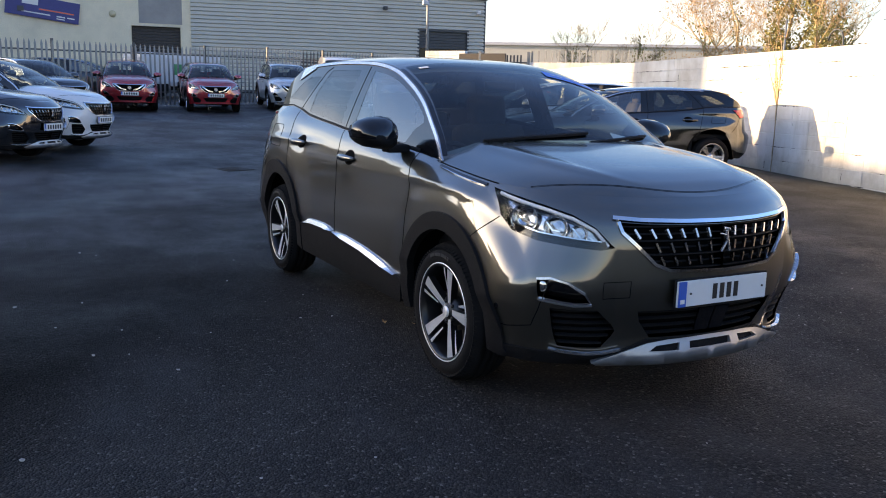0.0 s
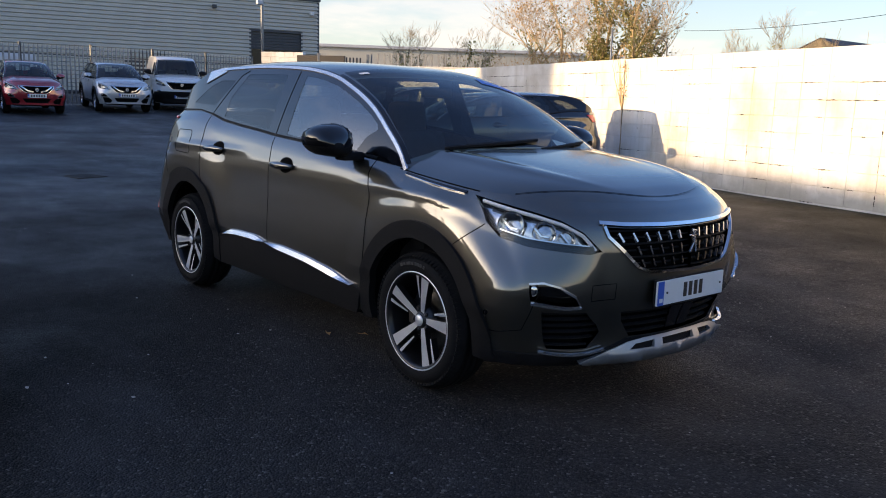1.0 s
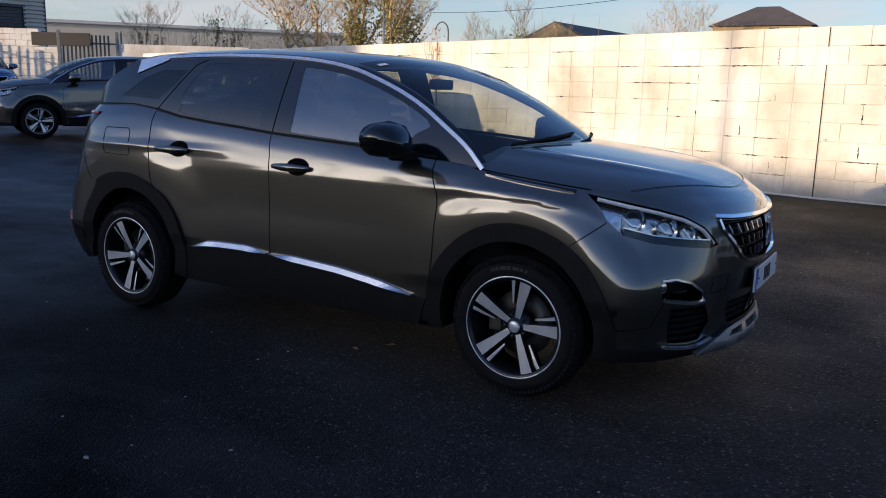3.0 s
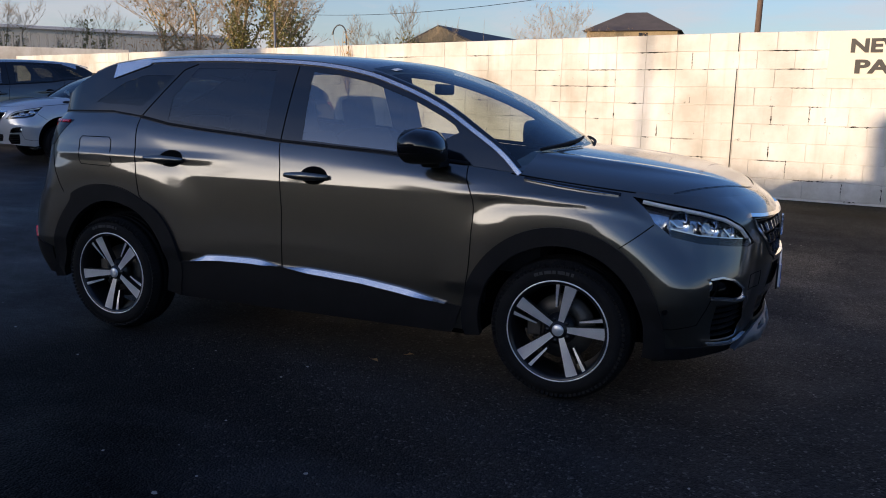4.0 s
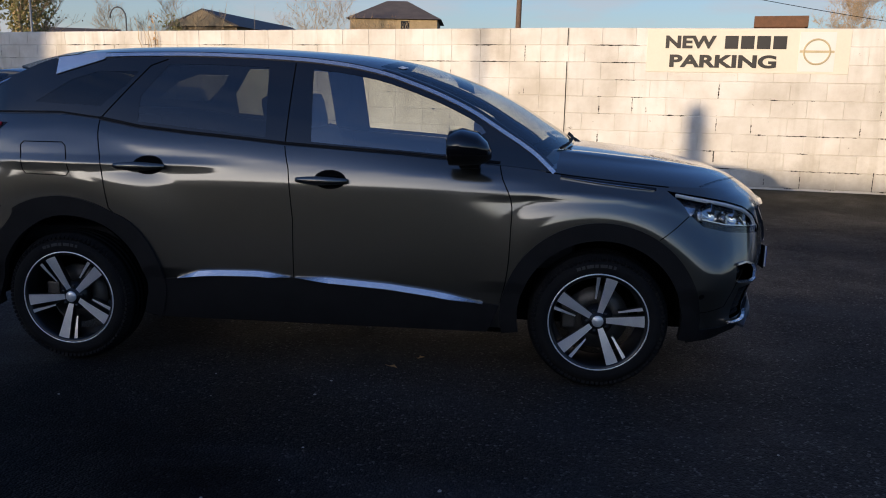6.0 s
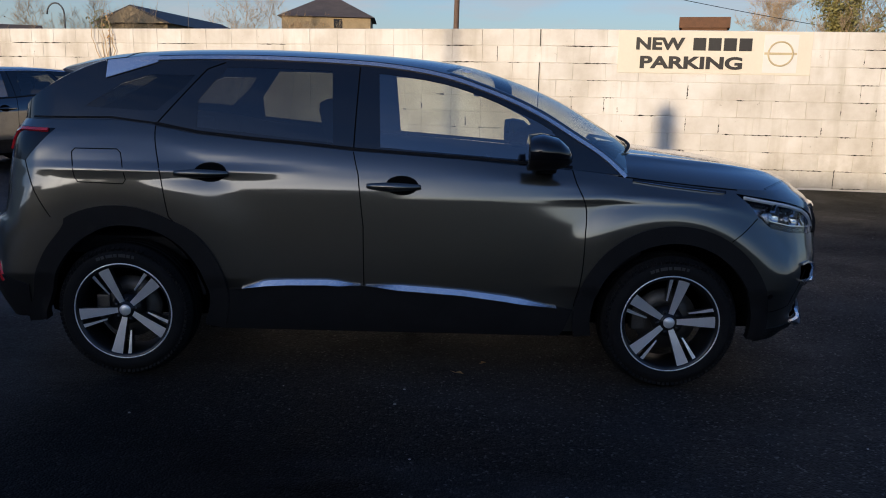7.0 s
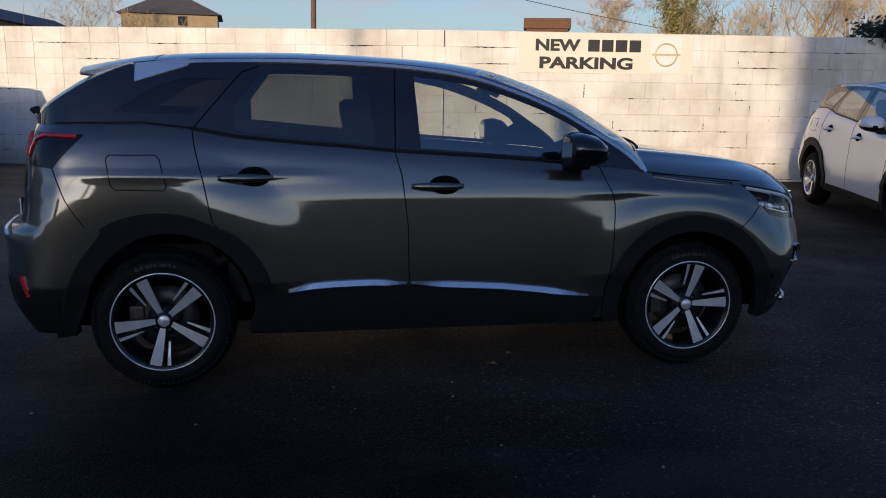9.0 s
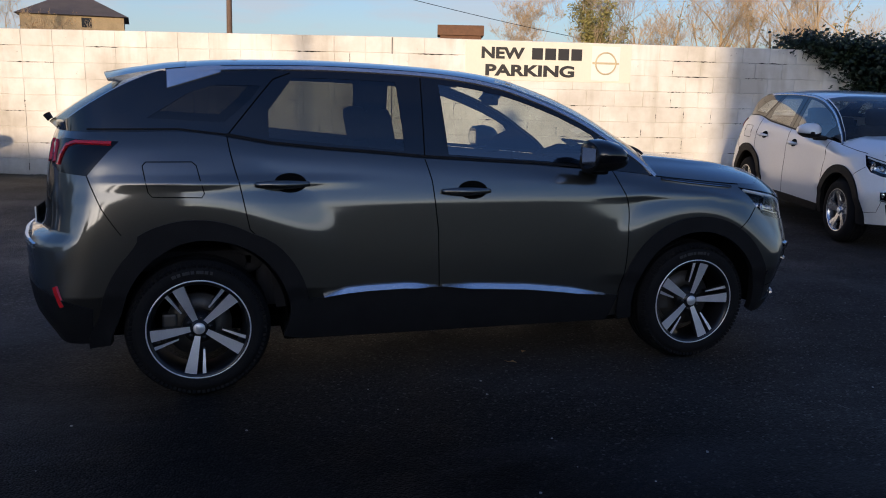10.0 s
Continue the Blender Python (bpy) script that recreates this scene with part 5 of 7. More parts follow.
def lamp_parts(car, B, k, flip, det):
    F = B.S
    conv = lambda L: [(B.sx if c == "s" else B.fy if c == "f" else B.ry)(p, q) for c, p, q in L]
    hl = conv(k["headlamp"])
    lamp = empty("headlamp")
    lamp.parent = car
    part("lamp_bowl", sheet(F, hl, (), 0.05, -0.06, -0.058, flip=flip), MAT["bowl"], lamp, "bright faceted lamp bowl")
    # reflectors and the light guide along the upper edge
    c = np.mean(hl, 0)
    for i, (fu, fz, r) in enumerate(((-0.11, 0.012, 0.058), (0.035, -0.012, 0.050), (0.13, -0.036, 0.038))):
        p = Vector(F(np.array(c[0] + fu), np.array(c[1] + fz)))
        me = lathe([(0.012, 0.030), (r * 0.55, 0.022), (r * 0.9, 0.0), (r, -0.018), (r * 1.04, -0.018)], 20)
        o = part("reflector", me, MAT["chrome"], lamp)
        s = -1 if flip else 1
        o.matrix_local = Matrix.Translation((p.x - 0.045, p.y * s + 0.02 * s, p.z)) @ Matrix.Rotation(s * (math.pi / 2 - 0.75), 4, "Z")
        b = part("lamp_bulb", lathe([(0, -0.002), (0.010, 0.004), (0.014, 0.02), (0.012, 0.03)], 12), MAT["satin"], lamp)
        b.matrix_local = o.matrix_local
        w = part("lamp_fin", block((-0.004, -0.03, -r), (0.004, 0.02, r), 0.002), MAT["satin"], lamp)
        w.matrix_local = o.matrix_local @ Matrix.Translation((r * 1.15, 0.0, 0))
    up = [(hl[0][0] + 0.035, hl[0][1] - 0.014), *[(p[0], p[1] - 0.013) for p in hl[1:5]], (hl[5][0] - 0.022, hl[5][1] + 0.006)]
    # angled bright fins between the reflectors
    for fu, fz, dx_, dz_ in ((-0.175, 0.040, 0.030, -0.035), (-0.04, 0.030, 0.040, -0.050), (0.09, -0.005, 0.040, -0.045), (0.165, -0.040, 0.045, -0.030)):
        part("lamp_fin", strip(F, [(c[0] + fu, c[1] + fz), (c[0] + fu + dx_, c[1] + fz + dz_), (c[0] + fu + dx_ + 0.035, c[1] + fz + dz_ - 0.004)], 0.010, 0.006, -0.030, flip), MAT["chrome"], lamp)
    part("light_guide", strip(F, up, 0.016, 0.006, -0.012, flip), MAT["plate_white"], lamp, "pale daytime light guide")
    lowl = [(hl[5][0] - 0.03, hl[5][1] + 0.012), *[(p[0], p[1] + 0.013) for p in hl[6:10]]]
    part("lamp_bezel", strip(F, lowl, 0.046, 0.010, -0.016, flip), MAT["gloss_black"], lamp, "black inner bezel")
    part("bezel_line", strip(F, [(p[0], p[1] + 0.022) for p in lowl[1:]], 0.007, 0.006, -0.008, flip), MAT["chrome"], lamp)
    part("lamp_lens", sheet(F, hl, (), 0.04, -0.002, flip=flip), MAT["lens"], lamp, "clear headlamp cover").visible_shadow = False
    tl = conv(k["tail_lamp"])
    lamp = empty("tail_lamp")
    lamp.parent = car
    part("lamp_cover", sheet(F, tl, (), 0.04, 0.002, 0.02, flip=flip), MAT["smoke"], lamp, "smoked black lamp cover")
    sc = np.array(k.get("lamp_scale", (1.0, 1.0)))
    if k["style"] == "a":
        z0, zs = 1.21 * sc[1], sc[1]
        bar = [B.sx(-1.69 * sc[0], z0 - 0.004), B.sx(-1.845 * sc[0], z0 - 0.002), B.sx(-1.89 * sc[0], z0 - 0.018), B.sx(-1.915 * sc[0], z0 - 0.06), B.sx(-1.93 * sc[0], 1.105 * zs)]
        part("lamp_claw", strip(F, bar, 0.022, 0.006, 0.004, flip), MAT["red_lens"], lamp, "red claw-shaped light")
        for y in (0.55, 0.46):
            part("lamp_claw", strip(F, [B.ry(y - 0.03, 1.20 * zs), B.ry(y, 1.18 * zs), B.ry(y + 0.03, 1.11 * zs)], 0.036, 0.006, 0.004, flip), MAT["red_lens"], lamp)
    else:
        part("lamp_claw", sheet(F, [np.array(p) * 0.9 + np.mean(tl, 0) * 0.1 for p in tl], (), 0.05, 0.008, 0.004, flip=flip), MAT["red_lens"], lamp, "red tail light")


def front_parts(car, B, k, det):
    F = B.S
    conv = lambda L: [(B.sx if c == "s" else B.fy if c == "f" else B.ry)(p, q) for c, p, q in L]
    g = conv(k["grille"])
    gr = empty("grille")
    gr.parent = car
    for flip in (False, True):
        part("grille_backing", sheet(F, g, (), 0.06, -0.06, -0.058, flip=flip), MAT["gap"], gr)
        part("grille_surround", strip(F, g[3:-1] + [g[-1]], 0.020, 0.010, 0.0, flip), MAT["chrome"], gr, "bright chrome grille edge")
        part("grille_brow", strip(F, [(g[3][0] * 1.04, g[3][1] + 0.014), *[(p[0], p[1] + 0.012) for p in g[2::-1]]], 0.024, 0.014, 0.0, flip), MAT["chrome"], gr, "chrome brow above the grille")
        zs = [p[1] for p in g]
        zlo, zhi = min(zs), max(zs)
        P = np.array(g)
        n = 7 if det else 5
        for i in range(n):
            z = zlo + (zhi - zlo) * (i + 0.5) / n
            um = np.interp(z, np.sort(P[4:, 1]), P[4:, 0][np.argsort(P[4:, 1])])
            part("grille_slat", strip(F, [(um * 0.98, z), (0, z)], 0.008, 0.010, -0.025, flip), MAT["plastic"], gr)
        if k["style"] == "a":
            nb = 6
            for i in range(nb):
                y = 0.075 + i * 0.068
                for row, (zc, hh, shift) in enumerate(((0.826, 0.019, 0.0), (0.768, 0.020, -0.014), (0.712, 0.018, -0.032))):
                    uu = B.fy((y + shift * (i + 2) / 5) * k.get("sy", 1.0), zc * k.get("sz", 1.0))[0]
                    zq = zc * k.get("sz", 1.0)
                    edge = float(np.interp(zq, np.sort(P[4:, 1]), P[4:, 0][np.argsort(P[4:, 1])]))
                    if uu - 0.025 < edge:
                        continue
                    lean_ = 0.004 + 0.0016 * i
                    part("grille_bar", strip(F, [(uu + lean_, zq - hh), (uu - lean_, zq + hh)], 0.013, 0.010, -0.012, flip), MAT["satin"] if row == 0 else MAT["dark_chrome"], gr, "bright dash of the grille")
    for key, nm, ns in (("intake", "lower_grille", 4), ("side_intake", "side_grille", 6)):
        if key not in k:
            continue
        L = conv(k[key])
        q = empty(nm)
        q.parent = car
        P = np.array(L)
        for flip in (False, True):
            part("grille_backing", sheet(F, L, (), 0.06, -0.05, -0.049, flip=flip), MAT["gap"], q)
            zlo, zhi = P[:, 1].min(), P[:, 1].max()
            for i in range(ns):
                z = zlo + (zhi - zlo) * (i + 0.5) / ns
                us = []
                for a, b in zip(P, np.roll(P, -1, 0)):
                    if (a[1] - z) * (b[1] - z) < 0:
                        us.append(a[0] + (b[0] - a[0]) * (z - a[1]) / (b[1] - a[1]))
                if key == "intake":
                    us = [min(us), 0.0]
                if len(us) > 1:
                    part("grille_slat", strip(F, [(min(us), z), (max(us), z)], 0.010, 0.012, -0.025, flip), MAT["plastic"], q)
    if "fog" in k:
        L = conv(k["fog"])
        c = np.mean(L, 0)
        for flip in (False, True):
            q = empty("fog_lamp")
            q.parent = car
            s = -1 if flip else 1
            part("chrome_fog_tip", strip(F, L[3:5], 0.010, 0.008, 0.0, flip), MAT["chrome"], q)
            part("fog_recess", sheet(F, L, (), 0.04, -0.05, -0.049, flip=flip), MAT["gloss_black"], q)
            part("chrome_fog_edge", strip(F, L[0:4], 0.013, 0.012, 0.002, flip), MAT["satin"], q)
            part("chrome_fog_edge", strip(F, L[4:], 0.013, 0.012, 0.002, flip), MAT["satin"], q)
            p = Vector(F(np.array(L[0][0] * 0.55 + c[0] * 0.45), np.array(c[1] + 0.014)))
            o = part("fog_bulb", lathe([(0.0, -0.012), (0.02, -0.010), (0.032, 0.0), (0.036, 0.01), (0.036, 0.03)], 20), MAT["chrome"], q, "round clear fog light")
            o.matrix_local = Matrix.Translation((p.x - 0.035, p.y * s, p.z)) @ Matrix.Rotation(s * (math.pi / 2 - 0.7), 4, "Z") @ Matrix.Diagonal((0.62, 0.5, 0.9, 1))
    # joint between bonnet and nose panel, and the tow cover
    sp = []
    fx = k.get("axle", 1.3375) / 1.3375
    for y in np.linspace(-0.70, 0.70, 29):
        xx = (1.80 + 0.27 * (1 - (abs(y) / 0.70) ** 2.2)) * fx
        uu = B.sx(xx, 0.98)[0]
        ye = -float(B.S(np.array(uu), np.array(float(B.hoodline(xx))))[1])
        sp.append((uu, 0.7 * max(-0.985, min(0.985, y / ye))))
    part("bonnet_front_seam", strip(B.H, sp, 0.007, 0.0, 0.0025), MAT["gap"], car)
    if det:
        tc = [B.fy(y, z) for y, z in ((0.44, 0.56), (0.55, 0.555), (0.55, 0.625), (0.44, 0.63), (0.44, 0.56))]
        part("tow_cover_seam", strip(F, tc, 0.004, 0.0, 0.0012), MAT["gap"], car)
        part("radar_panel", sheet(F, [B.fy(0.001, 0.492), B.fy(0.09, 0.492), B.fy(0.085, 0.385), B.fy(0.001, 0.385)], (), 0.04, -0.004, 0.01), MAT["gloss_black"], car, "gloss black sensor panel")
        part("radar_panel", sheet(F, [B.fy(0.001, 0.492), B.fy(0.09, 0.492), B.fy(0.085, 0.385), B.fy(0.001, 0.385)], (), 0.04, -0.004, 0.01, flip=True), MAT["gloss_black"], car, "gloss black sensor panel")
    # skid plate with slots
    if k.get("skid", True):
        z0, z1 = 0.262, 0.360
        sk = [B.fy(*q) for q in ((0.0, 0.362), (0.24, 0.357), (0.34, 0.346), (0.46, 0.312), (0.60, 0.274), (0.50, 0.257), (0.36, 0.262), (0.0, 0.268), (0.0, 0.312), (0.13, 0.312), (0.125, 0.342), (0.0, 0.343))]
        sl = [[B.fy(0.18, 0.341), B.fy(0.30, 0.334), B.fy(0.34, 0.312), B.fy(0.19, 0.310)]]
        pl = empty("skid_plate")
        pl.parent = car
        for flip in (False, True):
            jut = lambda u, z: F(u, z) * np.stack([1 + 0.013 * np.clip((z1 - z) / (z1 - z0), -0.2, 0.9)] * 2 + [np.ones_like(z)], -1)
            part("skid_panel", sheet(jut, sk, sl, 0.03, 0.014, 0.03, flip=flip), MAT["skid"], pl, "satin silver skid plate with slots")
        for flip in (False, True):
            lip = [B.fy(0.0, 0.366), B.fy(0.34, 0.366), B.fy(0.46, 0.318), B.fy(0.60, 0.305), B.sx(1.76, 0.31), B.sx(1.76, 0.25), B.fy(0.5, 0.24), B.fy(0.0, 0.24)]
            part("intake_trim", strip(F, [B.fy(0.735, 0.325), B.fy(0.70, 0.316), B.fy(0.62, 0.310), B.fy(0.54, 0.312), B.fy(0.46, 0.326)], 0.012, 0.012, 0.012, flip), MAT["satin"], car, "satin trim under the side intake")
            part("lower_lip", sheet(F, lip, (), 0.05, 0.010, 0.02, flip=flip), MAT["plastic"], car, "black plastic bumper lip")


def dress_car(car, B, k, det):
    for flip in (False, True):
        lamp_parts(car, B, k, flip, det)
    front_parts(car, B, k, det)
    ax = k.get("axle", 1.3375)
    sx, sz = ax / 1.3375, k.get("sz", 1.0)
    mirror_parts(car, 0.70 * sx, 0.80 * k.get("sy", 1.0), 1.095 * sz, k.get("mirror_mat", k["paint"]))
    hm = k["paint"] if not det else MAT["paint_grey"]
    handle_parts(car, B, -1.06 * sx, -0.81 * sx, 1.022 * sz, hm)
    handle_parts(car, B, -0.145 * sx, 0.11 * sx, 0.978 * sz, hm)
    # rail trim along the top of the windows
    t_end = k.get("chrome_rail", 2.52)
    pts = [(float(B.ex(t)), float(B.ez(t)) - 0.016) for t in np.linspace(0.0, t_end * (sx + sz) / 2, 50)]
    both("rail_trim", lambda f: strip(B.G, pts, 0.027, 0.006, 0.002, f), MAT["satin"] if k.get("bright_rail", True) else MAT["gloss_black"], car, "bright metal strip over the windows")
    zt = k.get("plate_z", 0.575)
    plate_parts(car, float(B.lf(zt)) + 0.012, zt, 0.0, MAT["plate_white"], k.get("blue_band", True), k.get("glyphs", 6))
    zr = k.get("rear_plate_z", 0.80)
    plate_parts(car, -float(B.lr(zr)) - 0.014, zr, math.pi, MAT["plate_white"], False, 6)
    # badge: a plain shape
    if k.get("badge", True):
        bm = bmesh.new()
        z = k.get("badge_z", 0.79)
        x = float(B.lf(z)) - 0.012
        if k["style"] == "a":
            for a, b, w in (((0.0, 0.045), (0.012, -0.01), 0.014), ((0.012, 0.0), (-0.022, -0.05), 0.010), ((0.014, 0.0), (0.026, -0.05), 0.010), ((-0.03, 0.03), (0.01, 0.018), 0.008), ((-0.012, 0.052), (0.02, 0.045), 0.012)):
                p, q = Vector((0, a[0], a[1])), Vector((0, b[0], b[1]))
                d = (q - p)
                box(bm, (-0.006, -w / 2, 0), (0.006, w / 2, d.length), 0.003, Matrix.Translation(Vector((x + 0.02, 0, z)) + p) @ Vector((0, 0, 1)).rotation_difference(d).to_matrix().to_4x4())
        else:
            bmesh.ops.create_cone(bm, segments=24, radius1=0.06, radius2=0.055, depth=0.012, cap_ends=True, matrix=Matrix.Translation((x + 0.02, 0, z)) @ Matrix.Rotation(math.pi / 2, 4, "Y"))
        part("badge", bm, MAT["satin"], car, "plain bright metal emblem")
    # tail spoiler
    if k.get("spoiler", True):
        te = np.linspace(0, B.es[-1], 400)
        t_at = lambda x: float(np.interp(-x, -B.ex(te), te))
        n = 17
        qs = [-1 + 2 * i / (n - 1) for i in range(n)]
        t0_, t1_ = t_at(-1.36 * sx), t_at(-1.452 * sx)
        v, f = [], []
        side = {}
        for q in qs:
            c = 1 - abs(q) ** 2.2
            a0, a1 = B.T(np.array(t0_), np.array(0.7 * q)), B.T(np.array(t1_), np.array(0.7 * q))
            e = np.array([(-1.722 - 0.045 * c) * sx, -q * 0.512, (1.500 + 0.043 * c) * sz])
            g = a1 * 0.45 + e * 0.55 + (0, 0, 0.006)
            u = np.array([-1.60 * sx, -q * 0.545, (1.487 + 0.03 * c) * sz])
            r = np.array([-1.455 * sx, -q * 0.614, (1.458 + 0.05 * c) * sz])
            col_ = [a0 + (0, 0, 0.003), a1 + (0, 0, 0.006), g, e, e - (-0.006, 0, 0.013), u, r]
            side[q] = col_
            v += [tuple(p) for p in col_]
        m = 7
        for i in range(n - 1):
            for j in range(m - 1):
                f.append((i * m + j, i * m + j + 1, (i + 1) * m + j + 1, (i + 1) * m + j))
        me = mesh(v, f)
        part("tail_spoiler", me, k["paint"], car, "roof spoiler in body colour")
        for q in (-1.0, 1.0):
            c = side[q]
            o = np.array([0, -q * 0.004, 0])
            vs = [tuple(p + o) for p in (c[6], c[1], c[2], c[3], c[4])]
            fs = [(0, 1, 2), (0, 2, 3), (0, 3, 4)]
            fs = fs if q > 0 else [t[::-1] for t in fs]
            part("spoiler_side", mesh(vs, fs, smooth=False), MAT["satin"] if k["style"] == "a" else k["paint"], car, "satin silver spoiler end" if k["style"] == "a" else "")
        if k["style"] == "a":
            x1_ = -1.446 * sx
            fin = [(-1.20 * sx, rail_z(B, -1.20 * sx) - 0.002), *[(x * sx, rail_z(B, x * sx) - 0.002) for x in (-1.28, -1.36)], (x1_, rail_z(B, x1_) - 0.002), (x1_, 1.458 * sz), (-1.20 * sx, rail_z(B, -1.20 * sx) - 0.034)]
            both("pillar_fin", lambda fl: sheet(B.G, fin, (), 0.05, 0.007, 0.010, flip=fl), MAT["satin"], car, "satin silver fin on the rear pillar")
    # rear bumper trim
    if k["style"] == "a":
        both("bumper_reflector", lambda fl: strip(B.S, [B.sx(-1.99 * sx, 0.565 * sz), B.sx(-1.965 * sx, 0.475 * sz)], 0.03, 0.006, 0.002, fl), MAT["red_lens"], car, "red bumper reflector")
        both("rear_bumper_lip", lambda fl: sheet(B.S, [B.sx(-1.80 * sx, 0.29 * sz), B.sx(-1.86 * sx, 0.46 * sz), B.ry(0.72, 0.54 * sz), B.ry(0.0, 0.60 * sz), B.ry(0.0, 0.29 * sz)], (), 0.05, 0.008, 0.02, flip=fl), MAT["plastic"], car, "black plastic lower bumper")
        both("rear_bumper_strip", lambda fl: strip(B.S, [B.ry(0.0, 0.735 * sz), B.ry(0.55, 0.735 * sz), B.ry(0.66, 0.725 * sz)], 0.030, 0.008, 0.002, fl), MAT["satin"], car, "satin bumper strip")
        both("parking_sensor", lambda fl: sheet(B.S, [(B.sx(1.812 * sx, 0.485)[0] + 0.013 * math.cos(a), 0.485 * sz + 0.013 * math.sin(a)) for a in np.linspace(0, 2 * math.pi, 16, endpoint=False)], (), 0.02, 0.003, 0.003, flip=fl), MAT["smoke"], car, "small round parking sensor")
    if det:
        # wipers, scuttle, aerial, mirror stickers
        for v0, v1, t in ((0.52, -0.05, 0.10), (-0.02, -0.50, 0.08)):
            pts2 = [(t + 0.05 * i / 10, v0 + (v1 - v0) * i / 10) for i in range(11)]
            part("wiper", strip(B.T, pts2, 0.013, 0.010, 0.008, False), MAT["cabin"], car, "black wiper blade")
        part("scuttle_panel", strip(B.T, [(0.030, -0.54 + 1.08 * i / 20) for i in range(21)], 0.05, 0.004, 0.004), MAT["plastic"], car, "black scuttle under the screen")
        part("rear_wiper", strip(B.T, [(3.30, 0.05), (3.28, 0.30)], 0.025, 0.03, 0.01), MAT["cabin"], car)
        part("sun_strip", sheet(B.T, [(0.60, -0.660), (0.71, -0.664), (0.89, -0.29), (0.79, -0.25)], (), 0.05, 0.004), MAT["sticker_blue"], car, "blue dealer sticker across the screen top")
        for i in range(6):
            y = -0.60 + i * 0.05
            c = 0.690 + (y + 0.60) * 0.46
            part("sticker_bar", sheet(B.T, [(c - 0.008, y), (c + 0.008, y), (c + 0.022, y + 0.036), (c + 0.006, y + 0.036)], (), 0.05, 0.006), MAT["plate_white"], car)
        part("screen_sticker", sheet(B.T, [(0.93, 0.54), (0.96, 0.54), (0.96, 0.60), (0.93, 0.60)], (), 0.05, 0.003), MAT["plate_white"], car, "small pale sticker")
        part("paper_sheet", sheet(B.T, [(0.18, -0.42), (0.22, -0.30), (0.16, -0.28), (0.12, -0.40)], (), 0.05, -0.04), MAT["plate_white"], car, "paper lying behind the screen")


MAT["bowl"] = surface("lamp_bowl", (0.50, 0.51, 0.53), 0.16, 0.95, 0.5, 26, 34, 0.12)
MAT["sticker_blue"] = surface("sticker_blue", (0.02, 0.17, 0.66), 0.4, 0, 0.1)

# ---------- the main car ----------
main_spec = spec_suv(detail=True, glyphs=4, plate_z=0.575, mirror_mat=MAT["gloss_black"])
build_car("car", main_spec, Matrix.Identity(4), "bronze-grey metallic crossover with black cladding and show plate")

# ---------- the other cars ----------
def stand(x, y, deg):
    """On the ground at (x, y), nose towards deg."""
    z = float(gz(x, y))
    c, s = math.cos(radians(deg)), math.sin(radians(deg))
    zf, zr = float(gz(x + 1.3 * c, y + 1.3 * s)), float(gz(x - 1.3 * c, y - 1.3 * s))
    pitch = math.atan2(zr - zf, 2.6)
    return Matrix.Translation((x, y, (zf + zr) / 2)) @ Matrix.Rotation(radians(deg), 4, "Z") @ Matrix.Rotation(pitch, 4, "Y")


def spec_qash(**o):
    k = scaled(spec_suv(), 0.990, 0.980, 0.985)
    k.update(style="b", spoiler=True, wheel=WHEEL_B, tyre=(0.340, 0.224, 0.205), sz=0.98, sy=0.985, rear_glass=MAT["glass"], badge_z=0.755, bright_rail=True, sill_clad=[(0.80, 0.255), (0.84, 0.34), (0.0, 0.345), (-0.84, 0.34), (-0.84, 0.255)],
             lines=[l for l in k["lines"] if "wing" not in l[0] and "sill" not in l[0]], skid=False)
    k.update(o)
    return k


def v_grille(car, k):
    """A bright V under the bonnet edge, and slim lamps beside it."""
    B = Body(k)
    both("chrome_v", lambda f: strip(B.S, [B.fy(0.42, 0.845), B.fy(0.24, 0.72), B.fy(0.10, 0.69)], 0.05, 0.016, 0.006, f), MAT["chrome"], car, "bright chrome grille wing")


QUEUE = "cars parked along the wall"
ROW = "cars parked along the fence"
qk = spec_qash(paint=MAT["paint_white"], detail=False)
c = build_car("car", qk, stand(6.36, 3.38, 254.0), "white crossover with silver alloy wheels parked by the wall", QUEUE)
v_grille(c, qk)
hk = scaled(spec_suv(), 0.985, 0.895, 0.975)
hk.update(style="c", paint=MAT["paint_black"], wheel=WHEEL_B, sz=0.895, sy=0.975, tyre=(0.315, 0.215, 0.20), rear_glass=MAT["glass_dark"], skid=False,
          lines=[l for l in hk["lines"] if "wing" not in l[0] and "sill" not in l[0]], badge_z=0.70)
hk.pop("clad")
hk["flare"] = 0.0
build_car("car", hk, stand(-6.62, 6.88, 246.4), "glossy black hatchback parked tail to the wall", QUEUE)
ck = scaled(spec_suv(), 0.935, 0.915, 0.95)
ck.update(style="c", paint=MAT["paint_silver"], wheel=WHEEL_C, sz=0.915, sy=0.95, tyre=(0.305, 0.205, 0.19), rear_glass=MAT["glass"], skid=False, spoiler=False, bright_rail=False, pillar=MAT["gloss_black"],
          lines=[l for l in ck["lines"] if "wing" not in l[0] and "sill" not in l[0]], badge_z=0.70)
ck.pop("clad")
ck["flare"] = 0.0
build_car("car", ck, stand(-8.78, 6.9, 246.4), "silver small hatchback parked by the black car", QUEUE)
gk = spec_suv()
build_car("car", gk, stand(-11.9, 6.75, 244.5), "dark bronze-grey crossover parked tail to the wall", QUEUE)
build_car("car", spec_suv(paint=MAT["paint_white"]), stand(-12.9, -2.95, 57.0), "white crossover with black cladding parked across the yard", "cars across the yard")
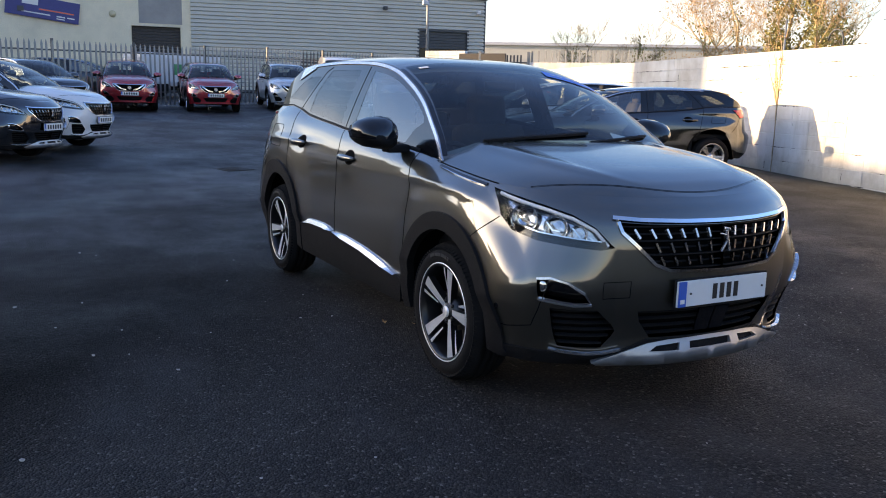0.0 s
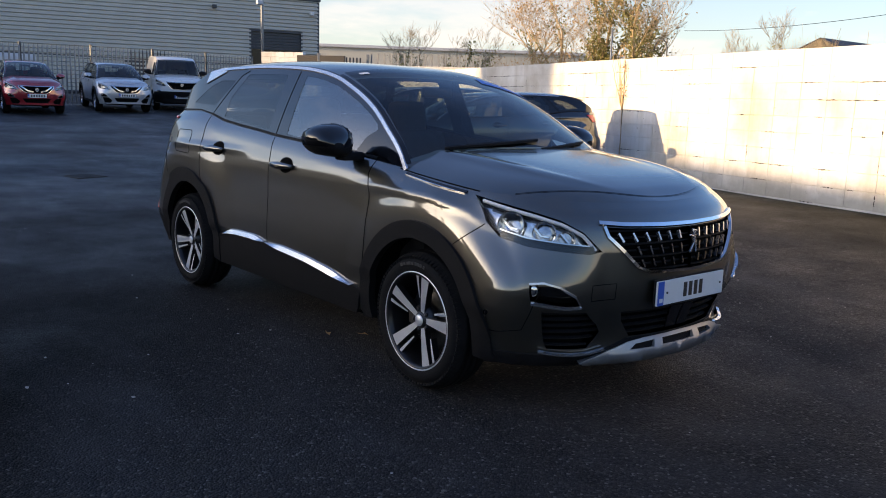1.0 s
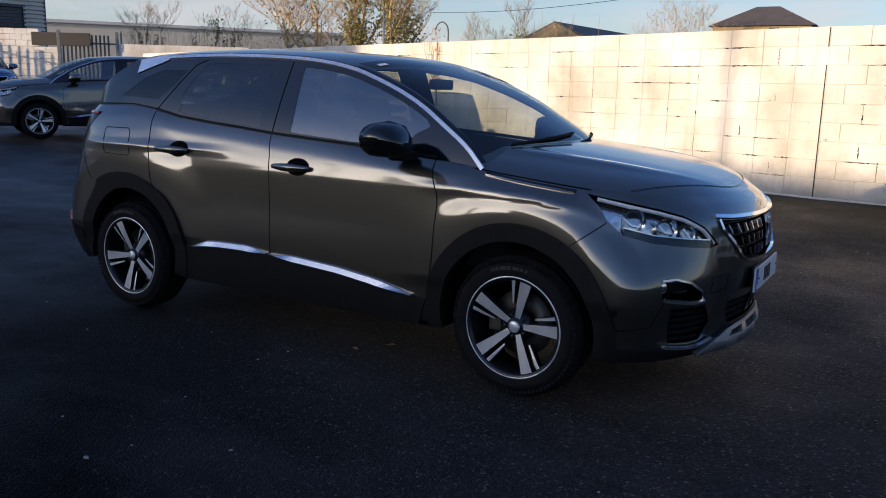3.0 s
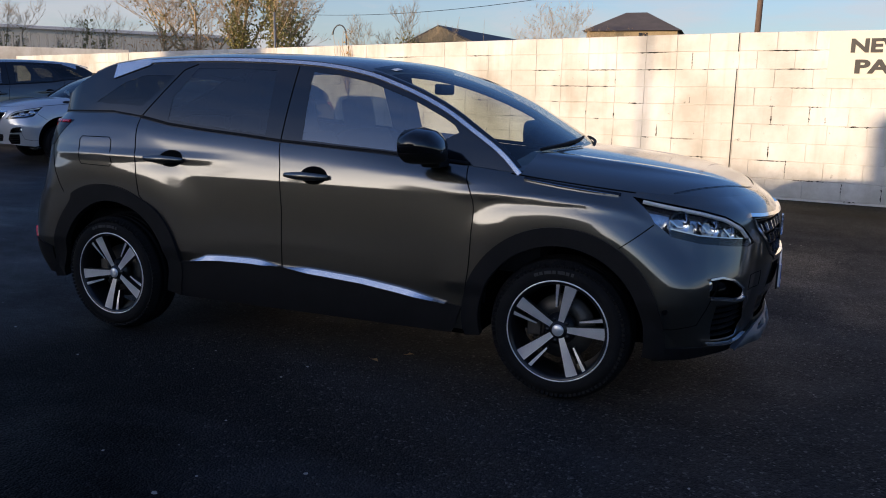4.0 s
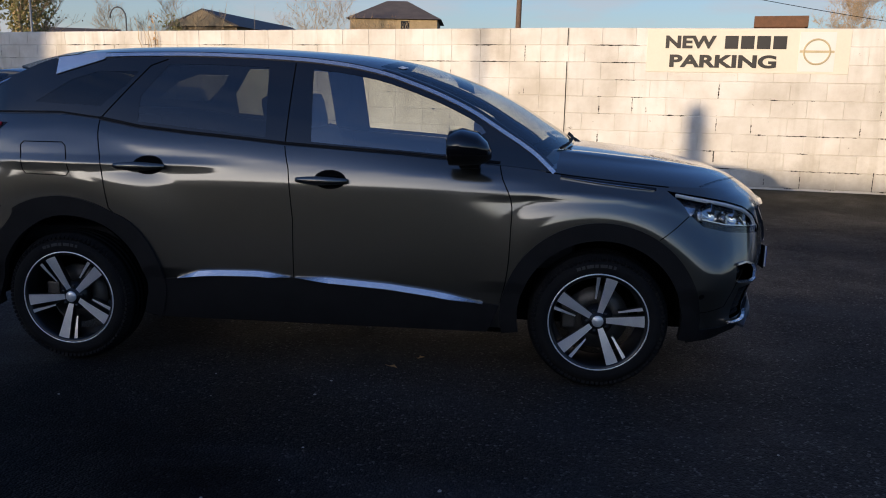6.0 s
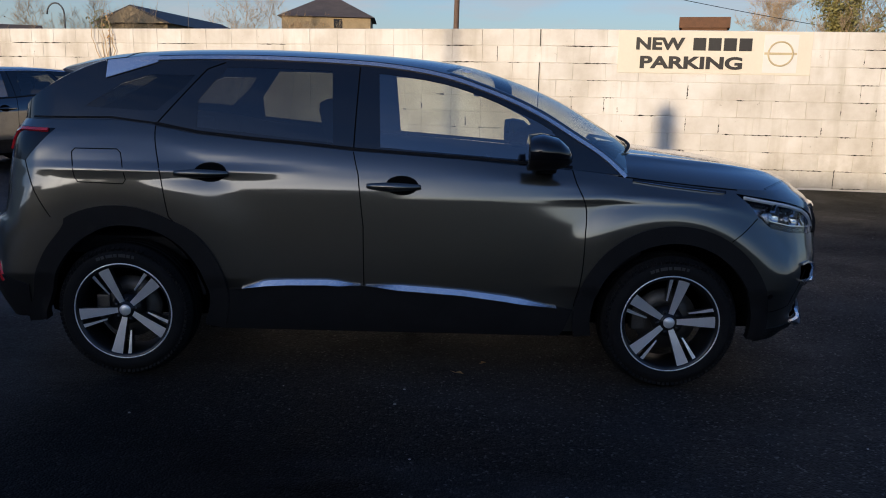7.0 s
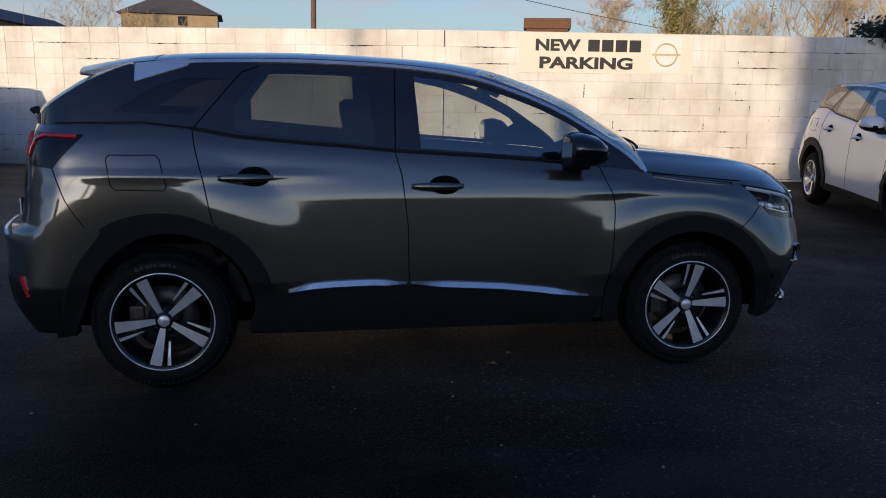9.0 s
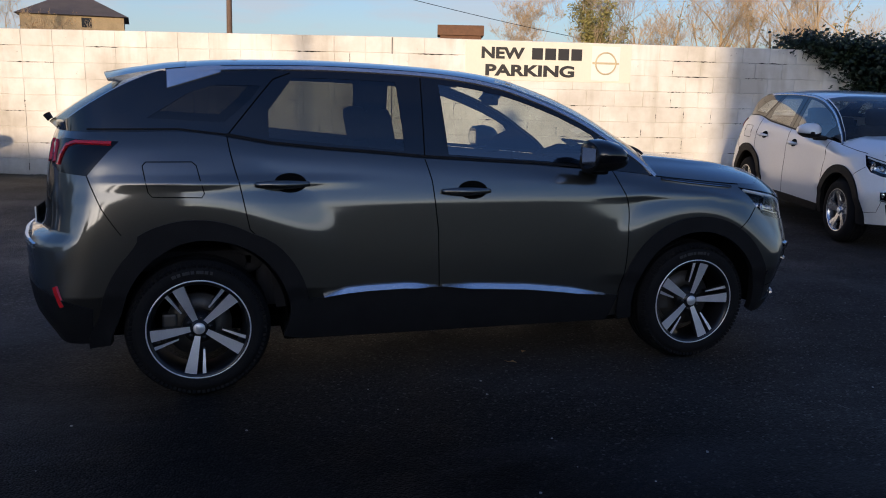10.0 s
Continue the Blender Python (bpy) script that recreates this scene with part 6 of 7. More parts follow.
build_car("car", spec_suv(paint=MAT["paint_black"]), stand(-11.15, -3.9, 57.0), "black crossover parked close beside a white one", "cars across the yard")
rk = spec_qash(paint=MAT["paint_red"])
r1 = build_car("car", rk, stand(-25.2, 1.05, -5.5), "dark red crossover facing the yard by the fence", ROW)
v_grille(r1, rk)
r1b = copy_thing(r1, stand(-24.9, 3.66, -5.5))
sk = spec_qash(paint=MAT["paint_silver"])
s1 = build_car("car", sk, stand(-25.2, 6.55, -8.0), "silver crossover facing the yard by the fence", ROW)
v_grille(s1, sk)
nk = scaled(spec_suv(), 0.985, 0.95, 0.98)
nk.update(style="c", paint=MAT["paint_blue"], wheel=WHEEL_B, sz=0.95, sy=0.98, tyre=(0.325, 0.215, 0.20), skid=False, lines=[l for l in nk["lines"] if "wing" not in l[0] and "sill" not in l[0]], badge_z=0.74)
build_car("car", nk, stand(-22.6, 10.1, -20.0), "deep blue crossover parked by the white pier", ROW)
dk = dict(nk)
dk["paint"] = MAT["paint_black"]
build_car("car", dk, stand(-22.9, -1.9, 25.0), "dark car parked in front of the fence", ROW)
build_car("car", dk, stand(-28.7, -0.2, 75.0), "dark car parked behind the steel fence", "cars behind the fence")


def build_van(m, label):
    """A panel van with a short sloping nose."""
    k = scaled(spec_suv(), 1.08, 1.16, 1.03)
    k["rail"] = [(1.42, 1.20), (1.28, 1.36), (1.10, 1.56), (0.92, 1.72), (0.76, 1.80), (0.4, 1.86), (-0.2, 1.89), (-0.9, 1.90), (-1.6, 1.89), (-2.2, 1.86), (-2.32, 1.80), (-2.34, 1.6), (-2.35, 1.45)]
    k["bow"] = ((0, 0.12), (0.6, 0.08), (1.2, 0.0), (4.4, 0.0))
    k["crown"] = ((0, 0.03), (4.4, 0.03))
    k["lean"] = (0.12, 0.18)
    k["belt"] = ((-2.5, 1.30), (0.4, 1.24), (1.3, 1.17), (1.8, 1.14), (2.4, 1.08))
    k["hood"] = ((-2.5, 1.30), (0.4, 1.24), (1.3, 1.17), (1.8, 1.14), (2.0, 1.11), (2.4, 1.07))
    k["hood_centre"] = ((1.0, 1.32), (1.5, 1.26), (1.9, 1.20), (2.2, 1.12), (2.4, 1.07))
    L = sum(math.hypot(b[0] - a[0], b[1] - a[1]) for a, b in zip(k["rail"], k["rail"][1:]))
    k["roof_cuts"] = (0.02, 0.80, L - 0.5, L)
    k["glazing"] = dict(front=lambda B: [(0.42, 1.29), (1.05, 1.25), (1.02, 1.50), (0.80, 1.66), (0.42, 1.68)])
    k.update(style="c", paint=MAT["paint_white"], pillar=MAT["paint_white"], tail_glass=False, interior=True, spoiler=False, bright_rail=False, skid=False, lines=[], wheel=WHEEL_C,
             tyre=(0.335, 0.21, 0.21), sz=1.16, sy=1.03, badge_z=0.93, plate_z=0.52, category="van", chrome_rail=0.6, mirror_mat=MAT["plastic"])
    k.pop("clad")
    k["flare"] = 0.0
    v = build_car("van", k, m, label, ROW)
    B = Body(k)
    both("bumper", lambda f: sheet(B.S, [B.fy(0.0, 0.70), B.fy(0.6, 0.70), B.sx(1.9, 0.66), B.sx(1.9, 0.32), B.fy(0.5, 0.30), B.fy(0.0, 0.30)], (), 0.06, 0.02, 0.03, flip=f), MAT["plastic"], v, "black plastic bumper")
    return v


build_van(stand(-26.4, 9.15, -15.0), "white panel van with black bumper by the fence")


# ---------- sign on the wall ----------
def on_wall(i, along, z, out=0.0):
    a, d, n, L = wall_frame(i)
    p = a + d * along + n * out
    return Matrix.Translation((p.x, p.y, z)) @ Matrix.Rotation(math.atan2(d.y, d.x), 4, "Z")


def text_mesh(body, size, depth=0.004):
    cu = bpy.data.curves.new("letters", "FONT")
    cu.body, cu.size, cu.extrude, cu.offset = body, size, depth, size * 0.040
    cu.align_x, cu.align_y = "LEFT", "BOTTOM_BASELINE"
    ob = bpy.data.objects.new("letters", cu)
    scene.collection.objects.link(ob)
    me = bpy.data.meshes.new_from_object(ob.evaluated_get(bpy.context.evaluated_depsgraph_get()))
    bpy.data.objects.remove(ob)
    bpy.data.curves.remove(cu)
    co = np.array([v.co for v in me.vertices])
    return me, co.min(0), co.max(0)


def build_sign():
    s = tagged(empty("wall_sign", on_wall(1, 1.10, 1.705, 0.0)), "cream painted board with black letters NEW PARKING", "sign")
    W, H = 2.66, 0.595
    part("sign_panel", block((0, -0.022, 0), (W, 0.010, H), 0.004), MAT["sign_board"], s)
    part("emblem_panel", block((2.01, -0.027, 0.03), (2.47, -0.0225, H - 0.04), 0.002), MAT["plate_white"], s)

    def word(body, x0, x1, z0, z1):
        me, lo, hi = text_mesh(body, 0.3)
        o = part("lettering", me, MAT["sign_ink"], s)
        sx, sz = (x1 - x0) / (hi[0] - lo[0]), (z1 - z0) / (hi[1] - lo[1])
        o.matrix_local = Matrix.Translation((x0 - lo[0] * sx, -0.026, z0 - lo[1] * sz)) @ Matrix.Diagonal((sx, 1, sz, 1)) @ Matrix.Rotation(math.pi / 2, 4, "X")
    word("NEW", 0.25, 0.93, 0.325, 0.50)
    word("PARKING", 0.316, 1.735, 0.065, 0.243)
    # the maker's name stands here as four plain blocks
    for i in range(4):
        x = 1.044 + i * 0.21
        part("name_bar", block((x, -0.029, 0.325), (x + 0.175, -0.0225, 0.50), 0.003), MAT["sign_ink"], s)
    ring = tube([(2.24 + 0.165 * math.cos(a), -0.032, 0.295 + 0.165 * math.sin(a)) for a in np.linspace(0, 2 * math.pi, 36, endpoint=False)], 0.012, 6, True)
    part("emblem_ring", ring, MAT["sign_gold"], s)
    part("emblem_bar", block((2.02, -0.036, 0.282), (2.46, -0.028, 0.312), 0.003), MAT["sign_gold"], s)


build_sign()


# ---------- fence ----------
def build_fence():
    a, b = Vector((-22.6, -9.0)), Vector((-30.4, 14.6))
    d = (b - a).normalized()
    L = (b - a).length
    f = tagged(empty("fence", Matrix.Translation((a.x, a.y, 0)) @ Matrix.Rotation(math.atan2(d.y, d.x), 4, "Z")), "galvanised steel palisade fence with pointed pales", "fence")
    pm = bmesh.new()
    w, t, h = 0.036, 0.014, 2.08
    pts = [(-w, 0, 0), (-w * 0.4, -t, 0), (w * 0.4, -t, 0), (w, 0, 0)]
    lo = [pm.verts.new(p) for p in pts]
    hi = [pm.verts.new((p[0], p[1], h - 0.12)) for p in pts]
    tip = [pm.verts.new((p[0] * 0.25, p[1], h)) for p in pts]
    for r0, r1 in ((lo, hi), (hi, tip)):
        for i in range(3):
            pm.faces.new((r0[i], r0[i + 1], r1[i + 1], r1[i]))
    me = bpy.data.meshes.new("pale")
    pm.to_mesh(me)
    pm.free()
    dark = me.copy()
    me.materials.append(MAT["galv"])
    dark.materials.append(MAT["dark_grey"])
    n = int(L / 0.175)
    for i in range(n):
        s = i * 0.175
        p = a + d * s
        o = part("pale", dark if 18.1 < s < 19.9 else me, None, f)
        o.matrix_local = Matrix.Translation((s, -0.03, float(gz(p.x, p.y)) + 0.05)) @ Matrix.Rotation(random.uniform(-0.012, 0.012), 4, "Y")
    for i in range(int(L / 2.75) + 1):
        p = a + d * i * 2.75
        part("post", block((i * 2.75 - 0.04, 0.03, float(gz(p.x, p.y)) - 0.1), (i * 2.75 + 0.04, 0.09, float(gz(p.x, p.y)) + 2.18), 0.004), MAT["dark_grey"], f)
    for z in (0.45, 1.78):
        z0, z1 = float(gz(a.x, a.y)) + z, float(gz(b.x, b.y)) + z
        bm = block((0, -0.018, -0.025), (L, 0.03, 0.025))
        bmesh.ops.transform(bm, matrix=Matrix.Translation((0, 0, z0)) @ Matrix.Rotation(-math.atan2(z1 - z0, L), 4, "Y"), verts=bm.verts)
        part("rail", bm, MAT["dark_grey"], f)


build_fence()


# ---------- warehouse ----------
def build_warehouse():
    A, B_, C = Vector((-45.5, -14.0)), Vector((-42.4, 6.6)), Vector((-38.4, 22.8))
    g = 0.55
    # cream rendered part
    d = (B_ - A).normalized()
    rot = Matrix.Rotation(math.atan2(d.y, d.x), 4, "Z")
    L = (B_ - A).length
    w = tagged(empty("warehouse", Matrix.Translation((A.x, A.y, g)) @ rot), "old warehouse with stained cream render and brown roller door", "building")
    dl, dr, dt = L - 3.05, L - 0.55, 4.15
    bm = bmesh.new()
    box(bm, (0, 0, -0.6), (dl, 9, 8.5))
    box(bm, (dr, 0, -0.6), (L - 0.003, 9, 8.5))
    box(bm, (dl, 0, dt), (dr, 9, 8.5))
    box(bm, (dl, 0.5, -0.6), (dr, 9, dt))
    bmesh.ops.remove_doubles(bm, verts=bm.verts, dist=1e-4)
    part("wall", bm, MAT["render_wall"], w)
    part("lintel_patch", block((dl + 0.4, -0.012, 4.3), (dr + 0.1, -0.002, 6.1)), MAT["concrete"], w, "grey patched panel over the door")
    sh = empty("roller_door")
    sh.parent = w
    for i in range(28):
        part("door_slat", block((dl + 0.02, 0.20, -0.1 + i * 0.153), (dr - 0.02, 0.24, 0.045 + i * 0.153), 0.012), MAT["shutter"], sh)
    part("wall_light", block((dl - 5.4, -0.18, 4.6), (dl - 5.1, 0.0, 4.85), 0.02), MAT["dark_grey"], w)
    part("round_vent", lathe([(0, -0.05), (0.16, -0.05), (0.18, 0.0)], 20), MAT["sign_gold"], w, "yellowed round plaque").location = (dl - 0.9, -0.02, 4.7)
    sg = tagged(empty("advert_board", Matrix.Translation((A.x, A.y, g)) @ rot @ Matrix.Translation((L - 9.05, 0, 4.48)) @ Matrix.Rotation(0.13, 4, "Y")), "dark blue advert board with pale unreadable lines", "sign")
    part("board_panel", block((0, -0.14, 0.0), (3.45, -0.06, 1.05), 0.01), MAT["sign_blue"], sg)
    for z, xa, xb, h, mt in ((0.62, 0.75, 1.5, 0.28, "plate_white"), (0.42, 1.55, 3.2, 0.07, "red_lens"), (0.20, 0.75, 2.1, 0.06, "plate_white"), (0.20, 2.4, 2.8, 0.06, "plate_white"), (0.20, 2.9, 3.25, 0.06, "plate_white"), (0.09, 2.4, 2.8, 0.05, "plate_white")):
        part("text_bar", block((xa, -0.150, z), (xb, -0.141, z + h)), MAT[mt], sg)
    # grey clad part
    d = (C - B_).normalized()
    rot = Matrix.Rotation(math.atan2(d.y, d.x), 4, "Z")
    L = (C - B_).length
    w = tagged(empty("warehouse", Matrix.Translation((B_.x, B_.y, g)) @ rot), "warehouse clad in grey ribbed metal with a shutter", "building")
    wl, wr, w0, w1 = L - 3.95, L - 1.05, 0.0, 4.55
    vs, fs = [], []
    zz = [(-0.6, 0.0)]
    for i in range(34):
        z = -0.6 + i * 0.21
        zz += [(z + 0.035, -0.07), (z + 0.175, -0.055), (z + 0.185, 0.0), (z + 0.21, 0.0)]
    for (xa, xb, za, zb) in ((0.0, wl, -1, 9), (wr, L, -1, 9), (wl, wr, w1, 9)):
        k = [(z, y) for z, y in zz if za <= z <= zb]
        n0 = len(vs)
        for z, y in k:
            vs += [(xa, y, z), (xb, y, z)]
        fs += [(n0 + 2 * i, n0 + 2 * i + 1, n0 + 2 * i + 3, n0 + 2 * i + 2) for i in range(len(k) - 1)]
    part("clad_wall", mesh(vs, fs, smooth=False), MAT["cladding"], w, "horizontal grey metal cladding")
    part("wall_core", block((0.02, 0.30, -0.6), (L - 0.02, 18, 6.45)), MAT["cladding"], w)
    part("end_wall", block((L - 0.02, 0.02, -0.6), (L + 0.02, 18, 6.45)), MAT["cladding"], w)
    part("roof_edge", block((-0.1, -0.12, 6.42), (L + 0.12, 18.1, 6.62), 0.02), MAT["dark_grey"], w, "dark roof edge")
    part("corner_trim", block((L - 0.06, -0.06, -0.6), (L + 0.06, 0.04, 6.42), 0.01), MAT["dark_grey"], w)
    op = empty("shutter_opening")
    op.parent = w
    part("opening_frame", block((wl - 0.1, -0.06, w1 - 0.02), (wr + 0.1, 0.02, w1 + 0.1), 0.01), MAT["dark_grey"], op)
    part("frame_side", block((wl - 0.1, -0.06, 0), (wl + 0.02, 0.05, w1 - 0.02), 0.01), MAT["dark_grey"], op)
    part("frame_side", block((wr - 0.02, -0.06, 0), (wr + 0.1, 0.05, w1 - 0.02), 0.01), MAT["dark_grey"], op)
    for i in range(6):
        part("shutter_slat", block((wl + 0.02, 0.05, w1 - 0.19 - i * 0.16), (wr - 0.02, 0.09, w1 - 0.04 - i * 0.16), 0.01), MAT["dark_grey"], op)
    for i in range(5):
        x = wl + 0.05 + i * (wr - wl - 0.1) / 5
        part("pane", block((x + 0.02, 0.08, 0.2), (x + (wr - wl - 0.1) / 5 - 0.02, 0.11, w1 - 1.02)), MAT["smoke"], op)
    part("small_door", block((5.9, -0.06, -0.3), (7.0, 0.0, 2.6), 0.01), MAT["dark_grey"], w)
    for x in (L - 6.1, L - 0.55):
        part("wall_camera", block((x, -0.35, 5.6), (x + 0.22, -0.04, 5.8), 0.03), MAT["plate_white"] if x > L - 2 else MAT["dark_grey"], w)


build_warehouse()


def build_far_shed():
    a, b = Vector((-72.0, 36.0)), Vector((-50.0, 66.0))
    d = (b - a).normalized()
    s = tagged(empty("shed", Matrix.Translation((a.x, a.y, 0.0)) @ Matrix.Rotation(math.atan2(d.y, d.x), 4, "Z")), "long low grey industrial shed beyond the fence", "building")
    L = (b - a).length
    part("shed_wall", block((0, 0, 0), (L, 12, 6.6)), MAT["cladding"], s)
    part("shed_roof", block((-0.3, -0.3, 6.6), (L + 0.3, 12.3, 6.9), 0.05), MAT["white_metal"], s)


build_far_shed()


# ---------- pier, gate and low wall beyond the cars ----------
def build_gateway():
    p0, p1, p2, p3 = Vector((-29.2, 14.3)), Vector((-27.0, 15.9)), Vector((-25.6, 17.5)), Vector((-21.5, 20.6))
    z = float(gz(-27, 15))

    def frame_of(a, b):
        d = (b - a).normalized()
        return Matrix.Translation((a.x, a.y, z)) @ Matrix.Rotation(math.atan2(d.y, d.x), 4, "Z"), (b - a).length
    m, L = frame_of(p0, p1)
    w = tagged(empty("block_pier", m), "white painted block pier beside the gate", "pier")
    for r in range(11):
        off = 0.0 if r % 2 else 0.22
        x = 0.0
        while x < L * (0.62 if r > 7 else 1.0):
            x1 = min(x + (0.44 - off if x == 0 and off else 0.44), L)
            part("block", block((x + 0.004, 0, r * 0.225 + 0.004), (x1 - 0.004, 0.3, r * 0.225 + 0.221), 0.006), MAT["block"], w)
            x = x1
    part("dark_panel", block((L * 0.63, -0.05, 1.86), (L + 1.2, 0.05, 2.35), 0.01), MAT["shutter"], w, "dark timber panel")
    m, L = frame_of(p1, p2)
    g = tagged(empty("gate", m), "grey steel palisade gate, closed", "gate")
    for x in (0.0, L):
        part("gate_post", block((x - 0.06, -0.06, 0), (x + 0.06, 0.06, 2.45), 0.01), MAT["galv"], g)
    for zz in (0.4, 1.95):
        part("gate_rail", block((0.06, -0.02, zz), (L - 0.06, 0.02, zz + 0.06)), MAT["dark_grey"], g)
    for i in range(int((L - 0.2) / 0.15)):
        part("gate_pale", block((0.12 + i * 0.15, -0.035, 0.1), (0.19 + i * 0.15, -0.021, 2.3)), MAT["dark_grey"], g)
    m, L = frame_of(p2, p3)
    w = tagged(empty("low_wall", m), "white wall topped with a row of steel pales", "wall")
    part("low_wall_body", block((0, 0, -0.2), (L, 0.22, 2.0), 0.01), MAT["block"], w)
    for i in range(int(L / 0.30)):
        part("spike", block((0.1 + i * 0.30, 0.08, 2.0), (0.17 + i * 0.30, 0.10, 2.5)), MAT["galv"], w)


build_gateway()


# ---------- behind the fence ----------
def build_lorry():
    m = Matrix.Translation((-32.6, 3.95, float(gz(-33, 4)))) @ Matrix.Rotation(radians(105), 4, "Z")
    t = tagged(empty("box_trailer", m), "white box trailer with a green panel behind the fence", "trailer")
    part("trailer_body", block((-1.95, -0.95, 0.42), (1.75, 0.95, 1.80), 0.20), MAT["white_metal"], t)
    part("green_panel", block((-0.50, -0.957, 0.92), (-0.14, -0.948, 1.36)), MAT["sign_green"], t)
    for i in range(5):
        part("text_bar", block((-0.08 + i * 0.17, -0.957, 0.98), (0.05 + i * 0.17, -0.948, 1.26)), MAT["dark_grey"], t)
    part("chassis", block((-1.8, -0.85, 0.28), (1.6, 0.85, 0.46), 0.02), MAT["plastic"], t)
    for x in (-1.1, 1.1):
        for y in (-0.82, 0.82):
            part("trailer_wheel", lathe([(0.0, -0.10), (0.36, -0.11), (0.40, -0.05), (0.40, 0.10), (0.0, 0.11)], 24), MAT["tyre"], t).location = (x, y, 0.40)


build_lorry()


# ---------- posts, lamps, wires ----------
def build_cctv():
    g = float(gz(-30, 14.8))
    p = tagged(empty("camera_pole", Matrix.Translation((-31.0, 15.3, g))), "grey steel camera pole with crossarm by the fence", "pole")
    part("pole", tube([(0, 0, 0), (0, 0, 7.5)], [0.075, 0.06], 14), MAT["galv"], p)
    part("arm", tube([(0, 0, 4.95), (-0.25, -0.45, 5.35)], 0.03, 8), MAT["dark_grey"], p)
    part("arm", tube([(0, 0, 4.9), (0.2, 0.4, 5.25)], 0.03, 8), MAT["dark_grey"], p)
    part("camera_head", block((-0.35, -0.75, 5.2), (-0.1, -0.35, 5.45), 0.05), MAT["white_metal"], p)
    part("camera_head", block((-0.05, -0.30, 4.55), (0.15, 0.0, 4.75), 0.05), MAT["white_metal"], p)


build_cctv()


def build_pole(x, y, h, lean, mat, name="telegraph_pole", label="weathered wooden telegraph pole behind the wall", thick=1.0):
    p = tagged(empty(name, Matrix.Translation((x, y, 0))), label, "pole")
    part("pole", tube([(0, 0, -0.3), (lean[0] * h / 2, lean[1] * h / 2, h / 2), (lean[0] * h, lean[1] * h, h)], [0.17 * thick, 0.15 * thick, 0.13 * thick], 12), mat, p)
    return p


build_pole(0.2, 40.4, 9.0, (0.012, 0.0), MAT["pole_wood"])
pp = build_pole(-14.7, 20.4, 4.15, (0.0, 0.0), MAT["galv"], "steel_post", "short grey steel post behind the wall", 0.25)


def build_wire(a, b, sag, r=0.018):
    a, b = Vector(a), Vector(b)
    pts = [a.lerp(b, i / 20) - Vector((0, 0, sag * 4 * (i / 20) * (1 - i / 20))) for i in range(21)]
    o = part("overhead_wire", tube(pts, r, 5), MAT["gap"])
    tagged(o, "thin black overhead cable against the sky", "cable")


build_wire((0.3, 40.4, 8.6), (38.0, 50.0, 4.2), 0.6)
build_wire((0.3, 40.4, 8.3), (-40.0, 62.0, 8.5), 0.9)

# bent pipe over the wall
hoop = part("bent_pipe", tube([(-9.9 + 0.22 * math.cos(a), 16.6, 3.05 + 0.28 * math.sin(a)) for a in np.linspace(math.pi, 0, 9)] + [(-9.68, 16.6, 0.0)], 0.02, 6), MAT["dark_grey"])
tagged(hoop, "thin bent pipe rising behind the wall", "pipe")


# ---------- houses beyond the wall ----------
def build_house(x, y, deg, w, d, h, rise, label, gable=True, hip=False):
    m = Matrix.Translation((x, y, 0)) @ Matrix.Rotation(radians(deg), 4, "Z")
    s = tagged(empty("house", m), label, "house")
    part("house_wall", block((-w / 2, -d / 2, 0), (w / 2, d / 2, h)), MAT["stone"], s)
    e = 0.35
    v = [(-w / 2 - e, -d / 2 - e, h), (w / 2 + e, -d / 2 - e, h), (w / 2 + e, d / 2 + e, h), (-w / 2 - e, d / 2 + e, h)]
    if hip:
        v += [(-w * 0.12, 0, h + rise), (w * 0.12, 0, h + rise)]
        f = [(0, 1, 5, 4), (2, 3, 4, 5), (1, 2, 5), (3, 0, 4), (3, 2, 1, 0)]
    else:
        v += [(-w / 2 - e, 0, h + rise), (w / 2 + e, 0, h + rise)]
        f = [(0, 1, 5, 4), (2, 3, 4, 5), (1, 2, 5), (3, 0, 4), (3, 2, 1, 0)]
    part("house_roof", mesh(v, f, smooth=False), MAT["slate"], s, "brown weathered slate roof")
    if not hip:
        part("gable_wall", mesh([(-w / 2 - 0.01, -d / 2, h), (-w / 2 - 0.01, d / 2, h), (-w / 2 - 0.01, 0, h + rise * 0.93), (-w / 2 - e - 0.02, -d / 2, h), (-w / 2 - e - 0.02, d / 2, h), (-w / 2 - e - 0.02, 0, h + rise * 0.93)], [(3, 5, 4), (0, 1, 4, 3), (1, 2, 5, 4), (2, 0, 3, 5)], smooth=False), MAT["stone"], s)
    else:
        win = empty("window")
        win.parent = s
        part("pane", block((0.6, -d / 2 - 0.02, h - 0.85), (1.3, -d / 2 + 0.05, h - 0.15)), MAT["smoke"], win)
    return s


build_house(-17.7, 50.3, 86, 14.0, 4.0, 4.65, 1.0, "low stone outbuilding with dark slate gable roof")
build_house(-10.6, 67.5, 4, 7.2, 6.6, 6.85, 1.75, "square tan stone house with hipped slate roof", hip=True)
build_house(-30.5, 50.0, 20, 6.0, 4.0, 4.0, 0.9, "low dark roof far behind the wall")
ch = tagged(empty("chimney_block", Matrix.Translation((22.95, 72.8, 0)) @ Matrix.Rotation(radians(-16), 4, "Z")), "flat-topped brown brick block above the wall", "building")
part("block_wall", block((-1.95, -1.5, 0), (1.95, 1.5, 7.1)), MAT["brown_brick"], ch)
part("block_cap", block((-2.2, -1.7, 7.1), (2.2, 1.7, 8.05), 0.05), MAT["brown_brick"], ch)

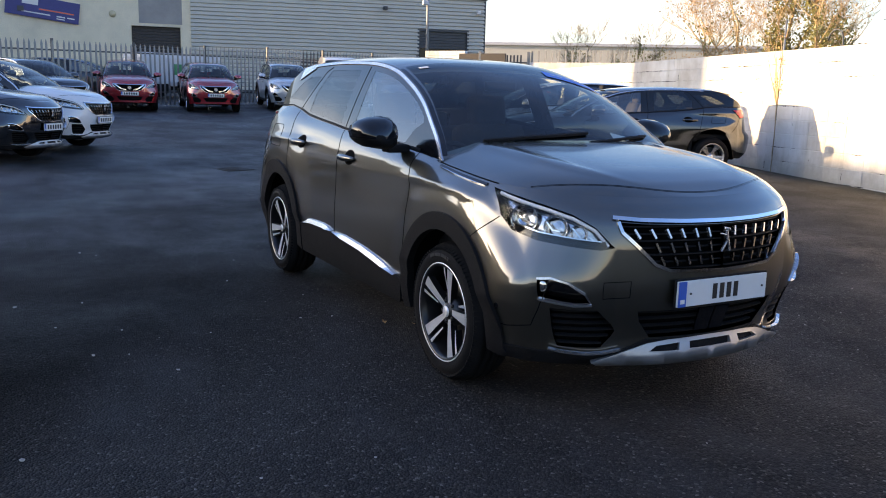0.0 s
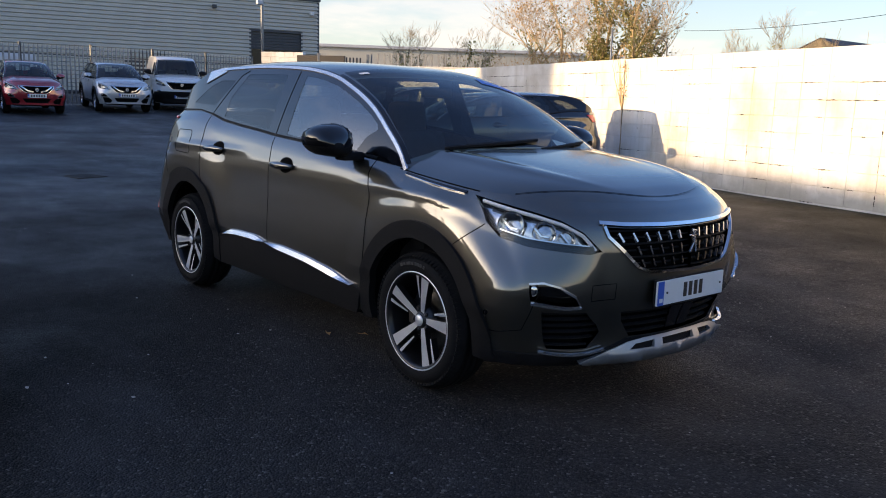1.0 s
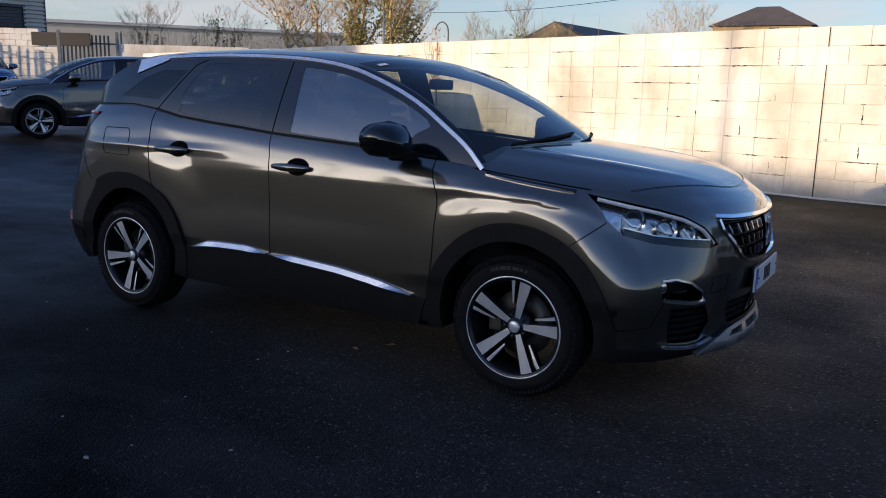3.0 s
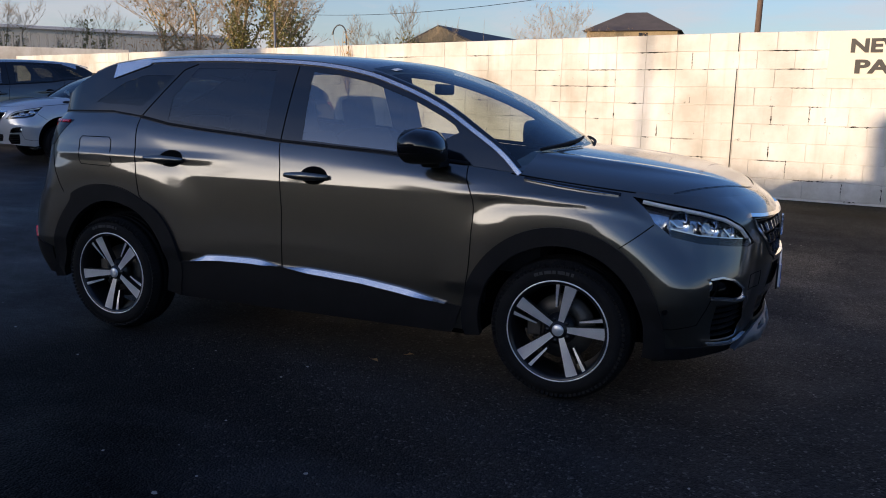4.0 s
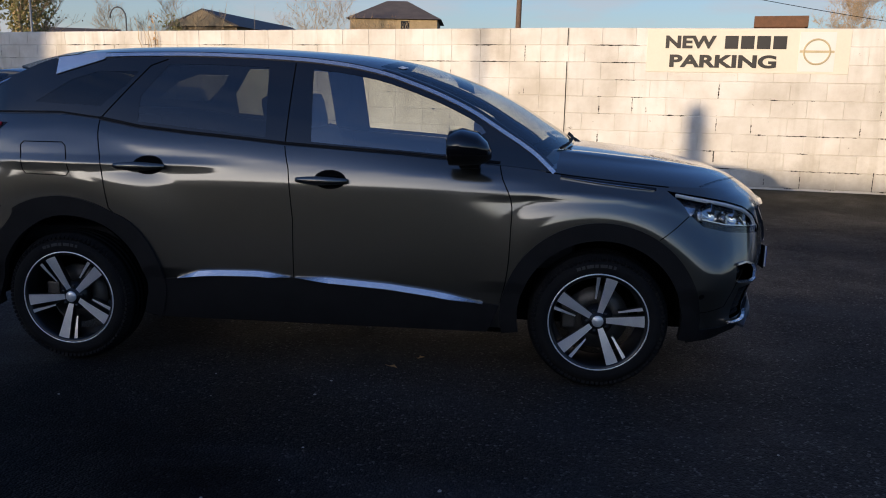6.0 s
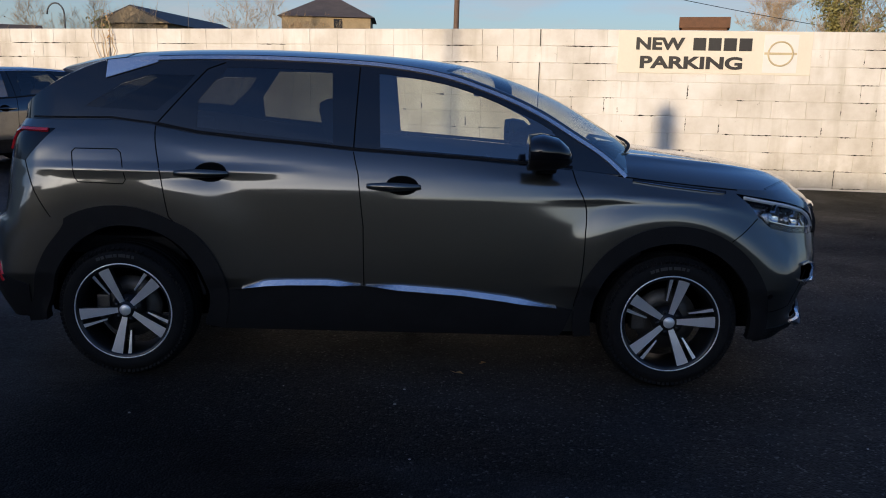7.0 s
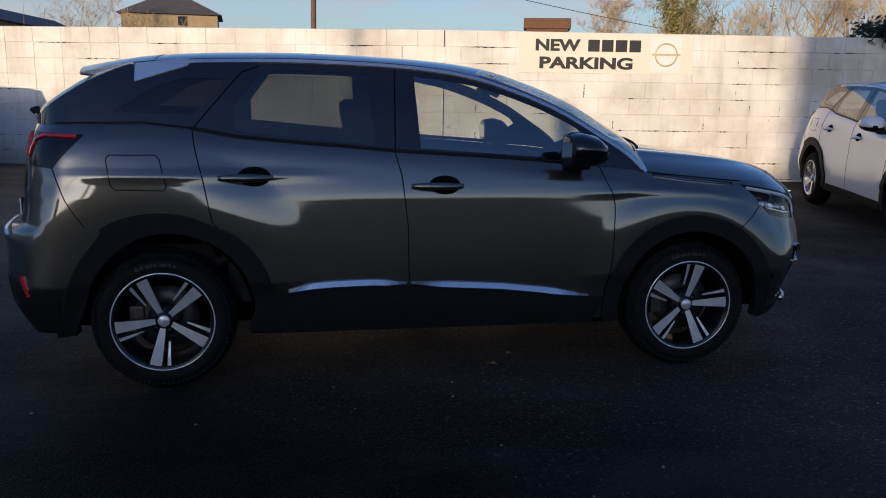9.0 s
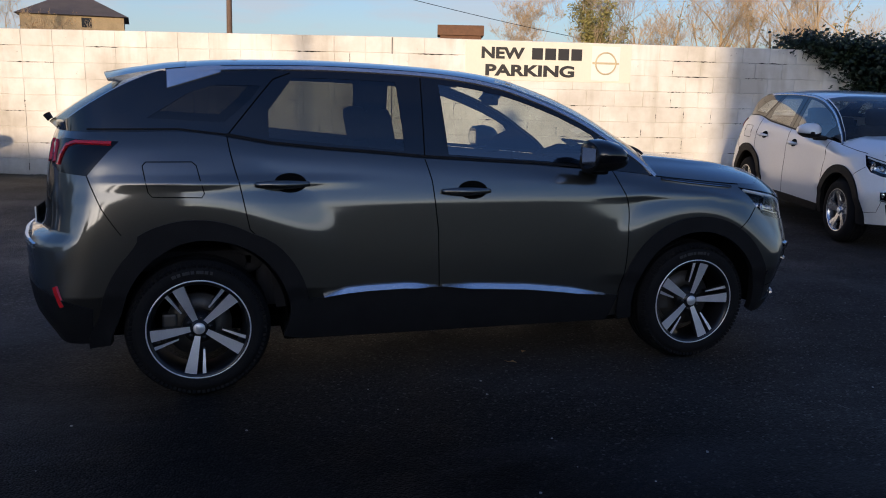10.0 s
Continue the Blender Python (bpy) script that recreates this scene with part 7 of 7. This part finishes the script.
# ---------- trees, ivy and scrub beyond the wall ----------
def branchwork(rng, height, spread, levels=4, trunk=0.16, kids=(3, 5), lean=0.0):
    """Tapered limbs of a bare tree, as verts and faces, and the twig ends."""
    vs, fs, tips, stems = [], [], [], []

    def limb(p, d, length, r, level):
        n = 5 if level < 2 else 3
        seg = 5 if level == 0 else 4 if level < 2 else 3
        pts, rad = [p.copy()], [r]
        for i in range(n):
            d = (d + Vector((rng.uniform(-1, 1), rng.uniform(-1, 1), rng.uniform(-0.5, 0.9))) * (0.10 + 0.05 * level)).normalized()
            p = p + d * length / n
            pts.append(p.copy())
            rad.append(max(0.006, r * (1 - 0.75 * (i + 1) / n)))
        b = len(vs)
        for i, q in enumerate(pts):
            t = (pts[min(i + 1, n)] - pts[max(i - 1, 0)]).normalized()
            s = t.orthogonal().normalized()
            u = t.cross(s)
            for k in range(seg):
                a = 2 * math.pi * k / seg
                vs.append(q + (s * math.cos(a) + u * math.sin(a)) * rad[i])
        for i in range(n):
            for k in range(seg):
                l = (k + 1) % seg
                fs.append((b + i * seg + k, b + i * seg + l, b + (i + 1) * seg + l, b + (i + 1) * seg + k))
        if level < 2:
            stems.append((pts, rad))
        if level >= levels:
            tips.append(pts[-1])
            return
        for j in range(rng.randint(*kids) + (1 if level else 3)):
            f = rng.uniform(0.35, 1.0) if level else rng.uniform(0.22, 1.0)
            i = min(n - 1, int(f * n))
            q = pts[i].lerp(pts[i + 1], f * n - i)
            side = Vector((rng.uniform(-1, 1), rng.uniform(-1, 1), rng.uniform(0.05, 0.8))).normalized()
            nd = (d * 0.55 + side * spread).normalized()
            limb(q, nd, length * rng.uniform(0.42, 0.68), max(0.008, rad[i] * rng.uniform(0.45, 0.65)), level + 1)
    limb(Vector((0, 0, -0.2)), Vector((lean, 0, 1)).normalized(), height * 0.62, trunk, 0)
    return vs, fs, tips, stems


def leaf_cloud(rng, centres, n, spread, size):
    """Many small bent leaves round the centres."""
    vs, fs = [], []
    for _ in range(n):
        c = centres[rng.randrange(len(centres))]
        p = c + Vector((rng.gauss(0, spread), rng.gauss(0, spread), rng.gauss(0, spread)))
        a = Vector((rng.uniform(-1, 1), rng.uniform(-1, 1), rng.uniform(-1, 1))).normalized()
        b = a.orthogonal().normalized()
        s = size * rng.uniform(0.6, 1.4)
        k = len(vs)
        vs += [p - a * s, p + b * s * 0.5 + a.cross(b) * s * 0.2, p + a * s, p - b * s * 0.5 + a.cross(b) * s * 0.2]
        fs += [(k, k + 1, k + 2), (k, k + 2, k + 3)]
    return vs, fs


def build_tree(x, y, seed, height, spread=0.8, levels=4, trunk=0.16, ivy=0, dry=0, label="", z=0.0):
    rng = random.Random(seed)
    vs, fs, tips, stems = branchwork(rng, height, spread, levels, trunk)
    t = tagged(empty("tree", Matrix.Translation((x, y, z))), label, "tree", "bare trees behind the wall")
    part("trunk", mesh(vs, fs), MAT["bark"] if not dry else MAT["twig"], t, "bare branching limbs")
    if ivy:
        cs = []
        for pts, rad in stems[:8]:
            for a, b in zip(pts[:-1], pts[1:]):
                cs += [a.lerp(b, f) for f in (0.0, 0.33, 0.66)]
        cs = [c for c in cs if c.z < height * 0.75]
        v, f = leaf_cloud(rng, cs, int(ivy * 1.8), 0.24, 0.085)
        part("crown", mesh(v, f), MAT["ivy"], t, "olive ivy climbing the limbs")
    if dry:
        v, f = leaf_cloud(rng, tips, int(dry * 1.1), 0.28, 0.06)
        part("crown", mesh(v, f), MAT["leaf_dry"], t, "sparse dry brown leaves")
    return t


def thicket(name, x0, y0, x1, y1, h, n, seed, label, leaves=0, mat="twig", z=0.0):
    """A tangle of upright shoots along a line: a hedge or scrub."""
    rng = random.Random(seed)
    vs, fs, tips = [], [], []
    for _ in range(n):
        f = rng.random()
        p = Vector((x0 + (x1 - x0) * f + rng.gauss(0, 0.6), y0 + (y1 - y0) * f + rng.gauss(0, 0.6), z))
        d = Vector((rng.uniform(-0.35, 0.35), rng.uniform(-0.35, 0.35), 1)).normalized()
        L = h * rng.uniform(0.45, 1.0) * (0.7 + 0.3 * math.sin(f * 17 + seed))
        r = rng.uniform(0.010, 0.024)
        for _k in range(3):
            q = p + d * L / 3
            s = d.orthogonal().normalized()
            u = d.cross(s)
            b = len(vs)
            for c, rr in ((p, r), (q, r * 0.7)):
                for k in range(3):
                    a = 2 * math.pi * k / 3
                    vs.append(c + (s * math.cos(a) + u * math.sin(a)) * rr)
            for k in range(3):
                fs.append((b + k, b + (k + 1) % 3, b + 3 + (k + 1) % 3, b + 3 + k))
            p, r = q, r * 0.7
            d = (d + Vector((rng.uniform(-0.3, 0.3), rng.uniform(-0.3, 0.3), 0.15))).normalized()
            tips.append(p.copy())
    o = part(name, mesh(vs, fs), MAT[mat])
    tagged(o, label, "hedge", kind="stuff")
    if leaves:
        v, f = leaf_cloud(rng, tips, leaves // 3, 0.22, 0.06)
        o2 = part(name, mesh(v, f), MAT["leaf_dry"])
        tagged(o2, "dry brown leaves caught in the scrub", "hedge", kind="stuff")
    return o


IVY_TREE = "bare winter tree with ivy on its limbs"
DRY_TREE = "bare winter tree with a few dry leaves"
build_tree(-43.3, 33.3, 11, 6.6, 0.9, 4, 0.16, 250, 0, IVY_TREE)
build_tree(-36.8, 33.4, 12, 7.0, 0.9, 4, 0.18, 700, 0, IVY_TREE)
build_tree(-31.5, 34.2, 13, 9.0, 1.0, 4, 0.17, 0, 1100, DRY_TREE)
build_tree(-28.6, 33.0, 14, 9.5, 0.9, 4, 0.20, 300, 700, IVY_TREE)
build_tree(-26.0, 33.5, 15, 10.5, 0.8, 4, 0.22, 1700, 500, IVY_TREE)
build_tree(-22.8, 32.6, 16, 11.0, 0.7, 4, 0.22, 1900, 300, IVY_TREE)
build_tree(-17.4, 38.0, 18, 6.6, 0.7, 4, 0.12, 900, 0, IVY_TREE)
build_tree(-28.0, 52.0, 19, 7.0, 0.8, 4, 0.12, 0, 0, DRY_TREE)
build_tree(-11.0, 58.0, 20, 7.6, 0.8, 4, 0.12, 0, 300, DRY_TREE)
build_tree(-14.2, 60.0, 21, 8.0, 0.9, 4, 0.12, 0, 200, DRY_TREE)
build_tree(-16.4, 61.0, 27, 8.4, 0.8, 4, 0.12, 0, 250, DRY_TREE)
build_tree(24.6, 60.2, 22, 9.5, 0.9, 5, 0.16, 0, 900, DRY_TREE)
build_tree(16.3, 31.0, 23, 8.2, 0.55, 4, 0.20, 4200, 0, IVY_TREE)
build_tree(18.0, 31.6, 24, 6.6, 0.7, 4, 0.14, 1500, 0, IVY_TREE)
for i, (x, y, h) in enumerate(((20.0, 32.5, 8.0), (22.0, 33.5, 8.6), (23.6, 32.0, 8.8), (25.2, 30.5, 9.4), (26.8, 31.5, 8.6), (29.5, 30.0, 9.0), (20.6, 22.0, 7.2))):
    build_tree(x, y, 40 + i, h, 0.95, 4, 0.17, 200 if i % 2 else 0, 120, DRY_TREE)
thicket("scrub", -36.0, 33.5, -22.5, 32.0, 5.0, 1100, 3, "brown winter scrub behind the wall", 9000)
thicket("scrub", -46.0, 27.0, -40.0, 30.0, 4.6, 260, 8, "rust brown scrub beside the warehouse", 900)
thicket("scrub", -19.0, 36.0, -15.0, 38.0, 6.0, 120, 4, "thin upright shoots behind the wall", 0)
thicket("scrub", -14.5, 62.0, -10.5, 62.5, 8.2, 200, 5, "russet bushes beside the house", 500)
thicket("scrub", 6.0, 58.0, 12.0, 58.0, 6.4, 140, 6, "low bare scrub along the wall top", 0)
thicket("scrub", 14.5, 30.0, 30.0, 29.0, 4.6, 380, 7, "tangled brown scrub behind the wall", 3000)


def build_ivy_mass():
    """Dark ivy thrown over the corner of the wall."""
    rng = random.Random(5)
    path = [Vector((8.05, 6.98, 2.38)), Vector((8.62, 6.88, 2.37)), Vector((8.90, 6.50, 2.32)), Vector((9.3, 5.6, 2.35)), Vector((10.2, 4.4, 2.4)), Vector((11.4, 2.8, 2.4))]
    cs = []
    for i, (a, b) in enumerate(zip(path[:-1], path[1:])):
        for k in range((14, 34, 60, 60, 60)[i]):
            f = rng.random()
            drop = (0.03, 0.25, 0.9, 1.0, 1.0)[i]
            p = a.lerp(b, f) + Vector((rng.gauss(0, 0.12), rng.gauss(0, 0.12), 0.06 - drop * rng.random() ** 1.3))
            cs.append(p + Vector((-0.14, -0.14, 0)))
    v, f = leaf_cloud(rng, cs, 15000, 0.10, 0.048)
    o = part("ivy", mesh(v, f), MAT["ivy_dark"])
    tagged(o, "dense dark green ivy hanging over the wall corner", "ivy", kind="stuff")


build_ivy_mass()


def build_vine():
    """A dried climber in the open joint of the wall."""
    rng = random.Random(9)
    m = on_wall(0, 13.86, 0.0, 0.0)
    root = tagged(empty("vine", m), "dry bare climber growing in the wall joint", "vine")
    for i in range(5):
        p = Vector((rng.uniform(-0.02, 0.02), -0.03, 1.35 + 0.03 * i))
        pts = [p.copy()]
        for k in range(9):
            p = p + Vector((rng.uniform(-0.05, 0.05) + 0.006 * (i - 4), rng.uniform(-0.02, 0.012), rng.uniform(0.10, 0.16)))
            p.y = min(p.y, -0.02)
            pts.append(p.copy())
        part("stem", tube(pts, [0.011 - 0.0009 * j for j in range(10)], 5), MAT["twig"], root)
    pts = [Vector((rng.uniform(-0.012, 0.012), -0.018, 0.12 + 0.13 * k)) for k in range(12)]
    part("stem", tube(pts, 0.010, 5), MAT["bark"], root)
    cs = [Vector((rng.uniform(-0.09, 0.09), -0.05, rng.uniform(1.6, 2.6))) for _ in range(14)]
    v, f = leaf_cloud(rng, cs, 60, 0.05, 0.025)
    part("dry_leaves", mesh(v, f), MAT["leaf_dry"], root)


build_vine()

# ---------- unseen stand-in buildings behind the camera, between the yard and the low sun ---
def build_sun_blocks():
    """An added row out of view; its roofs cut the sun off the yard and let it reach the wall."""
    sx, sy = math.cos(radians(SUN_AZ)), math.sin(radians(SUN_AZ))
    px, py = -sy, sx                                   # along the row
    c = Vector((0.0, 8.0)) + Vector((sx, sy)) * 45.0
    m = Matrix.Translation((c.x, c.y, 0)) @ Matrix.Rotation(math.atan2(py, px), 4, "Z")
    # invented row, long and high enough to block the low sun
    row = tagged(empty("unit_row", m), "low row of workshop units across the road", "building")
    part("unit_wall", block((-42.0, -7.0, -0.3), (22.0, 0.0, 6.95)), MAT["brick"], row)
    part("unit_roof", block((-42.2, -7.2, 6.95), (22.0, 0.15, 7.15), 0.03), MAT["dark_grey"], row)
    for i in range(7):
        part("unit_door", block((-11.5 + i * 4.4, 0.0, 0), (-8.9 + i * 4.4, 0.06, 2.3), 0.01), MAT["shutter"], row)
    # added taller block that throws shade on the wall's right end
    t = tagged(empty("tall_unit", m), "taller brick unit at the end of the row", "building")
    part("unit_wall", block((6.5, -6.5, -0.3), (22.0, -0.5, 10.8)), MAT["brick"], t)
    part("unit_roof", block((6.5, -6.6, 10.8), (22.2, -0.4, 11.0), 0.03), MAT["dark_grey"], t)
    # added narrow block that throws a shaded band on the wall
    b = tagged(empty("gable_unit", m), "narrow brick unit above the row", "building")
    part("unit_wall", block((-11.8, -6.0, 7.0), (-8.25, -0.5, 9.6)), MAT["brick"], b)
    part("unit_roof", block((-11.9, -6.1, 9.6), (-8.15, -0.4, 9.8), 0.03), MAT["dark_grey"], b)
    # low wall added out of view, behind the camera
    y_ = tagged(empty("boundary_wall", Matrix.Translation((-34.0, -13.5, 0))), "plain dark brick wall closing the yard", "wall")
    part("wall_body", block((0, -0.22, -0.2), (62.0, 0.0, 1.45), 0.01), MAT["brick"], y_)
    part("coping", block((-0.03, -0.26, 1.45), (62.03, 0.04, 1.52), 0.01), MAT["concrete"], y_)
    # post out of view, placed so that its shadow falls on the wall
    v = tagged(empty("gate_post", m), "stout round-topped steel post at the yard entrance", "post")
    part("post_shaft", tube([(3.25, 25.0, -0.2), (3.25, 25.0, 4.25), (3.25, 25.0, 4.4)], [0.14, 0.14, 0.07], 16), MAT["galv"], v)
    # unseen pole, added for the thin soft shadow band on the wall
    l = tagged(empty("street_lamp", m), "grey steel street lamp beyond the yard", "lamp")
    part("lamp_post", tube([(0.2, 16.0, -0.2), (0.2, 16.0, 7.0)], [0.06, 0.045], 12), MAT["galv"], l)
    part("lamp_arm", tube([(0.2, 16.0, 6.9), (0.2, 17.0, 7.3), (0.2, 17.9, 7.35)], 0.045, 8), MAT["galv"], l)
    part("lamp_head", block((0.08, 17.85, 7.28), (0.32, 18.5, 7.42), 0.04), MAT["dark_grey"], l)


build_sun_blocks()


# ---------- small things on the ground ----------
def build_drain():
    d = tagged(empty("drain_cover", Matrix.Translation((-8.6, 0.55, float(gz(-8.6, 0.55)) + 0.004)) @ Matrix.Rotation(0.3, 4, "Z")), "rusty iron gully grating set in the asphalt", "drain")
    part("grate_frame", block((-0.24, -0.24, -0.03), (0.24, 0.24, 0.004), 0.003), MAT["iron"], d)
    for i in range(7):
        part("grate_bar", block((-0.19 + i * 0.058, -0.19, 0.0045), (-0.165 + i * 0.058, 0.19, 0.012), 0.003), MAT["iron"], d)


build_drain()


def build_litter():
    """Loose chippings, and a few dead leaves under the car."""
    rng = random.Random(77)
    me = []
    for k in range(4):
        bm = bmesh.new()
        bmesh.ops.create_icosphere(bm, subdivisions=1, radius=1.0)
        for v in bm.verts:
            v.co *= rng.uniform(0.6, 1.1)
            v.co.z *= 0.55
        q = bpy.data.meshes.new("pebble")
        bm.to_mesh(q)
        bm.free()
        q.materials.append(MAT["concrete"])
        me.append(q)
    grit = [(1.5, -2.7), (0.3, -2.35), (2.4, -1.9), (3.4, -1.2), (2.9, -2.2), (-0.9, -2.7), (1.0, -3.1), (0.7, -2.0), (-0.2, -3.0), (3.6, -0.7), (-2.6, -2.2), (2.0, -2.6)]
    for i in range(200):
        x, y = grit[i] if i < len(grit) else (rng.uniform(-6, 6), rng.uniform(-4.6, 4.5))
        if i >= len(grit) and -2.3 < x < 2.4 and abs(y) < 0.9:
            continue
        s = rng.uniform(0.004, 0.009) if i >= len(grit) else rng.uniform(0.009, 0.014)
        o = tagged(new("pebble", me[i % 4]), "small pale stone lying on the asphalt", "pebble", "loose stones on the asphalt")
        o.matrix_world = Matrix.Translation((x, y, float(gz(x, y)) + s * 0.3)) @ Matrix.Rotation(rng.uniform(0, 6), 4, "Z") @ Matrix.Diagonal((s, s * rng.uniform(0.7, 1.3), s, 1))
    for x, y in ((0.45, -0.55), (0.32, -0.72), (-0.5, 0.3)):
        v = [(-0.03, 0, 0), (0, 0.018, 0.010), (0.035, 0, 0.004), (0, -0.02, 0.012), (0.06, 0.003, 0.015)]
        o = part("dead_leaf", mesh(v, [(0, 1, 2, 3)[::-1], (2, 4, 1)]), MAT["leaf_dry"])
        o.matrix_world = Matrix.Translation((x, y, 0.004)) @ Matrix.Rotation(x * 9, 4, "Z") @ Matrix.Diagonal((0.8, 0.8, 0.8, 1))
        tagged(o, "curled brown leaf on the asphalt under the car", "leaf", "leaves under the car")


build_litter()


# ---------- blocks of the wall ----------
def build_blocks():
    """Painted blocks proud of their joints; the stretch beside the car as single pieces, the rest joined."""
    rng = random.Random(21)
    base = TOPZ - COURSES * COURSE
    shapes = {}

    def piece(w):
        key = round(w, 2)
        if key not in shapes:
            g, b, h = 0.002, 0.007, COURSE
            v = []
            for y, i in ((0.02, 0.0), (-0.005, 0.0), (-0.012, b)):
                e, j = g * 0.6 + i * 0.45, g * 0.8 + i
                v += [(e, y, j), (key - e, y, j), (key - e, y, h - j), (e, y, h - j)]
            f = [(8, 9, 10, 11)]
            for r in (0, 4):
                f += [(r + k, r + (k + 1) % 4, r + 4 + (k + 1) % 4, r + 4 + k) for k in range(4)]
            me = mesh(v, f, smooth=False)
            me.materials.append(MAT["block"])
            shapes[key] = me
        return shapes[key]
    names = ("wall_north", "wall_east", "wall_far_east")
    for i, nm in enumerate(names):
        wob = bpy.data.objects[nm]
        a, d, n, L = wall_frame(i)
        near = 0
        jv, jf = [], []
        for r in range(COURSES):
            x = 0.0
            first = True
            while x < L - 0.02:
                w = BLOCK * (0.5 if first and r % 2 else 1.0)
                w = min(w, L - x)
                first = False
                if i == 0 and x < 13.86 < x + w and abs(x + w - 13.86) > 0.06 and 13.86 - x > 0.06:
                    w = 13.86 - x
                    first = True
                dy, tilt = rng.uniform(-0.003, 0.003), rng.uniform(-0.004, 0.004)
                single = (i == 0 and x > L - 9.4) or (i == 1 and x < 6.2)
                if single:
                    o = part("block", piece(w), None, wob)
                    o.matrix_local = Matrix.Translation((x, dy, r * COURSE)) @ Matrix.Rotation(tilt, 4, "Y")
                else:
                    me = piece(w)
                    k = len(jv)
                    jv += [(v.co.x + x, v.co.y + dy, v.co.z + r * COURSE) for v in me.vertices]
                    jf += [tuple(k + q for q in p.vertices) for p in me.polygons]
                x += w
        if jv:
            o = part("blocks", mesh(jv, jf, smooth=False), MAT["block"], wob)
            tagged(o, kind="stuff")
    # open movement joints and broken mortar
    for i, s in ((0, 13.86), (0, wall_frame(0)[3] - 0.02), (0, 6.1)):
        o = part("movement_joint", block((s - 0.007, -0.0145, 0.0), (s + 0.007, 0.0, COURSES * COURSE - 0.01)), MAT["crack"], bpy.data.objects[names[i]])
    for i in range(240):
        w = 0 if rng.random() < 0.6 else 1
        L = wall_frame(w)[3]
        s = rng.uniform(L - 15, L - 0.5) if w == 0 else rng.uniform(0.2, 6.6)
        r = rng.choice((0, 0, 1, 1, 2, 2, 3, 4, 5, 6, 7, 7, 8, 8))
        if w == 1 and 0.9 < s < 4.0 and r > 5:
            continue
        ln = rng.uniform(0.05, 0.34) if r < 6 else rng.uniform(0.08, 0.7)
        z = r * COURSE
        v, f = [], []
        n = 12
        for k in range(n + 1):
            h = 0.0008 + rng.random() ** 2 * 0.011 * math.sin(math.pi * (k + 0.3) / (n + 0.6))
            q = rng.uniform(-0.004, 0.004)
            v += [(s + ln * k / n, -0.0135, z + q - h), (s + ln * k / n, -0.0135, z + q + h)]
        f = [(2 * k, 2 * k + 2, 2 * k + 3, 2 * k + 1) for k in range(n)]
        part("open_joint", mesh(v, f, smooth=False), MAT["crack"], bpy.data.objects[names[w]])
    for i in range(60):
        # upright joints that have lost their mortar
        w = 0 if rng.random() < 0.55 else 1
        L = wall_frame(w)[3]
        r = rng.randint(0, 7)
        s = (math.floor(rng.uniform(L - 15, L - 0.5) / BLOCK) + (0.5 if r % 2 else 0.0)) * BLOCK if w == 0 else (math.floor(rng.uniform(0.2, 6.4) / BLOCK) + (0.5 if r % 2 else 0.0)) * BLOCK
        if w == 0 and s > 13.86:
            s = 13.86 + (math.floor((s - 13.86) / BLOCK) + (0.5 if r % 2 else 0.0)) * BLOCK
        if s < 0.1 or (w == 1 and 0.9 < s < 4.0 and r > 5):
            continue
        v, n = [], 9
        z0, ln = r * COURSE + rng.uniform(0.0, 0.10), rng.uniform(0.06, 0.2)
        for k in range(n + 1):
            h = 0.001 + rng.random() ** 2 * 0.010
            q = rng.uniform(-0.004, 0.004)
            v += [(s + q - h, -0.0137, z0 + ln * k / n), (s + q + h, -0.0137, z0 + ln * k / n)]
        part("open_joint", mesh(v, [(2 * k, 2 * k + 1, 2 * k + 3, 2 * k + 2) for k in range(n)], smooth=False), MAT["crack"], bpy.data.objects[names[w]])


build_blocks()
